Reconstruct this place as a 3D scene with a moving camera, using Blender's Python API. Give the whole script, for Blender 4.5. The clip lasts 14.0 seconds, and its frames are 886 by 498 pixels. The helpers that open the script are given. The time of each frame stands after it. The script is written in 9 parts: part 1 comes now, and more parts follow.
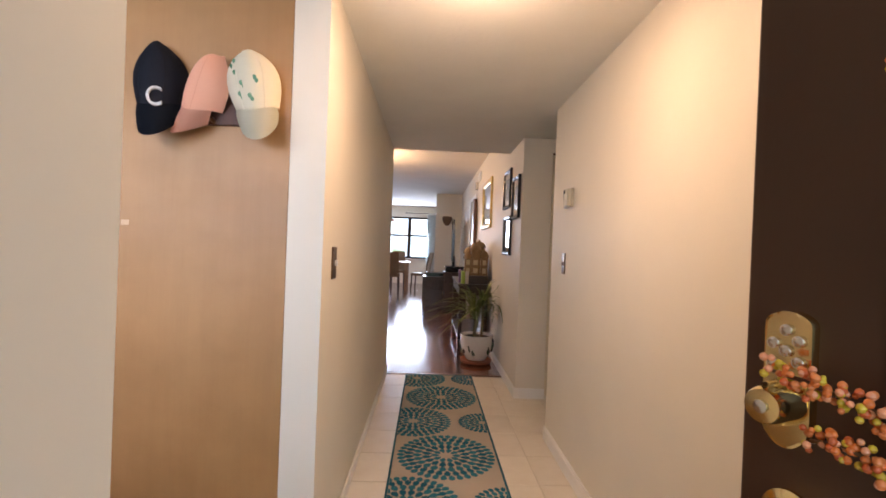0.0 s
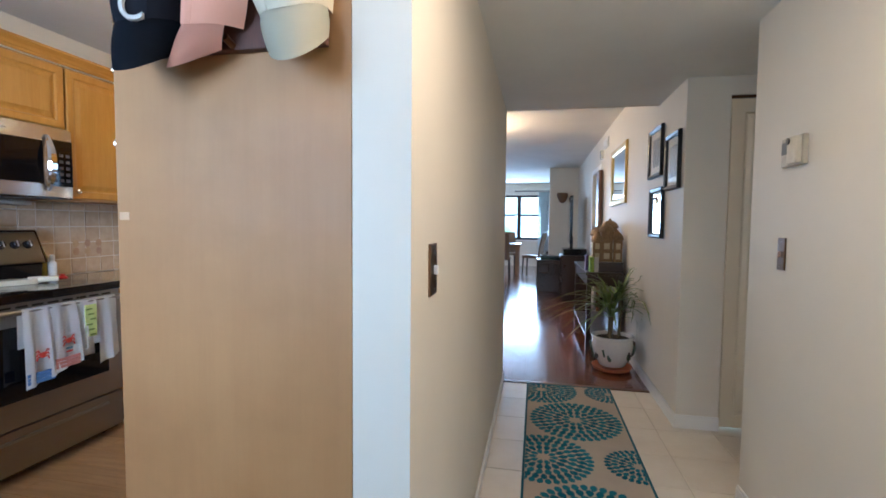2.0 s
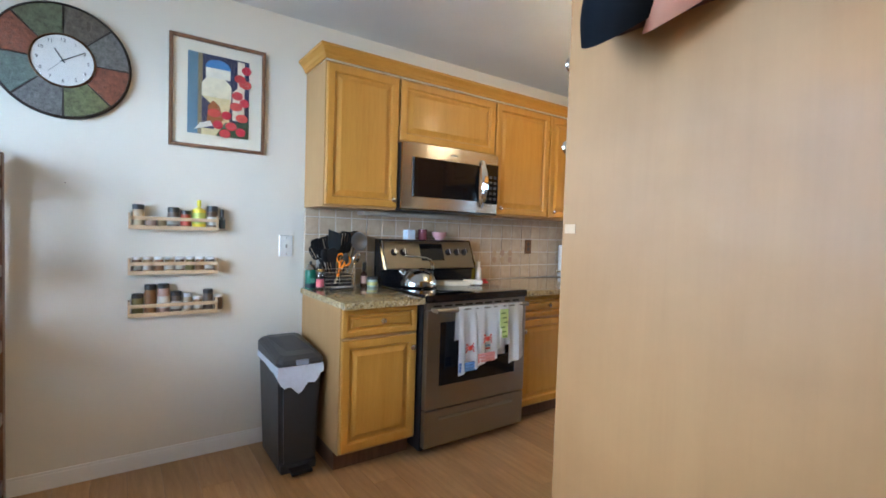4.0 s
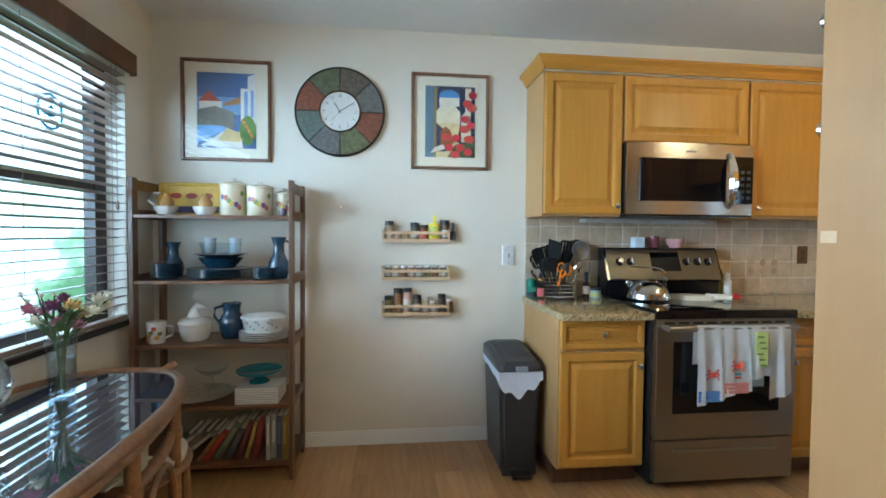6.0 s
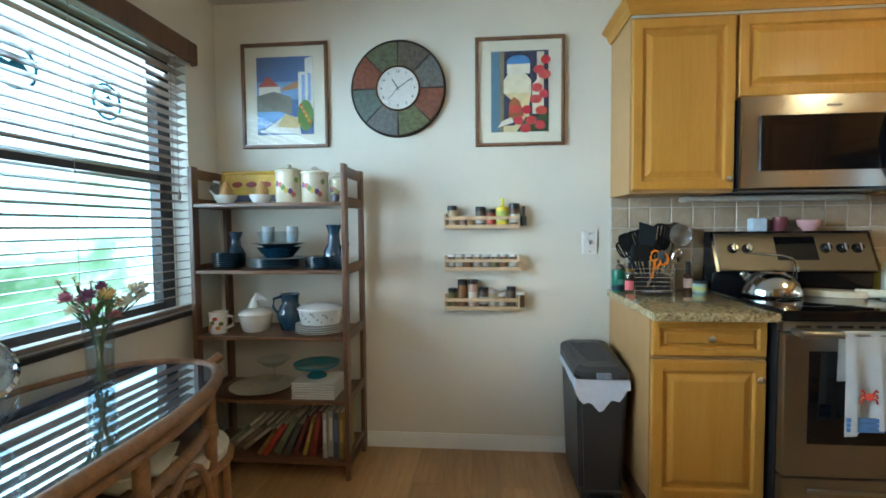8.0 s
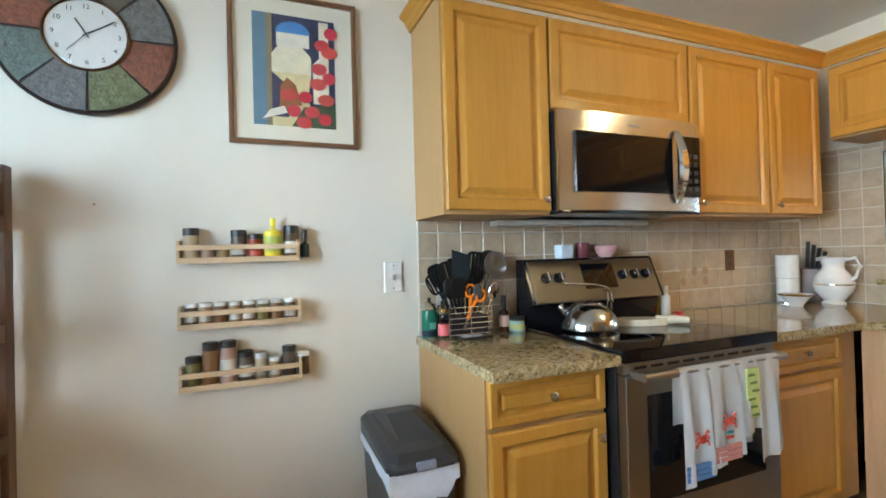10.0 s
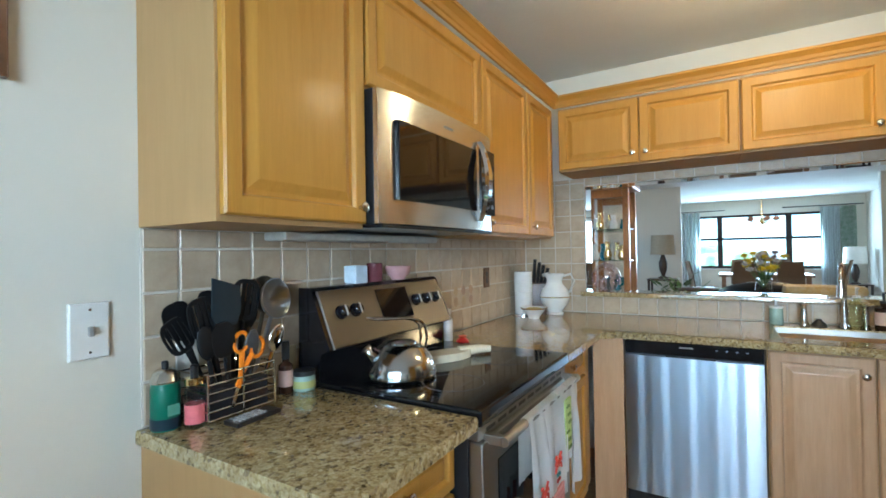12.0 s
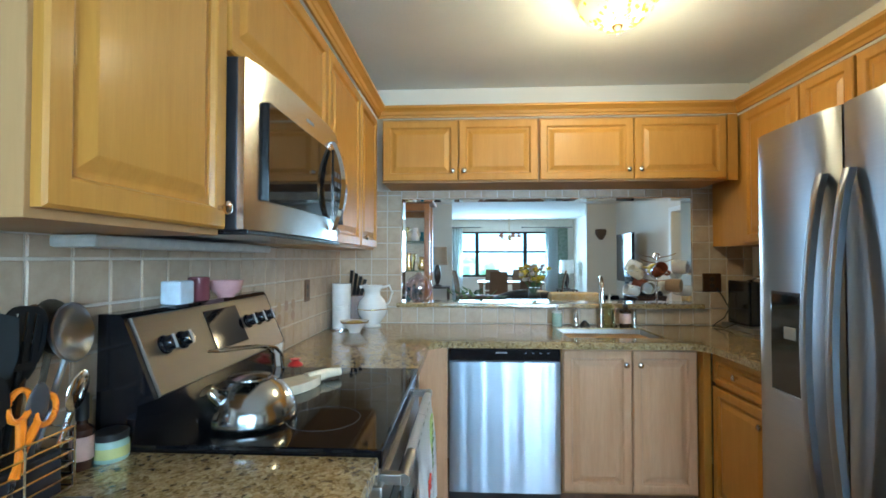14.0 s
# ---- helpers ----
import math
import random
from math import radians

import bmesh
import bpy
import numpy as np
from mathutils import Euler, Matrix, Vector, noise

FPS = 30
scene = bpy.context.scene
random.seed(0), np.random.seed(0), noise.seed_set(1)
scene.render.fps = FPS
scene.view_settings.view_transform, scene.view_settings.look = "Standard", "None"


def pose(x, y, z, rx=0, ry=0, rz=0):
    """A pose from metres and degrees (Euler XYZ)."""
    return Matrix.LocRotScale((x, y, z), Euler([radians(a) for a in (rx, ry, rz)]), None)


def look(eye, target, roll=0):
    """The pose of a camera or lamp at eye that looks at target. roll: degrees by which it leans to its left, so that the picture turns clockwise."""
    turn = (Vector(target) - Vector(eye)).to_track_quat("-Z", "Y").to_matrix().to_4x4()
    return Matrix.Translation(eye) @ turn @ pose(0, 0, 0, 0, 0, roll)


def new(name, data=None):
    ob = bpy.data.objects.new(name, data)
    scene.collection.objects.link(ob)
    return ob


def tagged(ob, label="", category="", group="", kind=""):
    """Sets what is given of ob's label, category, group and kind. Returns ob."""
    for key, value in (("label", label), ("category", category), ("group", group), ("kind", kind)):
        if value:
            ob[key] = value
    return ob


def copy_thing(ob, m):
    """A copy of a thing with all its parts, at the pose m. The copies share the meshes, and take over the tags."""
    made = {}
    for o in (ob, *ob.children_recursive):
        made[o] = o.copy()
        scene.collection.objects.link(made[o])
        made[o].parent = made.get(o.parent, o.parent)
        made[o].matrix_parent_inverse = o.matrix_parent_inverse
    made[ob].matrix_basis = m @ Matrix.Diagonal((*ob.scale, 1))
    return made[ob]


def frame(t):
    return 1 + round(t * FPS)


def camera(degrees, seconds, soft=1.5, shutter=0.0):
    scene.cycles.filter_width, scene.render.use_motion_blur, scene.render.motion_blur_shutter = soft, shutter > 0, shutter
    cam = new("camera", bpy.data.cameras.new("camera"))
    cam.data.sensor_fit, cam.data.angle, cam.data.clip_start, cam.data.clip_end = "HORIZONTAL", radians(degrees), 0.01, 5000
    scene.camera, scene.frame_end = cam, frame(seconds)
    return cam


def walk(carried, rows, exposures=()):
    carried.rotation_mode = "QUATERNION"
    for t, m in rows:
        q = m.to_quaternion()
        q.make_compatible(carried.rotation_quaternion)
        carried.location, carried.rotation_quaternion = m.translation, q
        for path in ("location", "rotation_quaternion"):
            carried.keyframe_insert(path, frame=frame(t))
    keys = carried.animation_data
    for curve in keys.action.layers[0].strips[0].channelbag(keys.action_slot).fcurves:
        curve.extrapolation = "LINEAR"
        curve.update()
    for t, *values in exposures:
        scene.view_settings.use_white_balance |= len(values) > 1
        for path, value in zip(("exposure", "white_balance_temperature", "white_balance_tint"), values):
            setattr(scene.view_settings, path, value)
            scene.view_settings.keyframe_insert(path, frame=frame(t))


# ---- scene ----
# seconds, stops, kelvin, tint: the clip starts warm and cools as the camera turns to the daylight
EXPOSURES = [(0, -0.66, 7300, 34), (0.5, -0.69, 6800, 29), (1.0, -0.69, 6150, 25), (1.5, -0.64, 5750, 20), (2.5, -0.63, 5350, 16), (3.5, -0.55, 5450, 14), (4.0, -0.36, 5700, 13),
             (6.5, -0.56, 5750, 1), (7.2, -0.66, 5650, -3), (9.5, -0.30, 6350, 9), (11.0, -0.46, 6050, 7), (13.0, -0.49, 5500, 1), (14.0, -0.46, 5350, 0)]
cam = camera(87.7, 14.0, soft=1.7)
PATH = [
    (0, (0.044, 0.111, 1.244), (0.108, 2.11, 1.232), 2.2),
    (0.5, (0.089, 0.337, 1.266), (0.093, 2.336, 1.2), 2.2),
    (1, (0.039, 0.538, 1.255), (-0.003, 2.535, 1.147), 2.1),
    (1.5, (-0.024, 0.684, 1.261), (-0.148, 2.676, 1.136), 1.4),
    (2, (-0.079, 0.84, 1.274), (-0.472, 2.798, 1.164), 0.5),
    (2.5, (-0.168, 0.946, 1.282), (-0.939, 2.789, 1.19), 0.5),
    (3, (-0.274, 0.997, 1.279), (-1.403, 2.645, 1.189), 1.1),
    (3.5, (-0.369, 1.005, 1.275), (-1.783, 2.417, 1.201), 1.7),
    (4, (-0.398, 1.007, 1.271), (-2.037, 2.151, 1.197), 1.8),
    (6.5, (-0.382, 1.159, 1.285), (-2.38, 1.129, 1.203), 0.2),
    (7, (-0.422, 1.23, 1.271), (-2.407, 1.008, 1.165), 0.0),
    (9.3, (-1.11, 1.252, 1.228), (-3.094, 1.504, 1.244), -2.4),
    (9.5, (-1.181, 1.266, 1.226), (-3.142, 1.659, 1.259), -2.3),
    (10, (-1.336, 1.283, 1.251), (-3.188, 2.037, 1.27), -1.5),
    (10.5, (-1.488, 1.264, 1.277), (-3.189, 2.317, 1.283), -0.8),
    (11, (-1.66, 1.244, 1.292), (-3.16, 2.567, 1.283), -0.6),
    (11.5, (-1.83, 1.29, 1.299), (-3.134, 2.806, 1.296), -0.3),
    (12, (-1.981, 1.341, 1.318), (-3.016, 3.052, 1.336), -1.0),
    (12.5, (-2.122, 1.364, 1.326), (-2.877, 3.216, 1.35), -0.7),
    (13, (-2.243, 1.364, 1.329), (-2.747, 3.299, 1.358), -0.5),
    (13.5, (-2.309, 1.359, 1.335), (-2.604, 3.337, 1.371), -0.3),
    (14, (-2.32, 1.363, 1.34), (-2.424, 3.36, 1.383), -0.0),
]
walk(cam, [(t, look(eye, target, roll)) for t, eye, target, roll in PATH], exposures=EXPOSURES)

# ---- world and lights ----
world = bpy.data.worlds.new("world")
scene.world = world
world.use_nodes = True
wn = world.node_tree
sky = wn.nodes.new("ShaderNodeTexSky")
sky.sky_type, sky.sun_disc, sky.sun_elevation, sky.sun_rotation = "NISHITA", False, radians(62), radians(60)
wn.nodes["Background"].inputs["Strength"].default_value = 0.12
wn.links.new(sky.outputs[0], wn.nodes["Background"].inputs["Color"])


def lamp(name, kind, m, power, color, size=0.1, size_y=None, spread=180):
    d = bpy.data.lights.new(name, kind)
    d.energy, d.color = power, color
    if kind == "AREA":
        d.size, d.spread = size, radians(spread)
        if size_y:
            d.shape, d.size_y = "RECTANGLE", size_y
    elif kind == "SUN":
        d.angle = radians(size)
    else:
        d.shadow_soft_size = size
    ob = new(name, d)
    ob.matrix_world = m
    return tagged(ob, kind="structure")


WARM, WARM_HALL, DAY = (1.0, 0.80, 0.46), (1.0, 0.70, 0.36), (0.54, 0.77, 1.0)
lamp("sun", "SUN", look((0, 0, 30), (6, 3.5, 17)), 2.5, (1.0, 0.95, 0.88), 0.6)
lamp("kitchen_lamp", "POINT", pose(-1.66, 3.4, 2.30), 35, WARM, 0.12)
lamp("hall_lamp", "AREA", look((0.20, 1.60, 2.12), (0.20, 1.601, 0)), 15, (1.0, 0.77, 0.50), 0.30)
lamp("hall_lamp_glow", "POINT", pose(0.20, 1.62, 2.0), 14, (1.0, 0.77, 0.50), 0.10)
# unseen warm lamp added over the living room, with no fixture there
lamp("living_unseen_lamp", "POINT", pose(-0.9, 6.6, 2.20), 110, WARM_HALL, 0.12)
lamp("kitchen_window_sky", "AREA", look((-1.75, -0.50, 1.60), (-1.80, 1.2, 0.55)), 105, DAY, 2.1, 0.95)
# daylight helper added out of view, beam narrowed to brighten the range
lamp("window_side_fill", "AREA", look((-0.95, -1.30, 1.55), (-2.15, 2.4, 0.5)), 105, (0.74, 0.87, 1.0), 1.3, 1.5, 85)
lamp("front_door_sky", "AREA", look((0.42, -0.55, 1.0), (-1.3, 2.0, 0.3)), 3.5, DAY, 0.85, 1.9)
lamp("dining_window_sky", "AREA", look((-1.25, 15.02, 1.5), (-1.25, 8, 0.8)), 290, DAY, 2.6, 1.3)
lamp("side_room_sky", "AREA", look((3.2, 8.2, 1.5), (0.8, 8.2, 1.2)), 6, DAY, 1.0, 1.2)
# fill lamp added by an unseen wall to brighten the living room
lamp("living_side_fill", "AREA", look((-5.4, 8.0, 1.5), (0, 8.0, 0.8)), 80, DAY, 2.0, 1.6)


# ---- helpers for materials ----
def shader(name):
    m = bpy.data.materials.new(name)
    m.use_nodes = True
    nt = m.node_tree
    return m, nt, nt.nodes["Principled BSDF"]


def mapped(nt, scale, rot=(0, 0, 0)):
    co, mp = nt.nodes.new("ShaderNodeTexCoord"), nt.nodes.new("ShaderNodeMapping")
    mp.inputs["Scale"].default_value = scale
    mp.inputs["Rotation"].default_value = rot
    nt.links.new(co.outputs["Object"], mp.inputs[0])
    return mp.outputs[0]


def noise_tex(nt, vec, scale, detail=4, rough=0.55):
    n = nt.nodes.new("ShaderNodeTexNoise")
    n.inputs["Scale"].default_value, n.inputs["Detail"].default_value, n.inputs["Roughness"].default_value = scale, detail, rough
    nt.links.new(vec, n.inputs["Vector"])
    return n.outputs["Fac"]


def ramp(nt, fac, stops):
    r = nt.nodes.new("ShaderNodeValToRGB")
    while len(r.color_ramp.elements) < len(stops):
        r.color_ramp.elements.new(0.5)
    for e, (p, c) in zip(r.color_ramp.elements, stops):
        e.position, e.color = p, (*c, 1)
    nt.links.new(fac, r.inputs[0])
    return r.outputs[0]


def mix(nt, fac, a, b, mode="MIX"):
    n = nt.nodes.new("ShaderNodeMix")
    n.data_type, n.blend_type = "RGBA", mode
    for sock, v in ((n.inputs[0], fac), (n.inputs[6], a), (n.inputs[7], b)):
        if isinstance(v, (int, float)):
            sock.default_value = v
        elif isinstance(v, tuple):
            sock.default_value = (*v, 1)
        else:
            nt.links.new(v, sock)
    return n.outputs[2]


def bump(nt, bs, height, strength, dist=0.002):
    b = nt.nodes.new("ShaderNodeBump")
    b.inputs["Strength"].default_value, b.inputs["Distance"].default_value = strength, dist
    nt.links.new(height, b.inputs["Height"])
    nt.links.new(b.outputs[0], bs.inputs["Normal"])


def varied(nt, bs, rough, amount, vec, scale):
    r = nt.nodes.new("ShaderNodeMapRange")
    r.inputs["To Min"].default_value, r.inputs["To Max"].default_value = rough - amount, rough + amount
    nt.links.new(noise_tex(nt, vec, scale), r.inputs[0])
    nt.links.new(r.outputs[0], bs.inputs["Roughness"])


def tone(c, k):
    return tuple(min(1, v * k) for v in c)


def paint(name, col, rough=0.55, grain=180, strength=0.15, blotch=0.06, spec=0.4):
    m, nt, bs = shader(name)
    v = mapped(nt, (1, 1, 1))
    c = ramp(nt, noise_tex(nt, v, 2.3, 5), [(0.3, tone(col, 1 - blotch)), (0.7, tone(col, 1 + blotch * 0.6))])
    nt.links.new(c, bs.inputs["Base Color"])
    varied(nt, bs, rough, 0.06, v, 9)
    bs.inputs["Specular IOR Level"].default_value = spec
    bump(nt, bs, noise_tex(nt, v, grain, 3), strength)
    return m


def wood(name, light, dark, rough=0.35, stretch=(14, 14, 0.9), coat=0.0, piece=False, fine=1.0, spec=0.5):
    m, nt, bs = shader(name)
    v = mapped(nt, stretch)
    g1 = noise_tex(nt, v, 3.2, 6, 0.6)
    g2 = noise_tex(nt, mapped(nt, tuple(s * 5 for s in stretch)), 4.0, 3)
    c = ramp(nt, g1, [(0.32, dark), (0.66, light)])
    c = mix(nt, 0.22 * fine, c, ramp(nt, g2, [(0.35, tone(dark, 0.75)), (0.65, tone(light, 1.08))]))
    if piece:
        oi = nt.nodes.new("ShaderNodeObjectInfo")
        c = mix(nt, 0.5, c, ramp(nt, oi.outputs["Random"], [(0, (0.62, 0.60, 0.58)), (1, (1.0, 1.0, 1.0))]), "MULTIPLY")
    big = noise_tex(nt, mapped(nt, (1, 1, 1)), 1.7, 3)
    c = mix(nt, 0.35, c, ramp(nt, big, [(0.3, (0.80, 0.78, 0.76)), (0.7, (1, 1, 1))]), "MULTIPLY")
    nt.links.new(c, bs.inputs["Base Color"])
    varied(nt, bs, rough, 0.07, mapped(nt, (1, 1, 1)), 14)
    bs.inputs["Coat Weight"].default_value, bs.inputs["Specular IOR Level"].default_value = coat, spec
    bs.inputs["Coat Roughness"].default_value = 0.12
    bump(nt, bs, g2, 0.06, 0.001)
    return m


def metal(name, col, rough=0.28, stretch=(3, 3, 300), streak=0.0, brushed=0.0):
    m, nt, bs = shader(name)
    g = noise_tex(nt, mapped(nt, stretch), 2.0, 3)
    nt.links.new(ramp(nt, g, [(0.3, tone(col, 0.94)), (0.7, tone(col, 1.04))]), bs.inputs["Base Color"])
    bs.inputs["Metallic"].default_value = 1.0
    varied(nt, bs, rough, rough * 0.12, mapped(nt, (1, 1, 1)), 3)
    if streak:
        bump(nt, bs, g, streak, 0.0006)
    if brushed:
        tg = nt.nodes.new("ShaderNodeTangent")
        tg.direction_type, tg.axis = "RADIAL", "Z"
        nt.links.new(tg.outputs[0], bs.inputs["Tangent"])
        bs.inputs["Anisotropic"].default_value, bs.inputs["Anisotropic Rotation"].default_value = brushed, 0.25
    return m


def plain(name, col, rough=0.4, metallic=0.0, spec=0.5, coat=0.0, blotch=0.08, scale=40):
    m, nt, bs = shader(name)
    v = mapped(nt, (1, 1, 1))
    nt.links.new(ramp(nt, noise_tex(nt, v, scale, 3), [(0.3, tone(col, 1 - blotch)), (0.7, tone(col, 1 + blotch))]), bs.inputs["Base Color"])
    bs.inputs["Roughness"].default_value, bs.inputs["Metallic"].default_value = rough, metallic
    bs.inputs["Specular IOR Level"].default_value, bs.inputs["Coat Weight"].default_value = spec, coat
    return m


def glass(name, tint=(1, 1, 1), rough=0.0, gloss=0.12):
    m, nt, bs = shader(name)
    nt.nodes.remove(bs)
    tr, gl, mx, lw = (nt.nodes.new("ShaderNode" + k) for k in ("BsdfTransparent", "BsdfGlossy", "MixShader", "LayerWeight"))
    tr.inputs[0].default_value, gl.inputs["Roughness"].default_value = (*tint, 1), rough
    pw, ma = nt.nodes.new("ShaderNodeMath"), nt.nodes.new("ShaderNodeMath")
    pw.operation, ma.operation = "POWER", "MULTIPLY_ADD"
    pw.inputs[1].default_value = 4.0
    ma.inputs[1].default_value, ma.inputs[2].default_value = 0.5, gloss * 0.25
    nt.links.new(lw.outputs["Facing"], pw.inputs[0])
    nt.links.new(pw.outputs[0], ma.inputs[0])
    nt.links.new(ma.outputs[0], mx.inputs[0])
    nt.links.new(tr.outputs[0], mx.inputs[1])
    nt.links.new(gl.outputs[0], mx.inputs[2])
    nt.links.new(mx.outputs[0], nt.nodes["Material Output"].inputs[0])
    return m


def glow(name, col, strength):
    m, nt, bs = shader(name)
    bs.inputs["Base Color"].default_value = (*col, 1)
    bs.inputs["Emission Color"].default_value = (*col, 1)
    bs.inputs["Emission Strength"].default_value = strength
    return m


def granite(name):
    m, nt, bs = shader(name)
    v = mapped(nt, (1, 1, 1))
    vo = nt.nodes.new("ShaderNodeTexVoronoi")
    vo.inputs["Scale"].default_value = 100
    nt.links.new(v, vo.inputs["Vector"])
    vo2 = nt.nodes.new("ShaderNodeTexVoronoi")
    vo2.inputs["Scale"].default_value = 190
    nt.links.new(v, vo2.inputs["Vector"])
    c = ramp(nt, vo.outputs["Color"], [(0.12, (0.10, 0.065, 0.025)), (0.3, (0.33, 0.225, 0.08)), (0.5, (0.46, 0.335, 0.135)), (0.8, (0.56, 0.45, 0.24))])
    c = mix(nt, 0.35, c, ramp(nt, vo2.outputs["Color"], [(0.15, (0.02, 0.018, 0.014)), (0.45, (0.30, 0.22, 0.12)), (0.85, (0.55, 0.47, 0.34))]))
    c = mix(nt, 0.5, c, ramp(nt, noise_tex(nt, v, 22, 4), [(0.35, (0.55, 0.48, 0.40)), (0.62, (1, 1, 1))]), "MULTIPLY")
    nt.links.new(c, bs.inputs["Base Color"])
    bs.inputs["Roughness"].default_value = 0.10
    bs.inputs["Coat Weight"].default_value = 0.3
    return m


def tile_mat(name, a, b, rough=0.3, mottled=9, relief=0.1):
    m, nt, bs = shader(name)
    v = mapped(nt, (1, 1, 1))
    oi = nt.nodes.new("ShaderNodeObjectInfo")
    add = nt.nodes.new("ShaderNodeVectorMath")
    add.operation = "ADD"
    nt.links.new(v, add.inputs[0])
    cmb = nt.nodes.new("ShaderNodeCombineXYZ")
    mul = nt.nodes.new("ShaderNodeMath")
    mul.operation = "MULTIPLY"
    mul.inputs[1].default_value = 40
    nt.links.new(oi.outputs["Random"], mul.inputs[0])
    nt.links.new(mul.outputs[0], cmb.inputs[0])
    nt.links.new(cmb.outputs[0], add.inputs[1])
    n1 = noise_tex(nt, add.outputs[0], mottled, 6, 0.65)
    c = ramp(nt, n1, [(0.3, a), (0.7, b)])
    c = mix(nt, 0.35, c, ramp(nt, oi.outputs["Random"], [(0, (0.78, 0.76, 0.74)), (1, (1, 1, 1))]), "MULTIPLY")
    nt.links.new(c, bs.inputs["Base Color"])
    varied(nt, bs, rough, 0.08, v, 20)
    bump(nt, bs, n1, relief, 0.004)
    return m


WALL = paint("cream_wall_paint", (0.72, 0.67, 0.575), 0.6, 60, 0.10, 0.03)
WHITE = paint("white_trim_paint", (0.80, 0.79, 0.76), 0.4, 120, 0.05, 0.03)
CEIL = paint("textured_ceiling_paint", (0.79, 0.78, 0.74), 0.8, 55, 0.6, 0.04, 0.1)
MAPLE = wood("honey_maple", (0.535, 0.262, 0.045), (0.475, 0.220, 0.032), 0.44, (9, 9, 0.7), 0.06, fine=0.6, spec=0.3)
MAPLE_H = wood("honey_maple_crosswise", (0.535, 0.262, 0.045), (0.475, 0.220, 0.032), 0.44, (0.7, 0.7, 9), 0.06, fine=0.6, spec=0.3)
MAPLE_SIDE = wood("pale_maple_veneer", (0.455, 0.265, 0.108), (0.425, 0.243, 0.096), 0.5, (7, 7, 0.5), 0.0, fine=0.45, spec=0.3)
PANTRY_SIDE = wood("orange_maple_veneer", (0.43, 0.225, 0.088), (0.405, 0.208, 0.080), 0.5, (7, 7, 0.5), 0.05, fine=0.22)
_nt = PANTRY_SIDE.node_tree
_bs = _nt.nodes["Principled BSDF"]
_stain = ramp(_nt, noise_tex(_nt, mapped(_nt, (1, 1, 1.4)), 3.2, 5), [(0.36, (0.80, 0.76, 0.70)), (0.64, (1.0, 1.0, 1.0))])
_nt.links.new(mix(_nt, 0.6, _bs.inputs["Base Color"].links[0].from_socket, _stain, "MULTIPLY"), _bs.inputs["Base Color"])
PALE_MAPLE = wood("sink_maple", (0.64, 0.395, 0.22), (0.56, 0.325, 0.165), 0.36, (9, 9, 0.7), 0.2, fine=0.6)
STEEL = metal("brushed_stainless_steel", (0.38, 0.39, 0.41), 0.32, (2, 2, 500), 0.0, 0.96)
# door steel tinted blue to stand in for reflected window daylight
STEEL_DOOR = metal("wavy_blue_tinted_stainless", (0.54, 0.62, 0.72), 0.33, (4.0, 4.0, 0.004), 0.5, 0.9)
next(n for n in STEEL_DOOR.node_tree.nodes if n.type == "BUMP").inputs["Distance"].default_value = 0.004
STEEL_H = metal("brushed_stainless_crosswise", (0.33, 0.31, 0.28), 0.37, (2, 2, 500), 0.0, 0.4)
# darker copy of the range's stainless, its colour holding down lamp reflections
STEEL_P = metal("dimmed_stainless_panel", (0.12, 0.110, 0.094), 0.42, (2, 2, 500), 0.0, 0.3)
STEEL_M = metal("bright_stainless_front", (0.62, 0.60, 0.56), 0.26, (2, 2, 500), 0.0, 0.5)
CHROME = metal("polished_chrome", (0.80, 0.80, 0.80), 0.06, (3, 3, 3), 0.0)
KETTLE = metal("worn_polished_steel", (0.58, 0.58, 0.57), 0.15, (3, 3, 3), 0.0)
NICKEL = metal("satin_nickel", (0.66, 0.63, 0.58), 0.22, (20, 20, 20), 0.0)
BRASS = metal("polished_brass", (0.80, 0.60, 0.28), 0.14, (20, 20, 20), 0.0)
BRONZE = metal("brown_bronze", (0.16, 0.09, 0.05), 0.35, (30, 30, 30), 0.05)
BLACK_GLASS = plain("black_ceramic_glass", (0.005, 0.005, 0.006), 0.05, 0, 0.42, 0.0)
BLACK = plain("black_plastic", (0.012, 0.012, 0.013), 0.35)
NYLON = plain("black_nylon", (0.006, 0.0065, 0.008), 0.5, 0, 0.35)
BLACK_GLOSS = plain("glossy_black_plastic", (0.008, 0.008, 0.010), 0.12, 0, 0.6)
GREY_BIN = paint("charcoal_bin_plastic", (0.045, 0.045, 0.048), 0.38, 400, 0.2, 0.1)
GRANITE = granite("brown_speckled_granite")
SPLASH = tile_mat("tumbled_beige_tile", (0.42, 0.310, 0.205), (0.55, 0.440, 0.310), 0.34, 11, 0.3)
GROUT = paint("pale_grout", (0.62, 0.57, 0.49), 0.85, 300, 0.4, 0.08)
HALL_TILE = tile_mat("cream_ceramic_floor_tile", (0.72, 0.65, 0.54), (0.80, 0.74, 0.64), 0.42, 5, 0.03)
HALL_GROUT = paint("cream_floor_grout", (0.58, 0.51, 0.41), 0.8, 200, 0.3)
OAK_FLOOR = wood("oak_laminate", (0.55, 0.325, 0.145), (0.39, 0.212, 0.085), 0.32, (0.9, 12, 12), 0.15, True)
CHERRY_FLOOR = wood("cherry_laminate", (0.26, 0.085, 0.035), (0.15, 0.045, 0.02), 0.18, (12, 0.8, 12), 0.5, True)
WALNUT = wood("dark_walnut_shelf", (0.16, 0.075, 0.038), (0.085, 0.036, 0.018), 0.35, (10, 10, 0.8), 0.15)
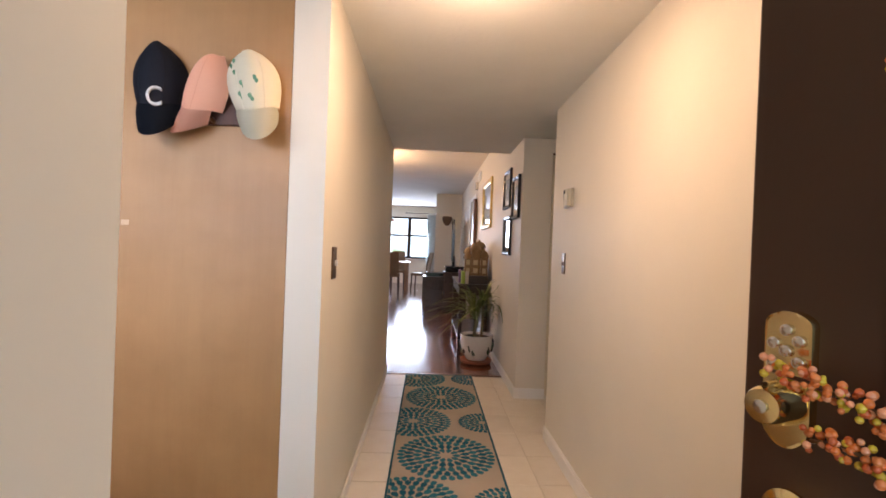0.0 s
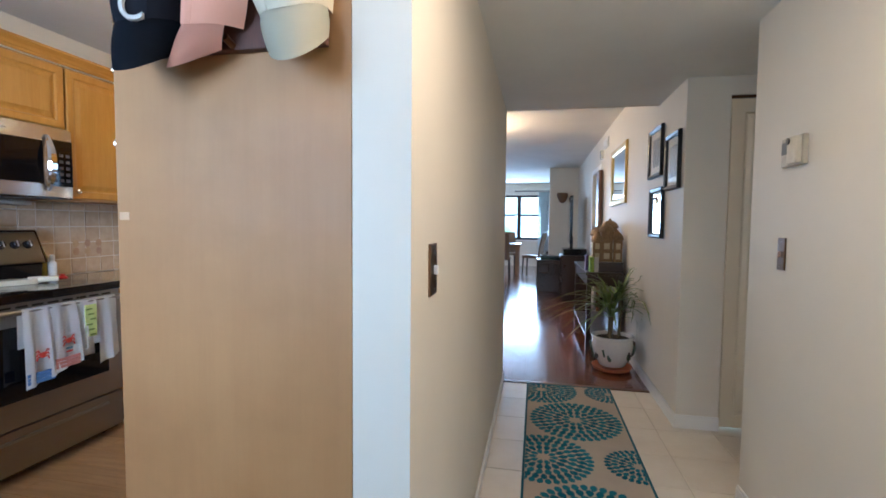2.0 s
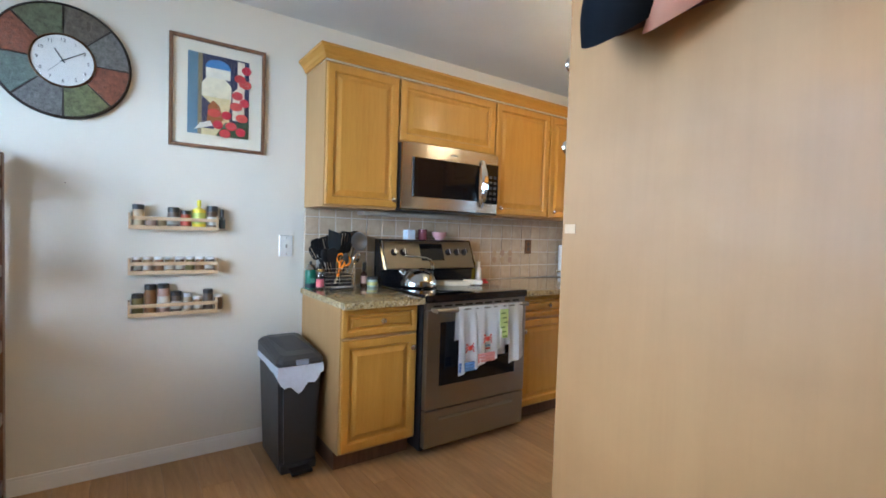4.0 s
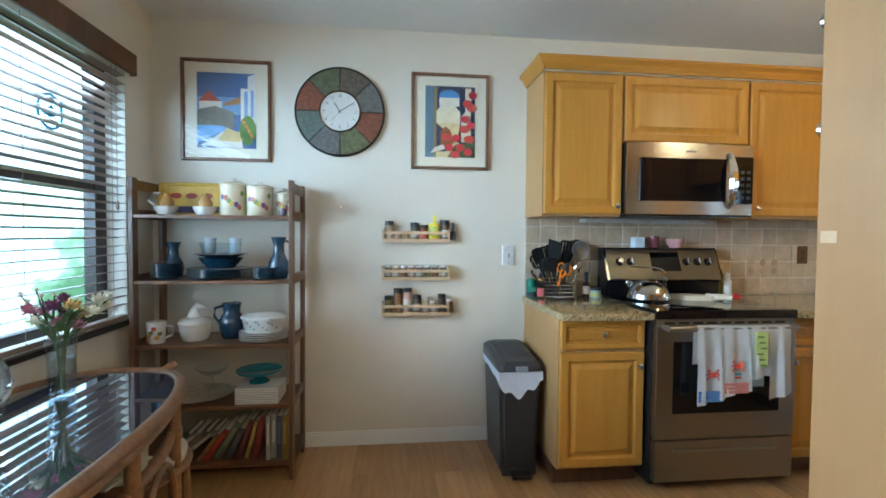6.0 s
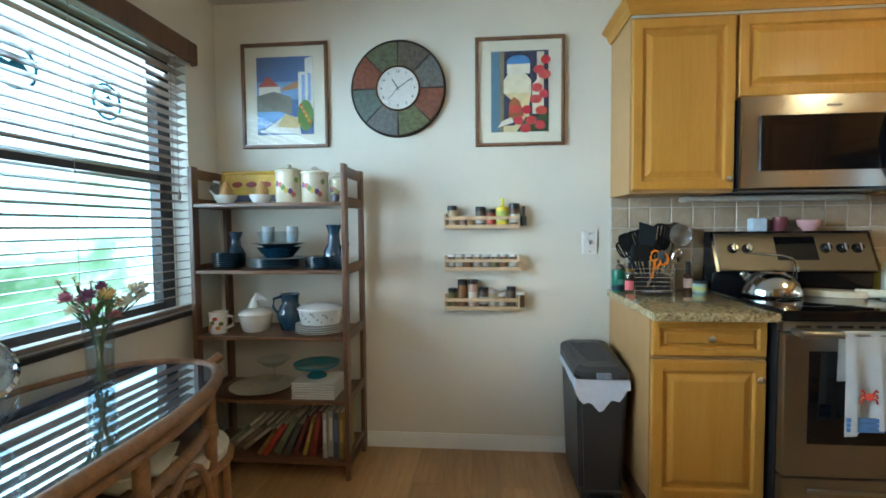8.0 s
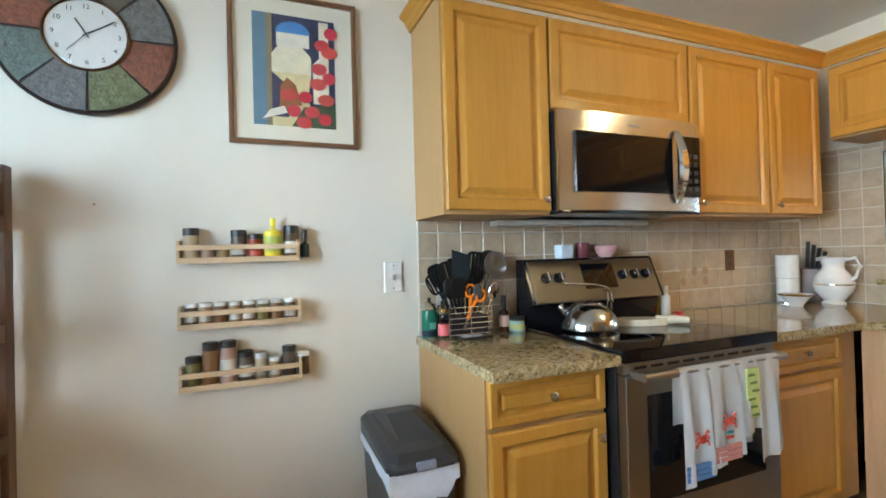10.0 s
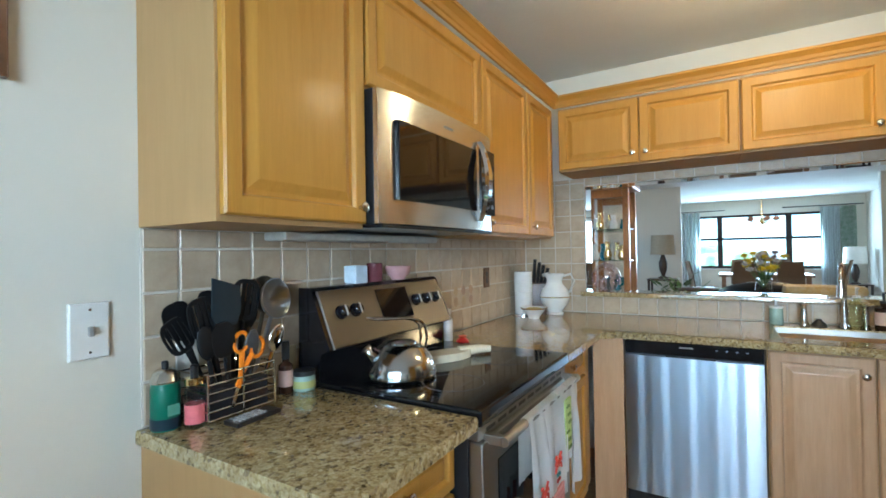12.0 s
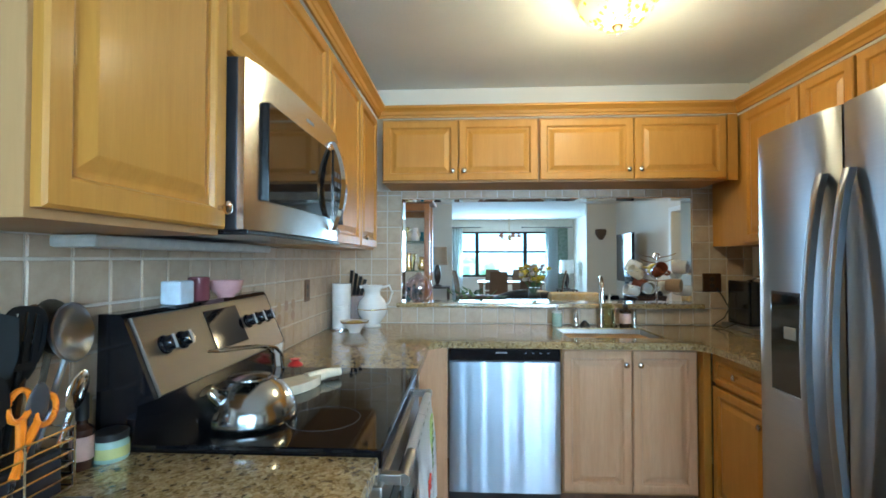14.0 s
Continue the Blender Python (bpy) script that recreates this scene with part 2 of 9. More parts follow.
WALNUT_H = wood("dark_walnut_board", (0.20, 0.095, 0.045), (0.11, 0.046, 0.022), 0.32, (10, 0.8, 10), 0.2)
PICTURE_WOOD = wood("walnut_picture_frame", (0.22, 0.105, 0.05), (0.13, 0.055, 0.025), 0.32, (8, 3, 3), 0.2)
ESPRESSO = wood("espresso_wood", (0.045, 0.022, 0.014), (0.022, 0.011, 0.007), 0.3, (10, 1, 10), 0.2)
BIRCH = wood("pale_birch_rack", (0.66, 0.49, 0.31), (0.56, 0.39, 0.23), 0.45, (14, 1, 14), 0.05)
RATTAN = wood("brown_rattan", (0.30, 0.155, 0.07), (0.16, 0.075, 0.032), 0.38, (6, 6, 6), 0.25)
DOOR_BROWN = paint("dark_brown_door_paint", (0.056, 0.020, 0.008), 0.42, 60, 0.12, 0.12)
# slat brown is paled in the colour to stand in for window glare
BLIND = wood("brown_blind_slat", (0.30, 0.205, 0.155), (0.23, 0.15, 0.11), 0.32, (1, 8, 8), 0.3)
BRONZE_FRAME = plain("dark_bronze_aluminium", (0.022, 0.016, 0.014), 0.4, 0.3)
MIRROR = metal("mirror_glass", (0.88, 0.90, 0.90), 0.01, (1, 1, 1), 0.0)
CLEAR = glass("clear_glass")
BLUE_GLASS = glass("thick_vessel_glass", (0.93, 0.96, 0.98), 0.0, 0.3)
SMOKE_GLASS = plain("dark_table_glass", (0.04, 0.055, 0.085), 0.03, 0, 1.0, 1.0)
SMOKE_GLASS.node_tree.nodes["Principled BSDF"].inputs["IOR"].default_value = 2.3
SMOKE_GLASS.node_tree.nodes["Principled BSDF"].inputs["Coat IOR"].default_value = 2.2
PORCELAIN = plain("white_porcelain", (0.74, 0.72, 0.68), 0.16, 0, 0.5, 0.2, 0.03)
NAVY = plain("navy_stoneware", (0.012, 0.045, 0.085), 0.16, 0, 0.6, 0.3, 0.3, 60)
TEAL = plain("teal_stoneware", (0.03, 0.20, 0.25), 0.2, 0, 0.5, 0.2, 0.15)
YELLOW_TIN = plain("mustard_yellow_glaze", (0.62, 0.40, 0.06), 0.28, 0, 0.5, 0.1, 0.12, 25)
CREAM_GLAZE = plain("cream_glaze", (0.70, 0.62, 0.46), 0.22, 0, 0.5, 0.1, 0.08, 25)
PAPER = paint("cream_mat_board", (0.78, 0.73, 0.60), 0.7, 300, 0.05, 0.02)
TOWEL = paint("white_cotton_towel", (0.84, 0.83, 0.81), 0.9, 500, 0.5, 0.04, 0.1)
BAG = plain("white_bin_liner", (0.70, 0.74, 0.82), 0.3, 0, 0.5, 0, 0.04)
LEAF = plain("plant_leaf", (0.07, 0.13, 0.03), 0.42, 0, 0.4, 0, 0.4, 9)
DRACAENA = plain("dracaena_leaf", (0.15, 0.20, 0.055), 0.4, 0, 0.4, 0, 0.35, 9)
STEM = plain("green_stem", (0.06, 0.11, 0.03), 0.5)
SHADE = plain("beige_lamp_shade", (0.42, 0.34, 0.24), 0.8)
COLORS = {}


def tint(r, g, b, rough=0.45):
    """A slightly uneven paint or plastic of this colour."""
    key = (r, g, b, rough)
    if key not in COLORS:
        COLORS[key] = plain("colour", (r, g, b), rough, 0, 0.45, 0, 0.10, 30)
    return COLORS[key]


# ---- helpers for meshes ----
WORLD_BUILT = set()


def finish(bm, name, material, smooth=False):
    bmesh.ops.recalc_face_normals(bm, faces=bm.faces)
    me = bpy.data.meshes.new(name)
    bm.to_mesh(me)
    bm.free()
    me.materials.append(material)
    if smooth:
        me.polygons.foreach_set("use_smooth", [True] * len(me.polygons))
        me.set_sharp_from_angle(angle=radians(42))
    return me


def thing(name, label, category, m, group=""):
    """An Empty at the base of a thing; its parts are built round it."""
    ob = new(name)
    ob.empty_display_size = 0.05
    ob.matrix_basis = m
    return tagged(ob, label, category, group)


def built(name, label, category, base, group=""):
    """As thing(), for a thing whose parts are given in the place's own metres."""
    ob = thing(name, label, category, pose(*base), group)
    WORLD_BUILT.add(ob.name)
    return ob


def part(name, bm, material, parent, label="", smooth=False):
    ob = new(name, finish(bm, name, material, smooth))
    ob.parent = parent
    if parent.name in WORLD_BUILT:
        ob.matrix_parent_inverse = parent.matrix_basis.inverted()
    return tagged(ob, label)


def solo(name, bm, material, label, category, group="", smooth=False, kind=""):
    return tagged(new(name, finish(bm, name, material, smooth)), label, category, group, kind)


def structure(name, bm, material, smooth=False):
    return tagged(new(name, finish(bm, name, material, smooth)), kind="structure")


def box(x0, x1, y0, y1, z0, z1, bev=0.0, bm=None, m=None):
    bm = bm or bmesh.new()
    x0, x1, y0, y1, z0, z1 = min(x0, x1), max(x0, x1), min(y0, y1), max(y0, y1), min(z0, z1), max(z0, z1)
    made = bmesh.ops.create_cube(bm, size=1)["verts"]
    t = Matrix.Translation(((x0 + x1) / 2, (y0 + y1) / 2, (z0 + z1) / 2)) @ Matrix.Diagonal((x1 - x0, y1 - y0, z1 - z0, 1))
    bmesh.ops.transform(bm, matrix=(m @ t if m else t), verts=made)
    if bev:
        edges = list({e for v in made for e in v.link_edges})
        bmesh.ops.bevel(bm, geom=edges, offset=bev, segments=2, affect="EDGES", profile=0.6)
    return bm


def lathe(profile, seg=24, m=None, bm=None, cap=True):
    """A turned shape from (radius, height) pairs, from the bottom up."""
    bm = bm or bmesh.new()
    rings = []
    for r, z in profile:
        ring = [bm.verts.new((r * math.cos(2 * math.pi * i / seg), r * math.sin(2 * math.pi * i / seg), z)) for i in range(seg)]
        rings.append(ring)
    for a, b in zip(rings, rings[1:]):
        for i in range(seg):
            bm.faces.new((a[i], a[(i + 1) % seg], b[(i + 1) % seg], b[i]))
    if cap:
        bm.faces.new(rings[0][::-1])
        bm.faces.new(rings[-1])
    if m:
        bmesh.ops.transform(bm, matrix=m, verts=[v for r in rings for v in r])
    return bm


def tube(points, radius, seg=8, bm=None, closed=False, radii=None):
    bm = bm or bmesh.new()
    pts = [Vector(p) for p in points]
    n = len(pts)
    rings, up = [], Vector((0, 0, 1))
    for i, p in enumerate(pts):
        a, b = (pts[i - 1] if i or closed else p), (pts[(i + 1) % n] if i < n - 1 or closed else p)
        d = (b - a).normalized()
        side = d.cross(up)
        if side.length < 0.05:
            side = d.cross(Vector((0, 1, 0)))
        side.normalize()
        top = side.cross(d).normalized()
        r = radii[i] if radii else radius
        rings.append([bm.verts.new(p + r * (math.cos(2 * math.pi * k / seg) * side + math.sin(2 * math.pi * k / seg) * top)) for k in range(seg)])
    for a, b in list(zip(rings, rings[1:])) + ([(rings[-1], rings[0])] if closed else []):
        for k in range(seg):
            bm.faces.new((a[k], a[(k + 1) % seg], b[(k + 1) % seg], b[k]))
    if not closed:
        bm.faces.new(rings[0][::-1])
        bm.faces.new(rings[-1])
    return bm


def arc(cx, cy, cz, r, a0, a1, n, plane="xy", ry=None):
    out = []
    for i in range(n + 1):
        a = radians(a0 + (a1 - a0) * i / n)
        u, v = r * math.cos(a), (ry or r) * math.sin(a)
        out.append({"xy": (cx + u, cy + v, cz), "xz": (cx + u, cy, cz + v), "yz": (cx, cy + u, cz + v)}[plane])
    return out


def prism(outline, z0, z1, m=None, bm=None, bev=0.0):
    """A flat outline of (x, y), pulled up from z0 to z1."""
    bm = bm or bmesh.new()
    lo = [bm.verts.new((x, y, z0)) for x, y in outline]
    hi = [bm.verts.new((x, y, z1)) for x, y in outline]
    n = len(lo)
    bm.faces.new(lo[::-1])
    top = bm.faces.new(hi)
    for i in range(n):
        bm.faces.new((lo[i], lo[(i + 1) % n], hi[(i + 1) % n], hi[i]))
    if bev:
        bmesh.ops.bevel(bm, geom=list(top.edges), offset=bev, segments=2, affect="EDGES", profile=0.6)
    if m:
        bmesh.ops.transform(bm, matrix=m, verts=list({*lo, *hi}) if not bev else bm.verts)
    return bm


def rings_panel(w, h, rings, m):
    """A panel lying in its own x, y plane: (inset, height) steps from its edge to its middle."""
    bm = bmesh.new()
    loops = []
    for inset, z in rings:
        loops.append([bm.verts.new(m @ Vector(c)) for c in ((inset, inset, z), (w - inset, inset, z), (w - inset, h - inset, z), (inset, h - inset, z))])
    for a, b in zip(loops, loops[1:]):
        for i in range(4):
            bm.faces.new((a[i], a[(i + 1) % 4], b[(i + 1) % 4], b[i]))
    bm.faces.new(loops[0][::-1])
    bm.faces.new(loops[-1])
    return bm


def facing(side, a, b, z):
    """The matrix that stands a panel upright on a face looking towards side; a is its low corner along the wall, b the face."""
    if side == "e":
        return Matrix(((0, 0, 1, b), (1, 0, 0, a), (0, 1, 0, z), (0, 0, 0, 1)))
    if side == "w":
        return Matrix(((0, 0, -1, b), (1, 0, 0, a), (0, 1, 0, z), (0, 0, 0, 1)))
    if side == "s":
        return Matrix(((1, 0, 0, a), (0, 0, -1, b), (0, 1, 0, z), (0, 0, 0, 1)))
    return Matrix(((1, 0, 0, a), (0, 0, 1, b), (0, 1, 0, z), (0, 0, 0, 1)))


def raised(w, h, m, border=0.052, t=0.02):
    k = min(1.0, h / 0.30)
    b = border * (0.72 if h < 0.2 else 1)
    return rings_panel(w, h, [(0, 0), (0, t - 0.005), (0.005, t), (b - 0.012, t), (b - 0.008, t - 0.002), (b - 0.003, t - 0.012), (b + 0.006, t - 0.012),
                              (b + 0.010, t - 0.011), (b + 0.030 * k, t - 0.002), (b + 0.034 * k, t - 0.001)], m)


def text_mesh(words, size, m, material, parent, name="lettering", depth=0.001):
    cu = bpy.data.curves.new(name, "FONT")
    cu.body, cu.size, cu.extrude, cu.align_x, cu.align_y = words, size, depth, "CENTER", "CENTER"
    tmp = bpy.data.objects.new(name, cu)
    me = bpy.data.meshes.new_from_object(tmp)
    bpy.data.objects.remove(tmp)
    me.transform(m)
    me.materials.append(material)
    ob = new(name, me)
    ob.parent = parent
    if parent.name in WORLD_BUILT:
        ob.matrix_parent_inverse = parent.matrix_basis.inverted()
    return ob


def knob(at, way, parent):
    """A small turned cabinet knob."""
    q = Vector(way).to_track_quat("Z", "Y").to_matrix().to_4x4()
    return part("knob", lathe([(0.006, -0.002), (0.006, 0.010), (0.009, 0.013), (0.0145, 0.018), (0.0150, 0.023), (0.010, 0.027), (0.002, 0.028)], 14, Matrix.Translation(at) @ q),
                NICKEL, parent, "satin nickel knob", True)

# ---- large structure ----
KC, HC = 2.505, 2.17          # kitchen and living ceiling, hall ceiling
WX, SY, NY = -3.20, -0.27, 4.49
PX0, PX1, PZ0, PZ1 = -2.765, -0.835, 1.045, 1.75   # pass-through


def wall_with_hole(name, axis, a0, a1, t0, t1, h, hole, mat=None):
    """A wall along an axis from a0 to a1, t0 to t1 thick, with one opening (from, to, bottom, top)."""
    bm = bmesh.new()
    b0, b1, c0, c1 = hole
    for lo, hi, z0, z1 in ((a0, b0, 0, h), (b1, a1, 0, h), (b0, b1, 0, c0), (b0, b1, c1, h)):
        if hi - lo > 0.001 and z1 - z0 > 0.001:
            if axis == "x":
                box(lo, hi, t0, t1, z0, z1, 0, bm)
            else:
                box(t0, t1, lo, hi, z0, z1, 0, bm)
    bmesh.ops.remove_doubles(bm, verts=bm.verts, dist=0.0001)
    return structure(name, bm, mat or WALL)


structure("wall_kitchen_west", box(WX - 0.15, WX, SY - 0.15, NY + 0.15, -0.02, KC), WALL)
WIN = (-2.93, -0.72, 0.83, 2.13)
wall_with_hole("wall_kitchen_south", "x", WX, -0.45, SY - 0.15, SY, KC, WIN)
wall_with_hole("wall_kitchen_north", "x", WX, -0.45, NY + 0.006, NY + 0.146, KC, (PX0, PX1, PZ0 - 0.03, PZ1))
structure("wall_hall_west", box(-0.45, -0.325, 1.737, NY + 0.146, 0, KC), WALL)
structure("wall_entry_stub", box(-0.45, -0.325, SY - 0.15, 0.673, 0, KC), WALL)
structure("wall_entry_header", box(-0.448, -0.327, 0.673, 1.737, HC, KC), WALL)
wall_with_hole("wall_front", "x", -0.325, 0.86, -0.16, -0.05, HC, (-0.03, 0.858, 0, 2.06))
structure("wall_hall_east", box(0.86, 1.00, -0.16, 3.13, 0, HC), WALL)
structure("wall_recess_east", box(1.95, 2.10, 3.0, 4.1, 0, HC), WALL)
structure("wall_recess_south", box(1.00, 1.95, 3.0, 3.13, 0, HC), WALL)
structure("wall_recess_north", box(0.81, 1.055, 3.93, 4.05, 0, HC), WALL)
structure("wall_recess_over_door", box(1.055, 1.95, 3.93, 4.05, 2.06, HC), WALL)
wall_with_hole("wall_living_east", "y", 4.05, 15.3, 0.81, 0.95, KC, (7.75, 8.60, 0, 2.06))
structure("wall_living_header", box(-0.325, 0.81, 4.56, 4.60, HC, KC), WALL)
structure("wall_living_south", box(-5.6, WX - 0.15, 4.50, 4.636, 0, KC), WALL)
# unseen wall closing the room; its opening is added for light
wall_with_hole("wall_living_west", "y", 4.636, 11.35, -5.75, -5.6, KC, (6.8, 9.2, 0.4, 2.2))
structure("wall_dining_east", box(0.20, 0.81, 11.22, 11.35, 0, KC), WALL)
structure("wall_dining_west", box(-5.6, -2.64, 11.22, 11.35, 0, KC), WALL)
structure("wall_alcove_west", box(-3.35, -3.2, 11.35, 15.2, 0, KC), WALL)
DW = (-2.75, 0.15, 0.80, 2.15)
wall_with_hole("wall_dining_north", "x", -3.2, 0.81, 15.15, 15.3, KC, DW)
wall_with_hole("wall_side_room_east", "y", 6.5, 10, 3.3, 3.4, KC, (7.6, 8.8, 0.9, 2.1))
structure("wall_side_room_south", box(0.95, 3.3, 6.5, 6.6, 0, KC), WALL)
structure("wall_side_room_north", box(0.95, 3.3, 9.9, 10.0, 0, KC), WALL)

structure("ceiling_kitchen", box(WX - 0.15, -0.327, SY - 0.15, NY + 0.146, KC, KC + 0.12), CEIL)
structure("ceiling_hall", box(-0.325, 2.1, -0.16, 4.56, HC, HC + 0.10), CEIL)
structure("ceiling_living", box(-5.75, 3.4, NY + 0.146, 15.3, KC + 0.001, KC + 0.12), CEIL)
structure("ceiling_living_over_hall", box(-0.325, 0.95, 4.60, NY + 0.146, KC + 0.002, KC + 0.11), CEIL)
structure("floor_slab", box(-5.75, 3.4, -0.42, 15.3, -0.12, -0.012), HALL_GROUT)
structure("threshold_strip", box(-0.325, 0.81, 4.54, 4.585, -0.012, 0.006, 0.004), WALNUT)


def skirting(name, x0, x1, y0, y1, h=0.085):
    bm = box(x0, x1, y0, y1, 0.001, h - 0.012, 0)
    cx, cy = (0.004, 0) if abs(x1 - x0) < abs(y1 - y0) else (0, 0.004)
    box(x0 + cx * (x0 > -3.19), x1 - cx * (x0 <= -3.19), y0 + cy, y1, h - 0.012, h, 0, bm)
    structure(name, bm, WHITE)


skirting("baseboard_kitchen_west", WX, WX + 0.014, SY, 1.917)
skirting("baseboard_kitchen_south", WX + 0.014, -0.45, SY, SY + 0.014)
skirting("baseboard_hall_west", -0.325, -0.312, 1.737, NY + 0.146, 0.06)
skirting("baseboard_hall_end", -0.45, -0.325, 1.725, 1.737, 0.06)
skirting("baseboard_hall_east", 0.847, 0.86, 0.0, 3.13)
skirting("baseboard_recess", 0.81, 1.055, 3.917, 3.93)
skirting("baseboard_living_east", 0.797, 0.81, 3.917, 7.70)
skirting("baseboard_dining_east", 0.20, 0.797, 11.207, 11.22)

# the closet door in the recess, its track and the side room's casing
closet = built("door_2", "closed cream bifold closet door in a shallow recess", "door", (1.5, 3.96, 0), "")
tagged(closet, kind="structure")
part("door_leaf", raised(0.42, 2.02, facing("s", 1.062, 3.975, 0.02), 0.09, 0.03), paint("cream_door_paint", (0.74, 0.66, 0.50), 0.4, 100, 0.05, 0.03), closet)
part("door_leaf", raised(0.42, 2.02, facing("s", 1.490, 3.975, 0.02), 0.09, 0.03), paint("cream_door_paint", (0.74, 0.66, 0.50), 0.4, 100, 0.05, 0.03), closet)
part("track", box(1.057, 1.945, 3.945, 3.985, 2.043, 2.058), BRONZE, closet, "dark metal door track")
structure("door_casing_side_room", box(0.798, 0.81, 8.602, 8.67, 0, 2.13, 0, box(0.798, 0.81, 7.68, 7.748, 0, 2.13, 0, box(0.798, 0.81, 7.748, 8.602, 2.062, 2.13))), WHITE)

# outside
GRASS = plain("lawn", (0.07, 0.12, 0.03), 0.9, 0, 0.2, 0, 0.5, 3)
structure("ground", box(-60, 60, -60, 75, -0.5, -0.30), GRASS)


def backdrop(name, x0, x1, y, z1, strength):
    m, nt, bs = shader("bright_garden_distance")
    v = mapped(nt, (0.5, 0.5, 0.9))
    n1 = noise_tex(nt, v, 1.1, 6, 0.62)
    sep = nt.nodes.new("ShaderNodeSeparateXYZ")
    nt.links.new(mapped(nt, (1, 1, 1)), sep.inputs[0])
    mr = nt.nodes.new("ShaderNodeMapRange")
    mr.inputs["From Min"].default_value, mr.inputs["From Max"].default_value = 0.2, 3.6
    mr.inputs["To Min"].default_value, mr.inputs["To Max"].default_value = -0.16, 0.14
    nt.links.new(sep.outputs[2], mr.inputs[0])
    ad = nt.nodes.new("ShaderNodeMath")
    nt.links.new(n1, ad.inputs[0])
    nt.links.new(mr.outputs[0], ad.inputs[1])
    c = ramp(nt, ad.outputs[0], [(0.26, (0.05, 0.13, 0.07)), (0.37, (0.16, 0.32, 0.22)), (0.43, (0.46, 0.70, 0.70)), (0.50, (0.52, 0.80, 1.0))])
    nt.links.new(c, bs.inputs["Emission Color"])
    bs.inputs["Emission Strength"].default_value = strength
    bs.inputs["Base Color"].default_value = (0.1, 0.1, 0.1, 1)
    structure(name, box(x0, x1, y - 0.02, y, -0.3, z1), m)


backdrop("backdrop_south", -14, 6, -4.2, 7.0, 6.0)
backdrop("backdrop_north", -10, 8, 21.0, 7.0, 6.0)
structure("backdrop_east", box(6.0, 6.02, 4, 14, -0.3, 5.0), bpy.data.materials["bright_garden_distance"])


# ---- windows ----
def kitchen_window():
    w = built("window_1", "dark bronze double-hung window with brown wooden blinds", "window", ((WIN[0] + WIN[1]) / 2, SY - 0.1, WIN[2]))
    tagged(w, kind="structure")
    x0, x1, z0, z1 = WIN
    y0, y1 = SY - 0.149, SY - 0.095
    bm = bmesh.new()
    for a, b, c, d in ((x0, x0 + 0.09, z0, z1), (x1 - 0.05, x1, z0, z1), (x0 + 0.09, x1 - 0.05, z0, z0 + 0.05), (x0 + 0.09, x1 - 0.05, z1 - 0.05, z1)):
        box(a, b, y0, y1, c, d, 0, bm)
    part("window_frame", bm, BRONZE_FRAME, w)
    part("meeting_rail", box(x0 + 0.09, x1 - 0.05, y0 + 0.005, y1 - 0.005, 1.475, 1.53, 0.004), BRONZE_FRAME, w)
    xm = -1.915
    part("mullion", box(xm - 0.05, xm + 0.05, y0 + 0.003, y1 + 0.004, z0 + 0.05, 1.474, 0.004, box(xm - 0.05, xm + 0.05, y0 + 0.003, y1 + 0.004, 1.531, z1 - 0.05, 0.004)), BRONZE_FRAME, w)
    for a, b in ((x0 + 0.09, xm - 0.05), (xm + 0.05, x1 - 0.05)):
        for c, d in ((z0 + 0.05, 1.475), (1.53, z1 - 0.05)):
            g = part("pane", box(a, b, y0 + 0.028, y0 + 0.032, c, d), CLEAR, w, "clear window pane")
            g.visible_shadow = False
    for xl in (xm + 0.09, xm - 0.02):
        part("sash_lock", box(xl - 0.03, xl + 0.03, y1 - 0.004, y1 + 0.018, 1.531, 1.552, 0.004), NICKEL, w, "nickel sash lock")
    part("window_sill", box(x0 - 0.02, x1 + 0.02, SY - 0.06, SY + 0.025, z0 - 0.025, z0 - 0.001, 0.005), BRONZE_FRAME, w)
    bl = built("wooden_blind", "brown wooden venetian blind with open slats", "window blind", ((x0 + x1) / 2, SY, z1))
    part("valance", box(x0 - 0.06, x1 + 0.06, SY + 0.012, SY + 0.032, z1 - 0.035, z1 + 0.075, 0.006, box(x0 - 0.06, x0 - 0.045, SY + 0.001, SY + 0.012, z1 - 0.035, z1 + 0.075)), WALNUT, bl, "brown valance board")
    n = 28
    slat = None
    pitch = (z1 - 0.05 - (z0 + 0.05)) / n
    for i in range(n):
        zz = z1 - 0.06 - pitch * i
        if slat is None:
            bm = bmesh.new()
            L, wd = (x1 - x0) - 0.03, 0.048
            rows = []
            for xx in (-L / 2, L / 2):
                rows.append([bm.verts.new((xx, v * wd / 2, 0.0035 - 0.0035 * v * v)) for v in (-1, -0.5, 0, 0.5, 1)] + [bm.verts.new((xx, v * wd / 2, 0.001 - 0.0035 * v * v)) for v in (1, 0.5, 0, -0.5, -1)])
            for k in range(10):
                bm.faces.new((rows[0][k], rows[0][(k + 1) % 10], rows[1][(k + 1) % 10], rows[1][k]))
            bm.faces.new(rows[0])
            bm.faces.new(rows[1][::-1])
            slat = finish(bm, "slat", BLIND)
        o = new("slat", slat)
        o.parent = bl
        o.matrix_parent_inverse = bl.matrix_basis.inverted()
        o.matrix_basis = pose((x0 + x1) / 2, SY - 0.012, zz, 7 + random.uniform(-1.5, 1.5))
    part("bottom_rail", box(x0 + 0.015, x1 - 0.015, SY - 0.035, SY + 0.010, z0 + 0.008, z0 + 0.030, 0.004), BLIND, bl)
    for xx in (-2.80, -2.25, -1.70, -1.2, -0.85):
        part("cord", tube([(xx, SY + 0.008, z0 + 0.02), (xx, SY + 0.008, z1 - 0.04)], 0.0014, 5), BLIND, bl)
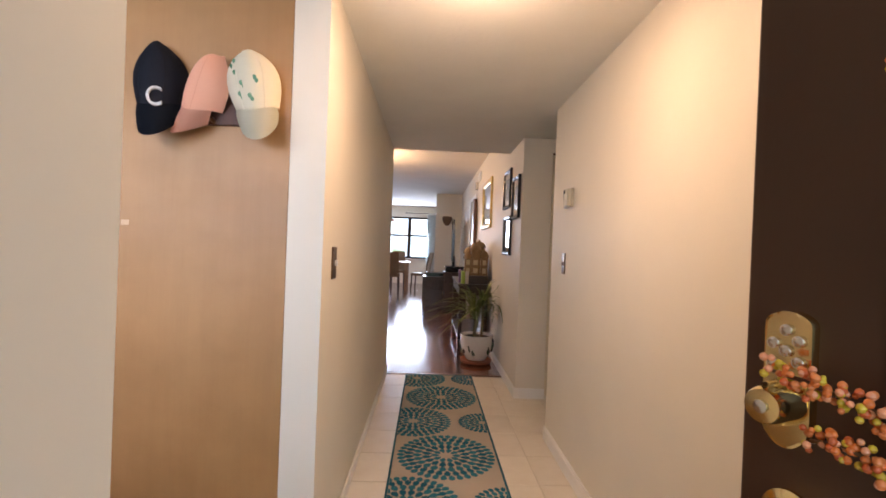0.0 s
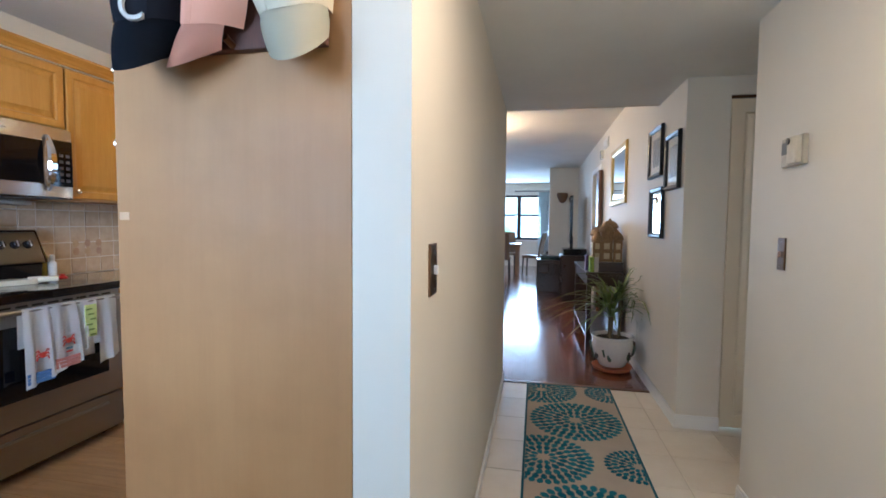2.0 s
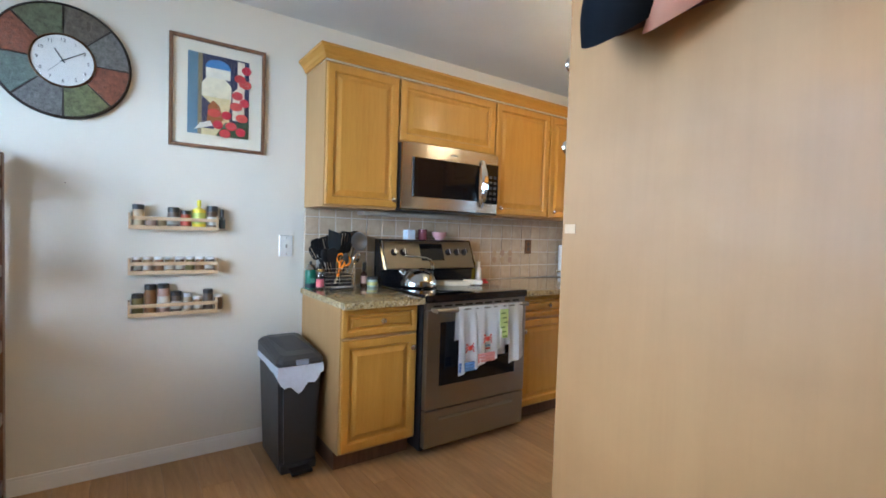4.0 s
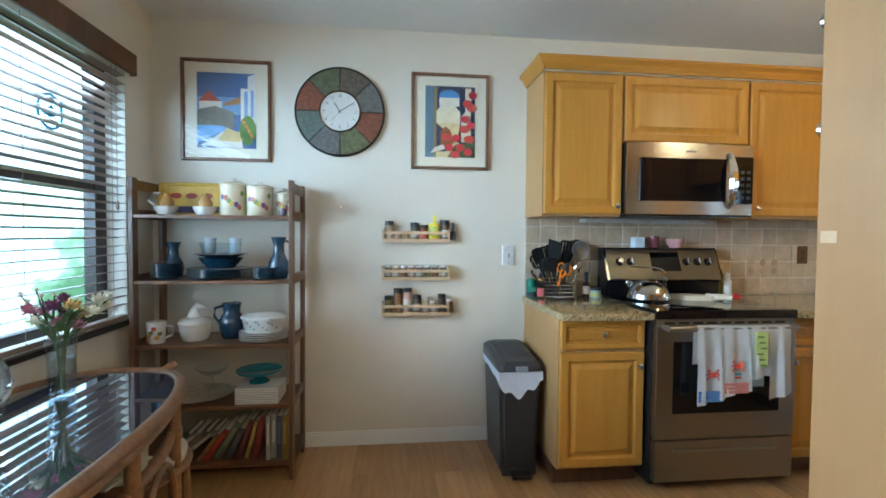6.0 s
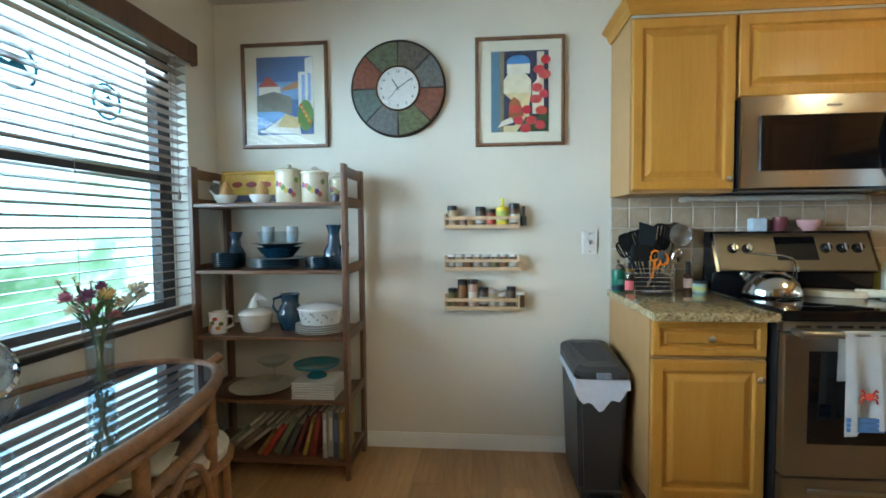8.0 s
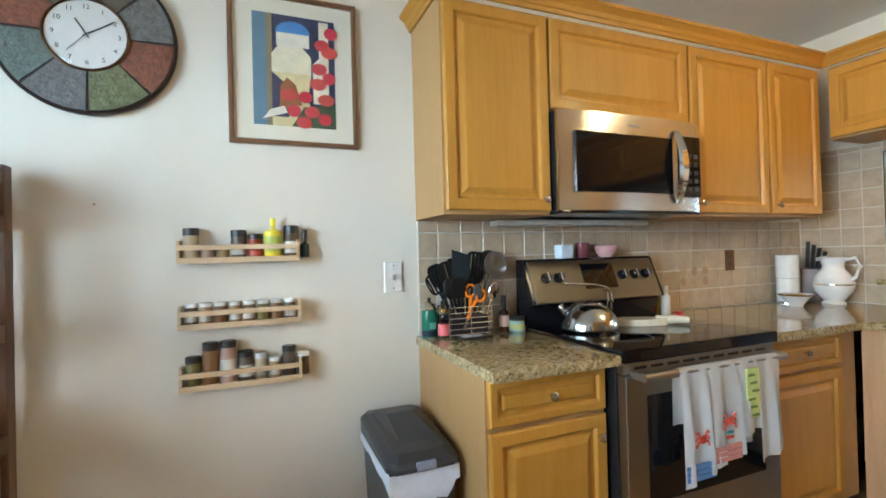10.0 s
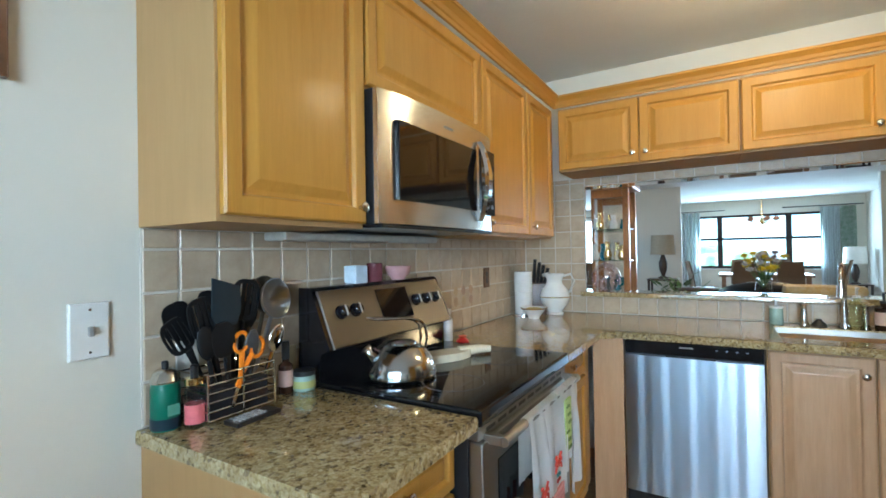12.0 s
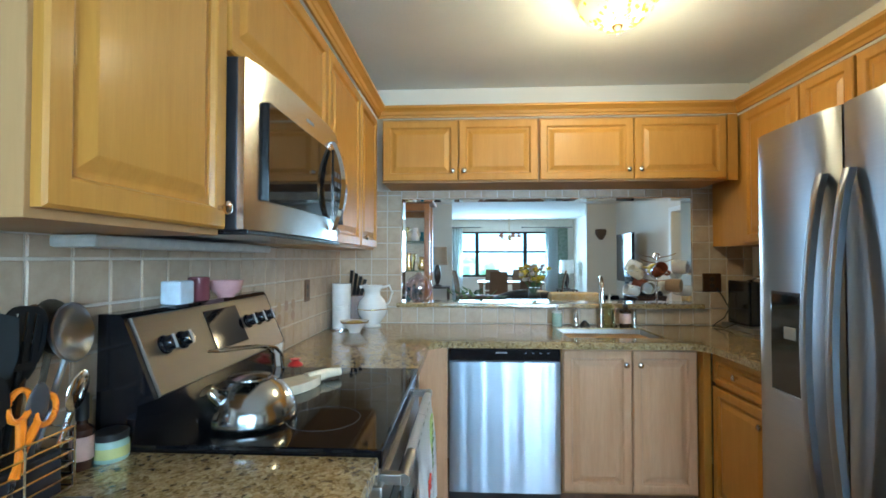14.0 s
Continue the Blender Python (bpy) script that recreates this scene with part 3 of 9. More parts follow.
    part("pull_cord", tube([(x0 + 0.10, SY + 0.014, 1.42), (x0 + 0.10, SY + 0.014, z1 - 0.04)], 0.0016, 5, lathe([(0.003, 1.39), (0.009, 1.40), (0.006, 1.43), (0.002, 1.44)], 8, pose(x0 + 0.10, SY + 0.014, 0))), BLIND, bl)
    # two glass sun catchers hanging before the pane
    for xx, zz, r in ((-2.10, 1.80, 0.075), (-2.48, 1.78, 0.07)):
        sc = built("suncatcher", "round turquoise stained glass ornament hung in the window", "ornament", (xx, SY - 0.055, zz), "window ornaments")
        part("ring", tube(arc(xx, SY - 0.05, zz, r, 0, 345, 23, "xz"), 0.006, 6, closed=True), tint(0.02, 0.16, 0.24), sc)
        part("bird", prism([(-r * .7, -r * .1), (-r * .1, -r * .35), (r * .6, -r * .15), (r * .8, r * .2), (r * .2, r * .1), (-r * .2, r * .45)], 0, 0.005, facing("s", xx, SY - 0.052, zz)), tint(0.02, 0.22, 0.32), sc)
        part("thread", tube([(xx, SY - 0.05, zz + r), (xx, SY - 0.05, WIN[3] - 0.05)], 0.001, 4), BLACK, sc)


kitchen_window()


def dining_window():
    w = built("window_2", "wide dark-framed dining window with bright garden behind", "window", (-1.3, 15.2, 0.8))
    tagged(w, kind="structure")
    x0, x1, z0, z1 = DW
    bm = bmesh.new()
    for a, b, c, d in ((x0, x0 + 0.06, z0, z1), (x1 - 0.06, x1, z0, z1), (x0 + 0.06, x1 - 0.06, z0, z0 + 0.07), (x0 + 0.06, x1 - 0.06, z1 - 0.06, z1)):
        box(a, b, 15.19, 15.25, c, d, 0, bm)
    part("window_frame", bm, BRONZE_FRAME, w)
    edges = [x0 + 0.06, -2.02, -0.59, x1 - 0.06]
    for xm in edges[1:3]:
        part("mullion", box(xm - 0.06, xm + 0.06, 15.185, 15.255, z0 + 0.07, z1 - 0.06), BRONZE_FRAME, w)
    for a, b in zip(edges, edges[1:]):
        a, b = a + 0.06 * (a > x0 + 0.1), b - 0.06 * (b < x1 - 0.1)
        part("meeting_rail", box(a, b, 15.195, 15.245, 1.52, 1.58), BRONZE_FRAME, w)
        for c, d in ((z0 + 0.07, 1.52), (1.58, z1 - 0.06)):
            g = part("pane", box(a, b, 15.218, 15.222, c, d), CLEAR, w, "clear window pane")
            g.visible_shadow = False
    part("window_sill", box(x0 - 0.03, x1 + 0.03, 15.09, 15.15, z0 - 0.03, z0 - 0.002, 0.005), WHITE, w)


dining_window()
side = built("window_3", "dark-framed side room window", "window", (3.35, 8.2, 0.9))
tagged(side, kind="structure")
bm = bmesh.new()
for a, b, c, d in ((7.6, 7.66, 0.9, 2.1), (8.74, 8.8, 0.9, 2.1), (7.66, 8.74, 0.9, 0.96), (7.66, 8.74, 2.04, 2.1), (7.66, 8.74, 1.48, 1.53)):
    box(3.32, 3.38, a, b, c, d, 0, bm)
part("window_frame", bm, BRONZE_FRAME, side)

# ---- kitchen cabinets ----
def cabinet(name, label, side, a0, a1, face, back, z0, z1, doors, sides=None, drawers=(), toe=False, mat=None, cat="cabinet", group=""):
    """A cabinet unit against a wall. doors and drawers: (from, to, bottom, top, knob position along the wall or None, knob height)."""
    mat = mat or MAPLE
    along_y = side in "ew"
    base = (face, (a0 + a1) / 2, z0) if along_y else ((a0 + a1) / 2, face, z0)
    ob = built(name, label, cat, base, group)
    out = 1 if side in "en" else -1
    inner = face - out * 0.021
    zz = z0 + (0.10 if toe else 0)

    def slab(u0, u1, d0, d1, e0, e1, bev=0.0, bm=None):
        return box(d0, d1, u0, u1, e0, e1, bev, bm) if along_y else box(u0, u1, d0, d1, e0, e1, bev, bm)
    part("body", slab(a0, a1, back, inner, zz, z1, 0.002), sides or MAPLE_SIDE, ob)
    if toe:
        part("toe_kick", slab(a0 + 0.004, a1 - 0.002, back, inner - out * 0.06, z0, zz - 0.0005), WALNUT, ob, "dark toe kick")
    for kind, lst in (("door", doors), ("drawer_front", drawers)):
        for u0, u1, e0, e1, ku, kz in lst:
            d = part(kind, raised(u1 - u0 - 0.005, e1 - e0 - 0.005, facing(side, u0 + 0.0025, inner + out * 0.001, e0 + 0.0025)), mat, ob)
            if ku is not None:
                p = (face, ku, kz) if along_y else (ku, face, kz)
                knob(p, (out, 0, 0) if along_y else (0, out, 0), d)
    return ob


CT = 0.905
UB, UT = 1.393, 2.195
UF = -2.863
cabinet("wall_cabinet", "honey maple wall cabinet with raised panel door", "e", 1.92, 2.380, UF, WX, UB, UT, [(1.925, 2.378, UB + 0.012, UT - 0.01, 2.345, 1.452)], group="kitchen wall cabinets")
cabinet("wall_cabinet", "short honey maple cabinet over the microwave", "e", 2.384, 3.148, UF, WX, 1.812, UT, [(2.386, 3.146, 1.818, UT - 0.01, None, 0)], group="kitchen wall cabinets")
cabinet("wall_cabinet", "tall narrow honey maple wall cabinet beside the microwave", "e", 3.152, 3.70, UF, WX, UB, UT, [(3.155, 3.698, UB + 0.012, UT - 0.01, 3.20, 1.452)], group="kitchen wall cabinets")
cabinet("wall_cabinet", "narrow honey maple corner wall cabinet", "e", 3.704, 4.125, UF, WX, UB, UT, [(3.707, 4.123, UB + 0.012, UT - 0.01, 3.75, 1.452)], group="kitchen wall cabinets")
NF, NB = 4.148, 1.805
cuts = [-2.84, -2.372, -1.888, -1.325, -0.785]
for i in (0, 2):
    cabinet("wall_cabinet", "low honey maple double cabinet above the pass-through", "s", cuts[i] + 0.001, cuts[i + 2] - 0.001, NF, NY, NB, UT,
            [(cuts[i] + 0.004, cuts[i + 1], NB + 0.008, UT - 0.01, cuts[i + 1] - 0.035, NB + 0.065), (cuts[i + 1], cuts[i + 2] - 0.004, NB + 0.008, UT - 0.01, cuts[i + 1] + 0.035, NB + 0.065)],
            group="kitchen wall cabinets", mat=MAPLE)
EX = -0.725
cabinet("wall_cabinet", "honey maple wall cabinet above the coffee machine", "w", 3.66, 4.484, EX, -0.45, 1.42, UT, [(3.665, 4.12, 1.43, UT - 0.01, 3.71, 1.49)], MAPLE, group="kitchen wall cabinets")
cabinet("wall_cabinet", "honey maple wall cabinet beside the refrigerator", "w", 3.335, 3.656, EX, -0.45, 1.42, UT, [(3.34, 3.654, 1.43, UT - 0.01, 3.61, 1.49)], MAPLE, group="kitchen wall cabinets")
cabinet("wall_cabinet", "honey maple cabinet above the refrigerator", "w", 2.43, 3.331, EX, -0.45, 1.87, UT, [(2.435, 2.88, 1.88, UT - 0.01, 2.84, 1.93), (2.882, 3.328, 1.88, UT - 0.01, 2.92, 1.93)], MAPLE, group="kitchen wall cabinets")


def crown(name, pts, label):
    """A moulded cornice along a line of (x, y), standing out to its left side."""
    prof = [(0.0, 0.0), (0.010, 0.0), (0.014, 0.014), (0.020, 0.018), (0.026, 0.034), (0.044, 0.050), (0.050, 0.052), (0.050, 0.066), (0.0, 0.066)]
    bm = bmesh.new()
    P = [Vector((x, y)) for x, y in pts]
    rows = []
    for i, p in enumerate(P):
        dirs = [(P[i + 1] - p).normalized()] if i < len(P) - 1 else []
        dirs += [(p - P[i - 1]).normalized()] if i else []
        nn = [Vector((-d.y, d.x)) for d in dirs]
        n = sum(nn, Vector((0, 0)))
        n = n / n.length_squared * len(nn) if len(nn) == 1 else n * (2 / n.length_squared)
        rows.append([bm.verts.new((p.x + n.x * u, p.y + n.y * u, UT + 0.002 + v)) for u, v in prof])
    for a, b in zip(rows, rows[1:]):
        for k in range(len(prof)):
            bm.faces.new((a[k], a[(k + 1) % len(prof)], b[(k + 1) % len(prof)], b[k]))
    bm.faces.new(rows[0])
    bm.faces.new(rows[-1][::-1])
    solo(name, bm, MAPLE_H, label, "moulding", smooth=False)


crown("crown_moulding", [(EX, 1.76), (EX, NF), (UF, NF), (UF, 1.92), (WX, 1.92)], "honey maple crown moulding along the cabinet tops")

cabinet("base_cabinet", "honey maple base cabinet with a drawer and a door", "e", 1.92, 2.376, -2.578, WX, 0, 0.868, [(1.925, 2.372, 0.112, 0.700, 2.335, 0.628)],
        drawers=[(1.925, 2.372, 0.712, 0.862, 2.148, 0.79)], toe=True, group="kitchen base cabinets")
cabinet("base_cabinet", "honey maple base cabinet between range and corner", "e", 3.157, 3.83, -2.578, WX, 0, 0.868, [(3.16, 3.70, 0.112, 0.700, 3.20, 0.628)],
        drawers=[(3.16, 3.70, 0.712, 0.862, 3.43, 0.79)], toe=True, group="kitchen base cabinets")
cabinet("base_cabinet", "pale maple double sink cabinet", "s", -1.820, -1.115, 3.842, 4.40, 0, 0.868,
        [(-1.815, -1.455, 0.112, 0.860, -1.49, 0.785), (-1.453, -1.12, 0.112, 0.860, -1.418, 0.785)], toe=True, mat=PALE_MAPLE, group="kitchen base cabinets")
cabinet("base_cabinet", "honey maple base cabinet under the coffee machine", "w", 3.335, 3.80, -1.075, -0.45, 0, 0.868, [(3.34, 3.795, 0.112, 0.700, 3.385, 0.628)],
        MAPLE, [(3.34, 3.795, 0.712, 0.862, 3.57, 0.79)], toe=True, group="kitchen base cabinets")
solo("corner_filler", box(-2.578, -2.425, 3.845, 3.865, 0.0, 0.866), PALE_MAPLE, "pale maple corner filler beside the dishwasher", "filler panel")
solo("corner_filler", box(-1.113, -1.075, 3.800, 3.865, 0.0, 0.866), MAPLE, "honey maple corner filler beside the sink cabinet", "filler panel")


def counter(name, outline, label, hole=None):
    bm = prism(outline, 0.870, CT, bev=0.010)
    return solo(name, bm, GRANITE, label, "worktop", smooth=True)


solo("corner_filler", box(-0.784, EX - 0.002, NF + 0.002, NF + 0.02, NB + 0.002, UT), MAPLE, "honey maple filler between the wall cabinets", "filler panel")
counter("worktop", [(WX, 1.908), (-2.515, 1.908), (-2.515, 2.380), (WX, 2.380)], "polished brown speckled granite worktop with rounded edge")
# the U-shaped run is laid round the sink's cut-out
SX0, SX1, SY0, SY1 = -1.755, -1.235, 3.96, 4.33
wt = built("worktop", "polished brown speckled granite worktop round the sink", "worktop", (-1.8, 4.1, 0.87))
bm = prism([(WX, 3.154), (-2.515, 3.154), (-2.515, 3.74), (-2.45, 3.805), (SX0, 3.805), (SX0, NY), (WX, NY)], 0.870, CT, bev=0.008)
part("slab", bm, GRANITE, wt)
part("slab", prism([(SX1, 3.805), (-1.16, 3.805), (-1.10, 3.74), (-1.10, 3.332), (-0.452, 3.332), (-0.452, NY), (SX1, NY)], 0.870, CT, bev=0.008), GRANITE, wt)
part("slab", prism([(SX0, 3.805), (SX1, 3.805), (SX1, SY0), (SX0, SY0)], 0.870, CT - 0.0005), GRANITE, wt)
part("slab", prism([(SX0, SY1), (SX1, SY1), (SX1, NY), (SX0, NY)], 0.870, CT - 0.0005), GRANITE, wt)
sink = built("sink", "undermounted stainless steel kitchen sink", "sink", (-1.5, 4.15, 0.70))
bm = bmesh.new()
tops = [(SX0, SY0), (SX1, SY0), (SX1, SY1), (SX0, SY1)]
ins = [(SX0 + 0.02, SY0 + 0.02), (SX1 - 0.02, SY0 + 0.02), (SX1 - 0.02, SY1 - 0.02), (SX0 + 0.02, SY1 - 0.02)]
a = [bm.verts.new((x, y, 0.897)) for x, y in tops]
b = [bm.verts.new((x, y, 0.70)) for x, y in ins]
for i in range(4):
    bm.faces.new((a[i], a[(i + 1) % 4], b[(i + 1) % 4], b[i]))
bm.faces.new(b)
part("basin", bm, STEEL_H, sink)
part("drain", lathe([(0.045, 0.701), (0.045, 0.704), (0.03, 0.703)], 18, pose(-1.5, 4.15, 0)), CHROME, sink, "chrome drain", True)

# granite sill of the pass-through and its mirrored reveals
solo("pass_through_sill", prism([(PX0 - 0.03, NY - 0.035), (PX1 + 0.06, NY - 0.035), (PX1 + 0.06, NY + 0.004), (PX1, NY + 0.004), (PX1, NY + 0.20), (PX0, NY + 0.20), (PX0, NY + 0.004), (PX0 - 0.03, NY + 0.004)], PZ0 - 0.03, PZ0, bev=0.006),
     GRANITE, "granite sill of the kitchen pass-through", "sill", smooth=True)
for nm, bm in (("mirror_strip", box(PX0 + 0.0005, PX0 + 0.006, NY + 0.001, NY + 0.146, PZ0 + 0.001, PZ1 - 0.007)), ("mirror_strip", box(PX1 - 0.006, PX1 - 0.0005, NY + 0.001, NY + 0.146, PZ0 + 0.001, PZ1 - 0.007)),
               ("mirror_strip", box(PX0 + 0.0005, PX1 - 0.0005, NY + 0.001, NY + 0.146, PZ1 - 0.006, PZ1 - 0.0005))):
    solo(nm, bm, MIRROR, "mirror strip lining the pass-through reveal", "mirror", "reveal mirrors")


# ---- appliances ----
def microwave():
    y0, y1, z0, z1, f = 2.386, 3.146, 1.396, 1.806, -2.80
    ob = built("microwave", "stainless over-range microwave with bowed chrome handle", "microwave", (-3.0, 2.77, z0))
    part("body", box(WX + 0.004, f - 0.045, y0, y1, z0 + 0.01, z1, 0.003), BLACK, ob)
    part("underside", box(WX + 0.03, f - 0.02, y0 + 0.006, y1 - 0.006, z0, z0 + 0.012, 0.003), BLACK_GLOSS, ob, "black vented underside")
    bm = bmesh.new()
    n = 14
    prof = []
    for i in range(n + 1):
        u = i / n
        prof.append((f - 0.022 * (2 * u - 1) ** 4 - 0.006 * (2 * u - 1) ** 2, y0 + (y1 - y0) * u))
    lo = [bm.verts.new((x, y, z0 + 0.012)) for x, y in prof]
    hi = [bm.verts.new((x, y, z1 - 0.002)) for x, y in prof]
    bl = [bm.verts.new((f - 0.044, y, z0 + 0.012)) for x, y in prof]
    bh = [bm.verts.new((f - 0.044, y, z1 - 0.002)) for x, y in prof]
    for i in range(n):
        for p, q in ((lo, hi), (hi, bh), (bh, bl), (bl, lo)):
            bm.faces.new((p[i], p[i + 1], q[i + 1], q[i]))
    for k in (0, n):
        bm.faces.new((lo[k], hi[k], bh[k], bl[k]))
    d = part("door", bm, STEEL_M, ob, "brushed stainless front", True)
    part("window", box(f - 0.03, f + 0.0015, y0 + 0.065, y1 - 0.185, z0 + 0.085, z1 - 0.085, 0.002), BLACK_GLASS, d, "dark glass window")
    part("control_panel", box(f - 0.03, f - 0.0005, y1 - 0.145, y1 - 0.018, z0 + 0.075, z1 - 0.07, 0.002), BLACK_GLASS, d, "black glass control panel")
    for i in range(5):
        for k in range(3):
            part("button", box(f - 0.002, f + 0.0012, y1 - 0.135 + k * 0.038, y1 - 0.112 + k * 0.038, z0 + 0.10 + i * 0.036, z0 + 0.118 + i * 0.036), tint(0.05, 0.05, 0.055), d)
    hy = y1 - 0.165
    pts = []
    for i in range(17):
        u = i / 16
        pts.append((f + 0.004 + 0.042 * math.sin(math.pi * u) ** 0.8, hy, z0 + 0.045 + (z1 - z0 - 0.095) * u))
    bm = bmesh.new()
    rows = []
    for i, p in enumerate(pts):
        w = 0.010 + 0.016 * math.sin(math.pi * i / 16)
        rows.append([bm.verts.new((p[0] + dx, p[1] + dy, p[2])) for dx, dy in ((-0.006, -w), (0.006, -w * 0.6), (0.006, w * 0.6), (-0.006, w))])
    for p, q in zip(rows, rows[1:]):
        for k in range(4):
            bm.faces.new((p[k], p[(k + 1) % 4], q[(k + 1) % 4], q[k]))
    bm.faces.new(rows[0][::-1])
    bm.faces.new(rows[-1])
    part("handle", bm, CHROME, d, "bowed chrome handle", True)
    part("logo_bar", box(f + 0.0005, f + 0.002, y0 + 0.33, y0 + 0.39, z1 - 0.052, z1 - 0.044), tint(0.25, 0.25, 0.25), d)
    part("hood_lip", box(WX + 0.03, WX + 0.13, y0 - 0.13, y1 - 0.05, z0 - 0.032, z0 - 0.006, 0.008), tint(0.50, 0.48, 0.43), ob, "pale under-cabinet light strip")


microwave()


def cooker():
    y0, y1, f = 2.386, 3.150, -2.52
    ob = built("range", "freestanding stainless electric range with black glass top", "range", (-2.85, 2.77, 0))
    part("body", box(WX + 0.03, f - 0.03, y0, y1, 0.03, 0.872, 0.003), BLACK, ob)
    for xx in (WX + 0.10, f - 0.10):
        for yy in (y0 + 0.05, y1 - 0.05):
            part("foot", lathe([(0.02, 0), (0.02, 0.035)], 10, pose(xx, yy, 0)), BLACK, ob)
    top = part("cooktop", box(WX + 0.10, f + 0.012, y0 - 0.003, y1 + 0.003, 0.874, 0.917, 0.007), BLACK_GLASS, ob, "black ceramic glass cooktop")
    for xx, yy, r in ((-2.70, 2.58, 0.095), (-2.70, 2.96, 0.115), (-2.96, 2.58, 0.075), (-2.96, 2.96, 0.09)):
        bm = bmesh.new()
        tube([(xx + r * math.cos(2 * math.pi * i / 40), yy + r * math.sin(2 * math.pi * i / 40), 0.9172) for i in range(40)], 0.0007, 4, bm, True)
        part("burner_ring", bm, tint(0.12, 0.12, 0.13), top)
    # back guard, leaning back
    bz0, bz1 = 0.917, 1.212
    prof = [(-3.085, bz0), (-3.075, bz0 + 0.085), (-3.035, bz0 + 0.10), (-3.112, bz1 - 0.012), (-3.122, bz1), (-3.172, bz1), (-3.175, bz0)]
    bg = part("back_guard", prism(prof, y0 + 0.004, y1 - 0.004, Matrix(((1, 0, 0, 0), (0, 0, 1, 0), (0, 1, 0, 0), (0, 0, 0, 1)))), BLACK_GLOSS, ob, "black control housing")
    n = (Vector((-3.112, 0, bz1 - 0.012)) - Vector((-3.035, 0, bz0 + 0.10)))
    up = n.normalized()
    outw = Vector((up.z, 0, -up.x))
    fm = Matrix(((0, up.x, outw.x, -3.035), (1, 0, 0, y0 + 0.02), (0, up.z, outw.z, bz0 + 0.10), (0, 0, 0, 1)))
    W, H = y1 - y0 - 0.04, n.length
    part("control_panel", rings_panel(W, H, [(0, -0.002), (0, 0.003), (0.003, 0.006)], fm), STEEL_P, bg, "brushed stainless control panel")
    part("display", rings_panel(0.19, H * 0.62, [(0, 0), (0, 0.008), (0.002, 0.009)], fm @ pose(0.28, H * 0.28, 0)), BLACK_GLASS, bg, "dark clock display")
    for u in (0.075, 0.145, 0.51, 0.585, 0.655):
        k = part("dial", lathe([(0.024, 0.005), (0.024, 0.012), (0.020, 0.015), (0.018, 0.032), (0.015, 0.035)], 18, fm @ pose(u, H * 0.58, 0)), BLACK_GLOSS, bg, "black control dial", True)
        part("pointer", box(-0.003, 0.003, -0.018, 0.018, 0.034, 0.038, 0, None, fm @ pose(u, H * 0.58, 0)), tint(0.3, 0.3, 0.3), k)
    # vents, oven door, drawer
    tr = part("trim", box(f - 0.03, f, y0 + 0.004, y1 - 0.004, 0.835, 0.873, 0.003), STEEL_H, ob, "steel vent strip")
    for i in range(9):
        part("vent_slot", box(f - 0.001, f + 0.0008, y0 + 0.05 + i * 0.075, y0 + 0.105 + i * 0.075, 0.848, 0.858), BLACK, tr)
    d = part("oven_door", box(f - 0.03, f + 0.012, y0 + 0.005, y1 - 0.005, 0.270, 0.831, 0.006), STEEL_H, ob, "brushed stainless oven door")
    part("window", box(f, f + 0.014, y0 + 0.092, y1 - 0.092, 0.40, 0.762, 0.003), BLACK_GLASS, d, "dark oven window")
    part("handle", tube([(f + 0.055, y0 + 0.035 + (y1 - y0 - 0.07) * i / 8, 0.835) for i in range(9)], 0.014, 12), STEEL_H, d, "steel bar handle", True)
    for yy in (y0 + 0.045, y1 - 0.045):
        part("handle_bracket", box(f - 0.002, f + 0.05, yy - 0.012, yy + 0.012, 0.823, 0.847, 0.003), STEEL_H, d)
    dr = part("drawer", box(f - 0.03, f + 0.010, y0 + 0.005, y1 - 0.005, 0.055, 0.262, 0.006), STEEL_H, ob, "brushed stainless storage drawer")
    part("drawer_grip", box(f + 0.006, f + 0.018, y0 + 0.10, y1 - 0.10, 0.205, 0.222, 0.004), STEEL, dr)


cooker()


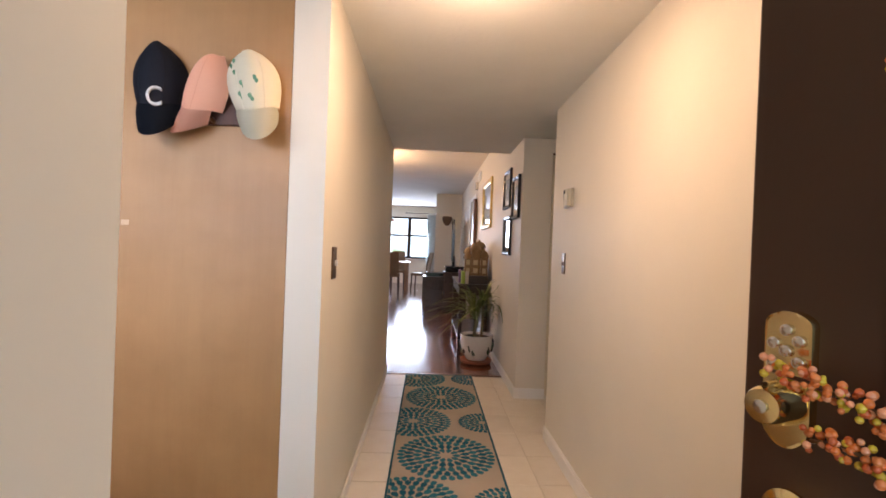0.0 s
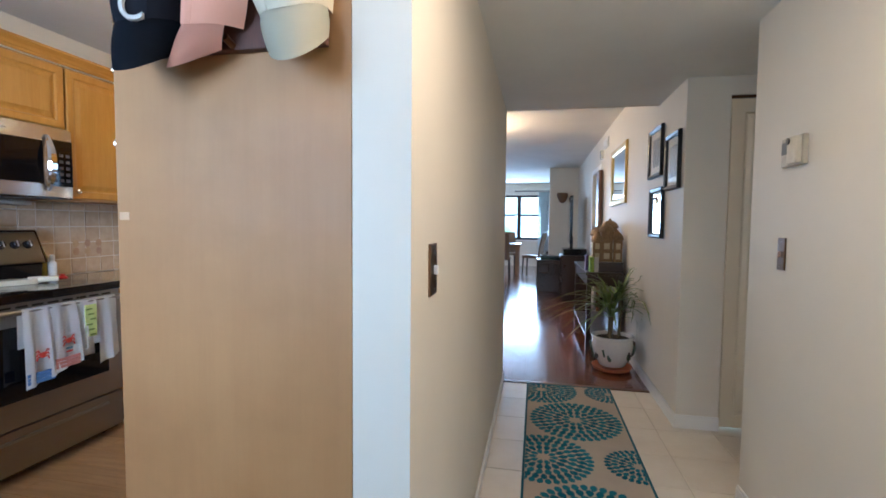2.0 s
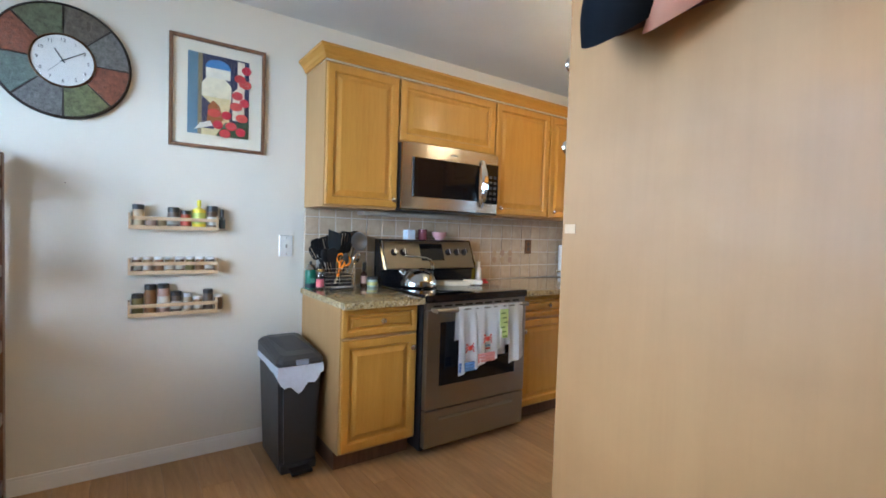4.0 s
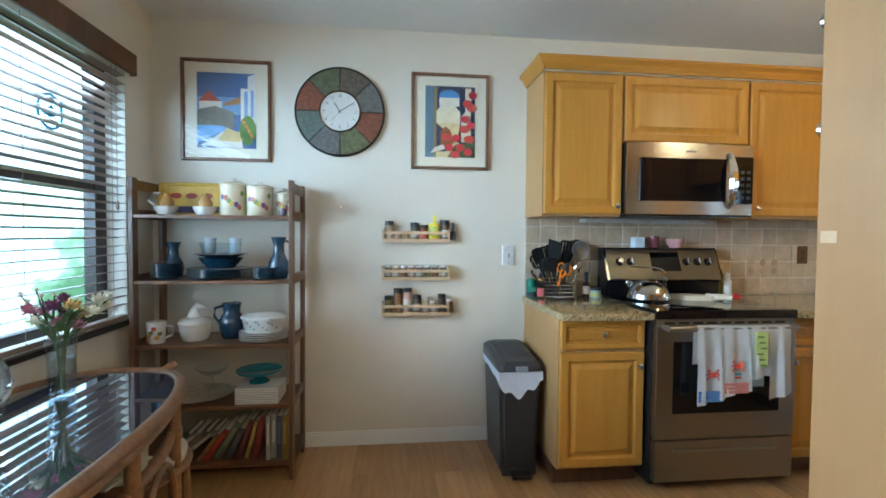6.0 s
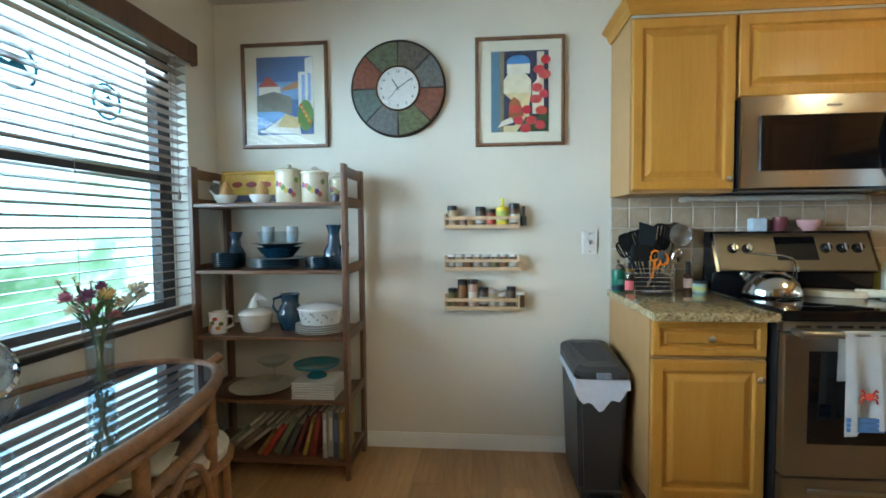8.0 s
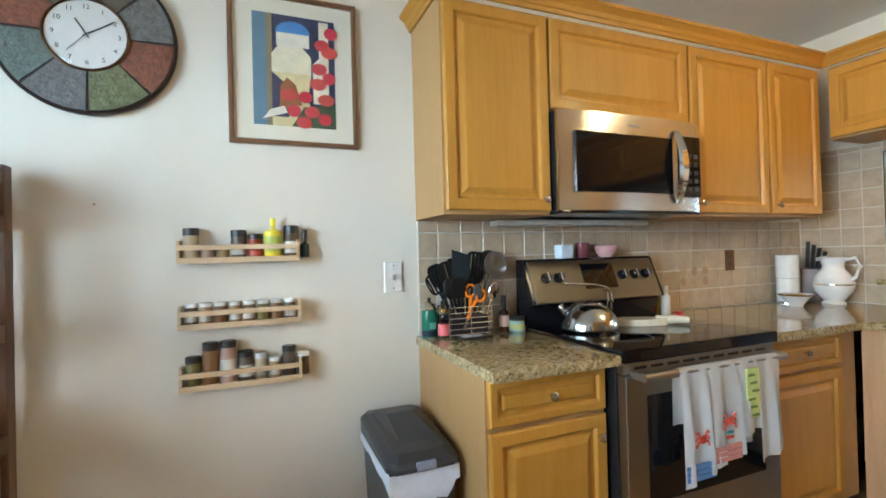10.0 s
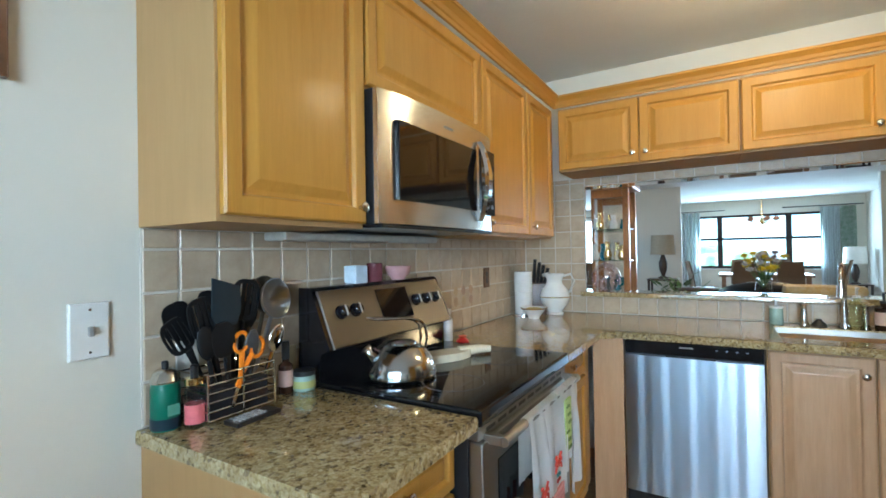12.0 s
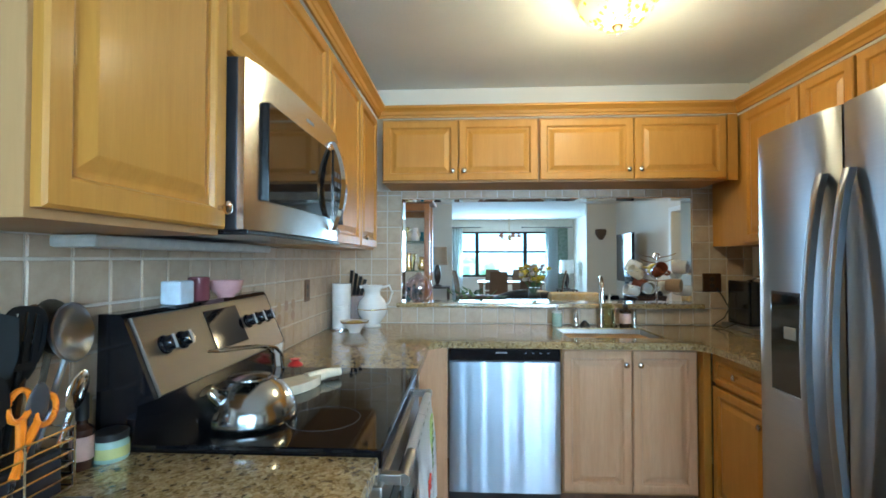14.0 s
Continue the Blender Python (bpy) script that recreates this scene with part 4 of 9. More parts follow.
def towel(name, y, w, drop, back, label, marks, colour=None):
    """A cloth folded over the oven handle, with soft folds."""
    f = -2.52 + 0.055
    ob = built(name, label, "towel", (f, y, 0.835 - drop), "towels on the oven handle")
    bm = bmesh.new()
    nu, rows = 12, []
    path = [(-0.018, -back * (1 - i / 5)) for i in range(6)] + [(-0.012, 0.012), (0.0, 0.0165), (0.012, 0.012)] + [(0.018, -drop * i / 8) for i in range(1, 9)]
    for dx, dz in path:
        row = []
        depth = max(0.0, -dz)
        for i in range(nu + 1):
            u = i / nu - 0.5
            fold = 0.011 * math.sin(u * 9 + y * 40) * min(1, depth / 0.12) + 0.004 * math.sin(u * 21 + y * 17) * min(1, depth / 0.2)
            spread = 1 + 0.10 * depth
            row.append(bm.verts.new((f + dx + (fold + 0.006 * depth / 0.3 if dx > 0 else -abs(fold) * 0.3), y + u * w * spread + 0.05 * depth * u + 0.02 * depth, 0.835 + dz + (0.03 * u * depth / 0.3 if dx > 0 else 0))))
        rows.append(row)
    for p, q in zip(rows, rows[1:]):
        for i in range(nu):
            bm.faces.new((p[i], p[i + 1], q[i + 1], q[i]))
    bmesh.ops.solidify(bm, geom=bm.faces[:], thickness=0.003)
    part("cloth", bm, colour or TOWEL, ob, smooth=True)
    for shape, dz, dy, mat in marks:
        xx = f + 0.031
        if shape == "stripe":
            part("stripe", box(xx - 0.006, xx + 0.001, y - w * 0.48, y + w * 0.52, 0.835 - dz - 0.0155, 0.835 - dz), mat, ob)
        elif shape == "crab":
            bm = lathe([(0.004, 0), (0.015, 0.002), (0.004, 0.004)], 9, Matrix.Translation((xx, y + dy, 0.835 - dz)) @ pose(0, 0, 0, 0, 90))
            for s in (-1, 1):
                for k in range(3):
                    tube([(xx, y + dy + s * 0.012, 0.835 - dz + 0.008 * (k - 1)), (xx + 0.002, y + dy + s * 0.023, 0.835 - dz + 0.017 * (k - 1) + 0.009), (xx, y + dy + s * 0.030, 0.835 - dz + 0.022 * (k - 1) - 0.003)], 0.0034, 5, bm)
            part("crab_print", bm, mat, ob)
        elif shape == "panel":
            part("printed_panel", box(xx - 0.008, xx - 0.001, y + dy - 0.032, y + dy + 0.034, 0.835 - dz - 0.175, 0.835 - dz, 0.003), mat, ob)
        else:
            part("printed_bar", box(xx - 0.003, xx + 0.002, y + dy - 0.016, y + dy + 0.016, 0.835 - dz - 0.008, 0.835 - dz), mat, ob)


RED, BLUEP = tint(0.55, 0.06, 0.04, 0.8), tint(0.10, 0.22, 0.48, 0.8)
towel("dish_towel", 2.628, 0.128, 0.355, 0.18, "white cotton dish towel with blue stripes and a red crab", [("crab", 0.22, 0.01, RED)] + [("stripe", 0.30 + k * 0.018, 0, BLUEP) for k in range(3)])
towel("dish_towel", 2.758, 0.132, 0.320, 0.20, "white cotton dish towel with a red crab print", [("crab", 0.18, 0.01, RED), ("bar", 0.215, 0.012, tint(0.05, 0.25, 0.30, 0.8)), ("bar", 0.232, 0.012, RED)] + [("stripe", 0.262 + k * 0.018, 0, tint(0.60, 0.25, 0.22, 0.8)) for k in range(3)])
towel("dish_towel", 2.882, 0.112, 0.245, 0.30, "white dish towel with a green leaf print", [("panel", 0.015, 0.012, tint(0.50, 0.60, 0.22, 0.85))] + [("bar", 0.035 + k * 0.028, 0.012 + 0.010 * (k % 3 - 1), tint(0.16, 0.24, 0.06, 0.8)) for k in range(6)])
towel("dish_towel", 3.000, 0.120, 0.34, 0.2, "plain white cotton dish towel", [])


def dishwasher():
    x0, x1, f = -2.418, -1.826, 3.842
    ob = built("dishwasher", "stainless dishwasher with a black control strip", "dishwasher", (-2.12, f, 0))
    part("body", box(x0, x1, f + 0.03, 4.40, 0.03, 0.862), BLACK, ob)
    part("toe_kick", box(x0 + 0.005, x1 - 0.005, f + 0.05, f + 0.07, 0.0, 0.10), BLACK, ob)
    W = x1 - x0 - 0.006
    front = [(x0 + 0.003 + W * i / 48, f - 0.002 - 0.004 * (1 - (2 * i / 48 - 1) ** 6) - 0.0007 * math.sin(i * 0.62) - 0.0004 * math.sin(i * 1.37 + 1)) for i in range(49)]
    d = part("door", prism(front + [(x1 - 0.003, f + 0.028), (x0 + 0.003, f + 0.028)], 0.105, 0.790), STEEL_DOOR, ob, "brushed stainless door", True)
    part("control_strip", box(x0 + 0.003, x1 - 0.003, f - 0.006, f + 0.028, 0.800, 0.864, 0.008), BLACK_GLOSS, ob, "black control strip")
    part("grip_recess", box(x0 + 0.19, x1 - 0.19, f - 0.003, f + 0.02, 0.781, 0.797, 0.003), BLACK, d)
    part("logo_bar", box(x0 + 0.25, x0 + 0.31, f - 0.0075, f - 0.005, 0.838, 0.845), tint(0.4, 0.4, 0.4), ob)
    for i in range(4):
        part("indicator", box(x1 - 0.19 + i * 0.04, x1 - 0.18 + i * 0.04, f - 0.0075, f - 0.005, 0.838, 0.843), tint(0.3, 0.35, 0.4), ob)


dishwasher()


def fridge():
    y0, y1, ys, f, z1 = 2.435, 3.322, 2.892, -1.12, 1.835
    ob = built("refrigerator", "side-by-side stainless refrigerator with ice and water dispenser", "refrigerator", (-0.8, 2.88, 0))
    part("body", box(f + 0.075, -0.47, y0 + 0.004, y1 - 0.004, 0.02, z1 - 0.02, 0.004), tint(0.09, 0.09, 0.095), ob, "grey cabinet")
    part("grille", box(f + 0.05, f + 0.075, y0 + 0.01, y1 - 0.01, 0.02, 0.09), BLACK, ob)
    for u0, u1, nm in ((y0, ys - 0.004, "fridge_door"), (ys + 0.004, y1, "freezer_door")):
        bm = bmesh.new()
        n = 12
        fr = [(f - 0.020 * (1 - (2 * i / n - 1) ** 2) ** 0.5 if 0 < i < n else f, u0 + (u1 - u0) * i / n) for i in range(n + 1)]
        ring = fr + [(f + 0.068, u1), (f + 0.068, u0)]
        bm = prism(ring, 0.095, z1)
        d = part(nm, bm, STEEL, ob, "brushed stainless door", True)
        hy = ys - 0.055 if nm == "fridge_door" else ys + 0.055
        rows = []
        bm = bmesh.new()
        for i in range(21):
            u = i / 20
            bow = 0.012 + 0.062 * math.sin(math.pi * u) ** 0.75
            zz = 0.42 + 1.20 * u
            xx = f - 0.016 - bow
            rows.append([bm.verts.new((xx + dx, hy + dy, zz)) for dx, dy in ((0.012, -0.016), (-0.008, -0.014), (-0.012, 0), (-0.008, 0.014), (0.012, 0.016))])
        for p, q in zip(rows, rows[1:]):
            for k in range(5):
                bm.faces.new((p[k], p[(k + 1) % 5], q[(k + 1) % 5], q[k]))
        bm.faces.new(rows[0][::-1])
        bm.faces.new(rows[-1])
        h = part("handle", bm, STEEL, d, "long bowed steel handle", True)
        if nm == "freezer_door":
            xx = f - 0.0215
            bz = part("dispenser", box(xx - 0.002, f + 0.03, 3.020, 3.223, 0.828, 1.218, 0.006), BLACK_GLOSS, d, "black ice and water dispenser")
            part("display", box(xx - 0.004, xx, 3.030, 3.213, 1.118, 1.208, 0.002), BLACK_GLASS, d, "dark dispenser display")
            part("spout", box(xx - 0.006, xx + 0.01, 3.085, 3.145, 1.045, 1.090, 0.004), tint(0.30, 0.28, 0.25), d)
            part("drip_tray", box(xx - 0.008, xx + 0.01, 3.030, 3.213, 0.828, 0.846, 0.003), STEEL, d)


fridge()


def pantry():
    x0, x1, y0, y1 = -1.028, -0.4515, 1.737, 2.430
    ob = built("pantry_cabinet", "tall maple pantry cabinet with a plain veneer side panel", "cabinet", (-0.74, 2.08, 0))
    part("body", box(x0 + 0.021, x1, y0 + 0.019, y1, 0.0, UT, 0.001), MAPLE_SIDE, ob)
    part("side_panel", box(x0 + 0.003, x1, y0, y0 + 0.018, 0.0, KC - 0.002, 0.0015), PANTRY_SIDE, ob, "orange maple veneer side panel")
    for z0, z1, kz in ((0.11, 1.530, 1.455), (1.537, UT - 0.01, 1.625)):
        for a, b, ky in ((y0 + 0.004, 2.08, 2.045), (2.083, y1 - 0.003, 2.118)):
            d = part("door", raised(b - a, z1 - z0, facing("w", a, x0 + 0.020, z0)), MAPLE, ob)
            knob((x0, ky if ky > 2.08 else a + 0.03, kz), (-1, 0, 0), d)
    part("tape_mark", box(x0 + 0.010, x0 + 0.036, y0 - 0.0012, y0 - 0.0002, 1.276, 1.294), tint(0.57, 0.37, 0.22), ob, "strip of faded tape")


pantry()


# ---- things on the worktops ----
def kettle():
    cx, cy, z = -2.895, 2.565, 0.918
    ob = built("kettle", "polished steel stovetop whistling kettle", "kettle", (cx, cy, z))
    part("bowl", lathe([(0.096, z), (0.100, z + 0.004), (0.101, z + 0.012), (0.098, z + 0.035), (0.088, z + 0.065), (0.070, z + 0.092), (0.050, z + 0.107), (0.045, z + 0.110)], 40, pose(cx, cy, 0)), KETTLE, ob, smooth=True)
    part("lid", lathe([(0.047, z + 0.110), (0.046, z + 0.114), (0.024, z + 0.120), (0.008, z + 0.122)], 28, pose(cx, cy, 0)), KETTLE, ob, smooth=True)
    part("spout", tube([(cx - 0.03, cy - 0.062, z + 0.075), (cx - 0.044, cy - 0.068, z + 0.086), (cx - 0.052, cy - 0.076, z + 0.098)], 0.016, 12, None, False, [0.026, 0.018, 0.015]), KETTLE, ob, smooth=True)
    part("spout_ring", tube([(cx - 0.051, cy - 0.075, z + 0.096), (cx - 0.055, cy - 0.079, z + 0.101)], 0.017, 12), NICKEL, ob, smooth=True)
    for s in (-0.010, 0.010):
        pts = [(cx + 0.035 + s, cy + 0.060, z + 0.088), (cx + 0.038 + s, cy + 0.064, z + 0.118), (cx + 0.036 + s, cy + 0.060, z + 0.160), (cx + 0.028 + s, cy + 0.046, z + 0.180), (cx + 0.012 + s, cy + 0.020, z + 0.190), (cx - 0.02 + s, cy - 0.028, z + 0.194), (cx - 0.045 + s, cy - 0.066, z + 0.196)]
        part("handle_wire", tube(pts, 0.0045, 8), KETTLE, ob, smooth=True)
    part("handle_grip", tube([(cx - 0.057, cy - 0.066, z + 0.196), (cx - 0.033, cy - 0.066, z + 0.196)], 0.0046, 8), KETTLE, ob, smooth=True)
    ob.matrix_basis = ob.matrix_basis @ Matrix.Diagonal((1.2, 1.2, 0.98, 1))


kettle()
ob = built("spoon_rest", "long cream ceramic spoon rest on the cooktop", "spoon rest", (-2.86, 2.86, 0.918))
part("dish", prism([(-0.05 * math.cos(a), 0.115 * math.sin(a)) for a in [2 * math.pi * i / 28 for i in range(28)]], 0, 0.028, pose(-2.88, 2.83, 0.918, 0, 0, -25)), CREAM_GLAZE, ob, smooth=True)
part("grip", tube([(-2.86, 2.90, 0.935), (-2.81, 2.965, 0.94), (-2.775, 3.00, 0.938)], 0.017, 10, None, False, [0.022, 0.018, 0.014]), CREAM_GLAZE, ob, smooth=True)


def jar(name, x, y, z, r, h, body, lid, label, cat="jar", lid_h=0.02, band=None, group="", neck=None):
    ob = built(name, label, cat, (x, y, z), group)
    nr = neck or r * 0.93
    part("body", lathe([(r * 0.94, z), (r, z + 0.004), (r, z + h * 0.82), (nr, z + h * 0.92), (nr, z + h)], 20, pose(x, y, 0)), body, ob, smooth=True)
    if lid:
        lr = nr + 0.002
        part("lid", lathe([(lr, z + h + 0.0003), (lr, z + h + lid_h - 0.002), (lr - 0.002, z + h + lid_h)], 18, pose(x, y, 0)), lid, ob, smooth=True)
    if band:
        part("label", lathe([(r + 0.0006, z + h * 0.2), (r + 0.0006, z + h * 0.68)], 20, pose(x, y, 0), cap=False), band, ob, smooth=True)
    return ob


ob = jar("spray_can", -3.145, 1.950, CT, 0.033, 0.118, tint(0.008, 0.14, 0.085, 0.3), None, "green aerosol can with a steel shoulder and black nozzle", "spray can", neck=0.031)
part("base_band", lathe([(0.0334, CT + 0.004), (0.0334, CT + 0.030)], 22, pose(-3.145, 1.950, 0), cap=False), tint(0.01, 0.025, 0.04, 0.3), ob, "dark base band", True)
part("label", box(-3.1135, -3.1105, 1.938, 1.966, CT + 0.036, CT + 0.062, 0.001), tint(0.12, 0.36, 0.26, 0.4), ob, "pale green label")
part("shoulder", lathe([(0.0335, CT + 0.113), (0.0345, CT + 0.117), (0.032, CT + 0.121), (0.026, CT + 0.137), (0.016, CT + 0.145), (0.012, CT + 0.146)], 24, pose(-3.145, 1.950, 0)), NICKEL, ob, "steel shoulder", True)
part("nozzle", lathe([(0.008, CT + 0.146), (0.008, CT + 0.160), (0.005, CT + 0.163)], 14, pose(-3.145, 1.950, 0)), BLACK, ob, "black nozzle", True)
ob = jar("spray_bottle", -3.090, 1.990, CT, 0.022, 0.105, glass("spray_bottle_glass", (0.85, 0.88, 0.88), 0, 0.3), BRASS, "clear perfume style bottle with brass collar and pink label", "bottle", 0.016)
part("nozzle", lathe([(0.009, CT + 0.121), (0.009, CT + 0.150), (0.006, CT + 0.152)], 10, pose(-3.090, 1.990, 0)), BLACK, ob)
part("label", lathe([(0.0226, CT + 0.012), (0.0226, CT + 0.058)], 20, pose(-3.090, 1.990, 0), cap=False), tint(0.72, 0.16, 0.17), ob, "pink label", True)


def utensil_rack():
    ob = built("utensil_basket", "chrome wire basket on the worktop", "basket", (-3.08, 2.16, CT))
    x0, x1, y0, y1 = -3.180, -3.056, 2.003, 2.198
    for i in range(6):
        zz = CT + 0.012 + 0.022 * i
        part("wire", tube([(x0, y0, zz), (x1, y0, zz), (x1, y1, zz), (x0, y1, zz)], 0.0022, 6, closed=True), CHROME, ob, smooth=True)
    for x, y in ((x0, y0), (x1, y0), (x1, y1), (x0, y1), (x1, (y0 + y1) / 2)):
        part("upright", tube([(x, y, CT + 0.001), (x, y, CT + 0.125)], 0.003, 6), CHROME, ob)
    part("liner", box(x0 + 0.012, x1 - 0.012, y0 + 0.012, y1 - 0.012, CT + 0.002, CT + 0.085, 0.004), tint(0.02, 0.02, 0.025), ob, "dark inner caddy")

    def utensil(name, label, x, y, lean, head, mat, top):
        u = thing(name, label, "utensil", pose(x - 0.018, y - 0.037, CT + 0.088, *lean), "utensils in the basket")
        part("handle", tube([(0, 0, 0), (0, 0, top)], 0.006, 8), mat, u, smooth=True)
        part("head", head(top), mat, u, smooth=True)

    up_m = Matrix(((1, 0, 0, 0), (0, 0, -1, 0), (0, 1, 0, 0), (0, 0, 0, 1)))

    def outline(w, h, z, k=1.0):
        return [(k * w / 2 * math.copysign(abs(math.cos(t)) ** 0.6, math.cos(t)), z + h / 2 + k * h / 2 * math.copysign(abs(math.sin(t)) ** 0.7, math.sin(t))) for t in [2 * math.pi * (i + 0.5) / 20 for i in range(20)]]

    def slotted(w, h):
        def f(z):
            bm = bmesh.new()
            ro, ri = outline(w, h, z), outline(w, h, z, 0.80)
            lay = [[bm.verts.new(up_m @ Vector((x, y, d))) for x, y in r] for r, d in ((ro, -0.002), (ro, 0.002), (ri, 0.002), (ri, -0.002))]
            for p, q in zip(lay, lay[1:] + lay[:1]):
                for i in range(20):
                    bm.faces.new((p[i], p[(i + 1) % 20], q[(i + 1) % 20], q[i]))
            for k in range(4):
                xx = w * 0.8 * (-0.5 + (k + 0.5) / 4)
                hh = h * 0.40 * (1 - abs(xx / w * 1.5) ** 3)
                box(xx - w * 0.062, xx + w * 0.062, -0.0018, 0.0018, z + h / 2 - hh, z + h / 2 + hh, 0, bm)
            return bm
        return f

    def blade(w, h):
        return lambda z: prism(outline(w, h, z), -0.002, 0.002, up_m)

    def ladle(r):
        return lambda z: lathe([(0.002, -r * 0.55), (r * 0.6, -r * 0.42), (r * 0.92, -r * 0.15), (r, 0.0), (r * 0.95, 0.002), (r * 0.5, -r * 0.3), (0.002, -r * 0.45)], 20, pose(0, 0, z + r * 0.8, 80, 0, 0))

    def oval(w, h):
        return lambda z: lathe([(0.002, 0)] + [(w / 2 * math.sin(math.pi * t / 8), h * (1 - math.cos(math.pi * t / 8)) / 2) for t in range(1, 8)] + [(0.002, h)], 16, pose(0, 0, z) @ Matrix.Diagonal((1, 0.28, 1, 1)))

    utensil("slotted_spoon", "black nylon slotted spoon in the basket", -3.12, 2.085, (4, -30, 90), slotted(0.070, 0.095), NYLON, 0.105)
    utensil("spatula", "black nylon spatula in the basket", -3.08, 2.10, (3, -17, 92), slotted(0.072, 0.11), NYLON, 0.125)
    utensil("spatula", "dark slate turner in the basket", -3.075, 2.12, (2, -3, 95), (lambda z: prism([(-0.03, z), (0.03, z), (0.045, z + 0.035), (0.045, z + 0.10), (-0.038, z + 0.13), (-0.042, z + 0.035)], -0.002, 0.002, up_m)), tint(0.010, 0.020, 0.028, 0.5), 0.145)
    utensil("slotted_turner", "black slotted turner in the basket", -3.10, 2.16, (2, 7, 88), slotted(0.085, 0.115), NYLON, 0.15)
    utensil("serving_spoon", "brown wooden serving spoon", -3.12, 2.19, (0, 10, 90), oval(0.065, 0.10), wood("dark_spoon_wood", (0.16, 0.08, 0.035), (0.09, 0.042, 0.018), 0.4), 0.165)
    utensil("ladle", "brushed steel ladle in the basket", -3.085, 2.205, (2, 21, 95), ladle(0.060), STEEL, 0.168)
    utensil("serving_spoon", "polished steel slotted spoon", -3.055, 2.22, (6, 17, 92), oval(0.048, 0.08), CHROME, 0.06)
    utensil("whisk", "black handled kitchen tool in the basket", -3.07, 2.075, (5, -12, 90), oval(0.05, 0.09), NYLON, 0.07)
    utensil("ladle", "dark bronze ladle in the basket", -3.11, 2.215, (0, 14, 92), ladle(0.056), tint(0.07, 0.055, 0.035, 0.3), 0.175)
    utensil("turner", "black nylon turner in the basket", -3.14, 2.09, (0, -20, 90), blade(0.075, 0.10), NYLON, 0.125)
    utensil("masher", "black nylon masher in the basket", -3.10, 2.15, (0, 0, 90), oval(0.06, 0.09), NYLON, 0.10)
    utensil("spatula", "black nylon scraper in the basket", -3.06, 2.11, (3, -8, 88), blade(0.062, 0.09), NYLON, 0.07)
    utensil("serving_spoon", "black nylon serving spoon in the basket", -3.12, 2.17, (0, 14, 90), oval(0.068, 0.10), NYLON, 0.12)
    utensil("tongs", "black nylon tongs in the basket", -3.13, 2.13, (0, -9, 90), blade(0.05, 0.10), NYLON, 0.14)
    utensil("peeler", "grey handled peeler in the basket", -3.06, 2.17, (4, 4, 90), oval(0.045, 0.08), tint(0.05, 0.05, 0.055), 0.05)
    sc = thing("scissors", "orange handled scissors hooked on the basket", "scissors", pose(-3.058, 2.085, CT + 0.075, -8, 0, 90) @ pose(0, 0, 0, 0, 24, 0) @ Matrix.Scale(0.98, 4))
    OR = tint(0.80, 0.22, 0.01, 0.35)
    for s in (-1, 1):
        part("loop", tube([(s * 0.026 + 0.020 * math.cos(a), 0, 0.115 + 0.027 * math.sin(a)) for a in [2 * math.pi * i / 18 for i in range(18)]], 0.0055, 8, closed=True), OR, sc, "orange finger loop", True)
        part("shank", tube([(s * 0.016, 0, 0.092), (s * 0.004, 0, 0.05), (-s * 0.004, 0, 0.0)], 0.007, 8, None, False, [0.008, 0.007, 0.005]), OR, sc, smooth=True)
    part("blade", box(-0.005, 0.005, -0.001, 0.001, -0.05, 0.0), CHROME, sc)


utensil_rack()
solo("switch_cover_card", box(-3.188, -3.182, 1.998, 2.058, CT + 0.075, CT + 0.228, 0.002), PORCELAIN, "white card leaning on the tiles behind the basket", "card")
jar("sauce_bottle", -3.122, 2.292, CT, 0.021, 0.10, tint(0.05, 0.022, 0.015, 0.2), BLACK, "dark sauce bottle with a pink label", "bottle", 0.055, tint(0.55, 0.36, 0.30), neck=0.010)
solo("card_box", box(-3.185, -3.172, 2.335, 2.378, CT + 0.0005, CT + 0.125, 0.002), tint(0.42, 0.32, 0.18), "small kraft paper box against the tiles", "box")
jar("tea_tin", -3.096, 2.340, CT, 0.034, 0.045, tint(0.30, 0.42, 0.36, 0.3), BLACK, "round tin with a green and yellow label and black lid", "tin", 0.016, tint(0.45, 0.44, 0.16))
ob = built("remote_control", "black remote control lying on the worktop", "remote control", (-2.97, 2.12, CT))
rm = pose(-3.010, 2.095, CT + 0.0005, 0, 0, 2) @ Matrix.Diagonal((1.25, 0.88, 1, 1))
part("body", box(-0.022, 0.022, -0.075, 0.075, 0, 0.012, 0.004, None, rm), BLACK, ob)
for i in range(7):
    for k in range(3):
        part("button", box(-0.015 + k * 0.011, -0.007 + k * 0.011, -0.062 + i * 0.014, -0.054 + i * 0.014, 0.012, 0.0145, 0, None, rm), tint(0.35, 0.36, 0.38), ob)

# on the range's back guard
def cup(name, x, y, z, prof, mat, label, cat="cup", group="", band=None):
    ob = built(name, label, cat, (x, y, z), group)
    part("body", lathe([(r, z + h) for r, h in prof], 24, pose(x, y, 0)), mat, ob, smooth=True)
    return ob


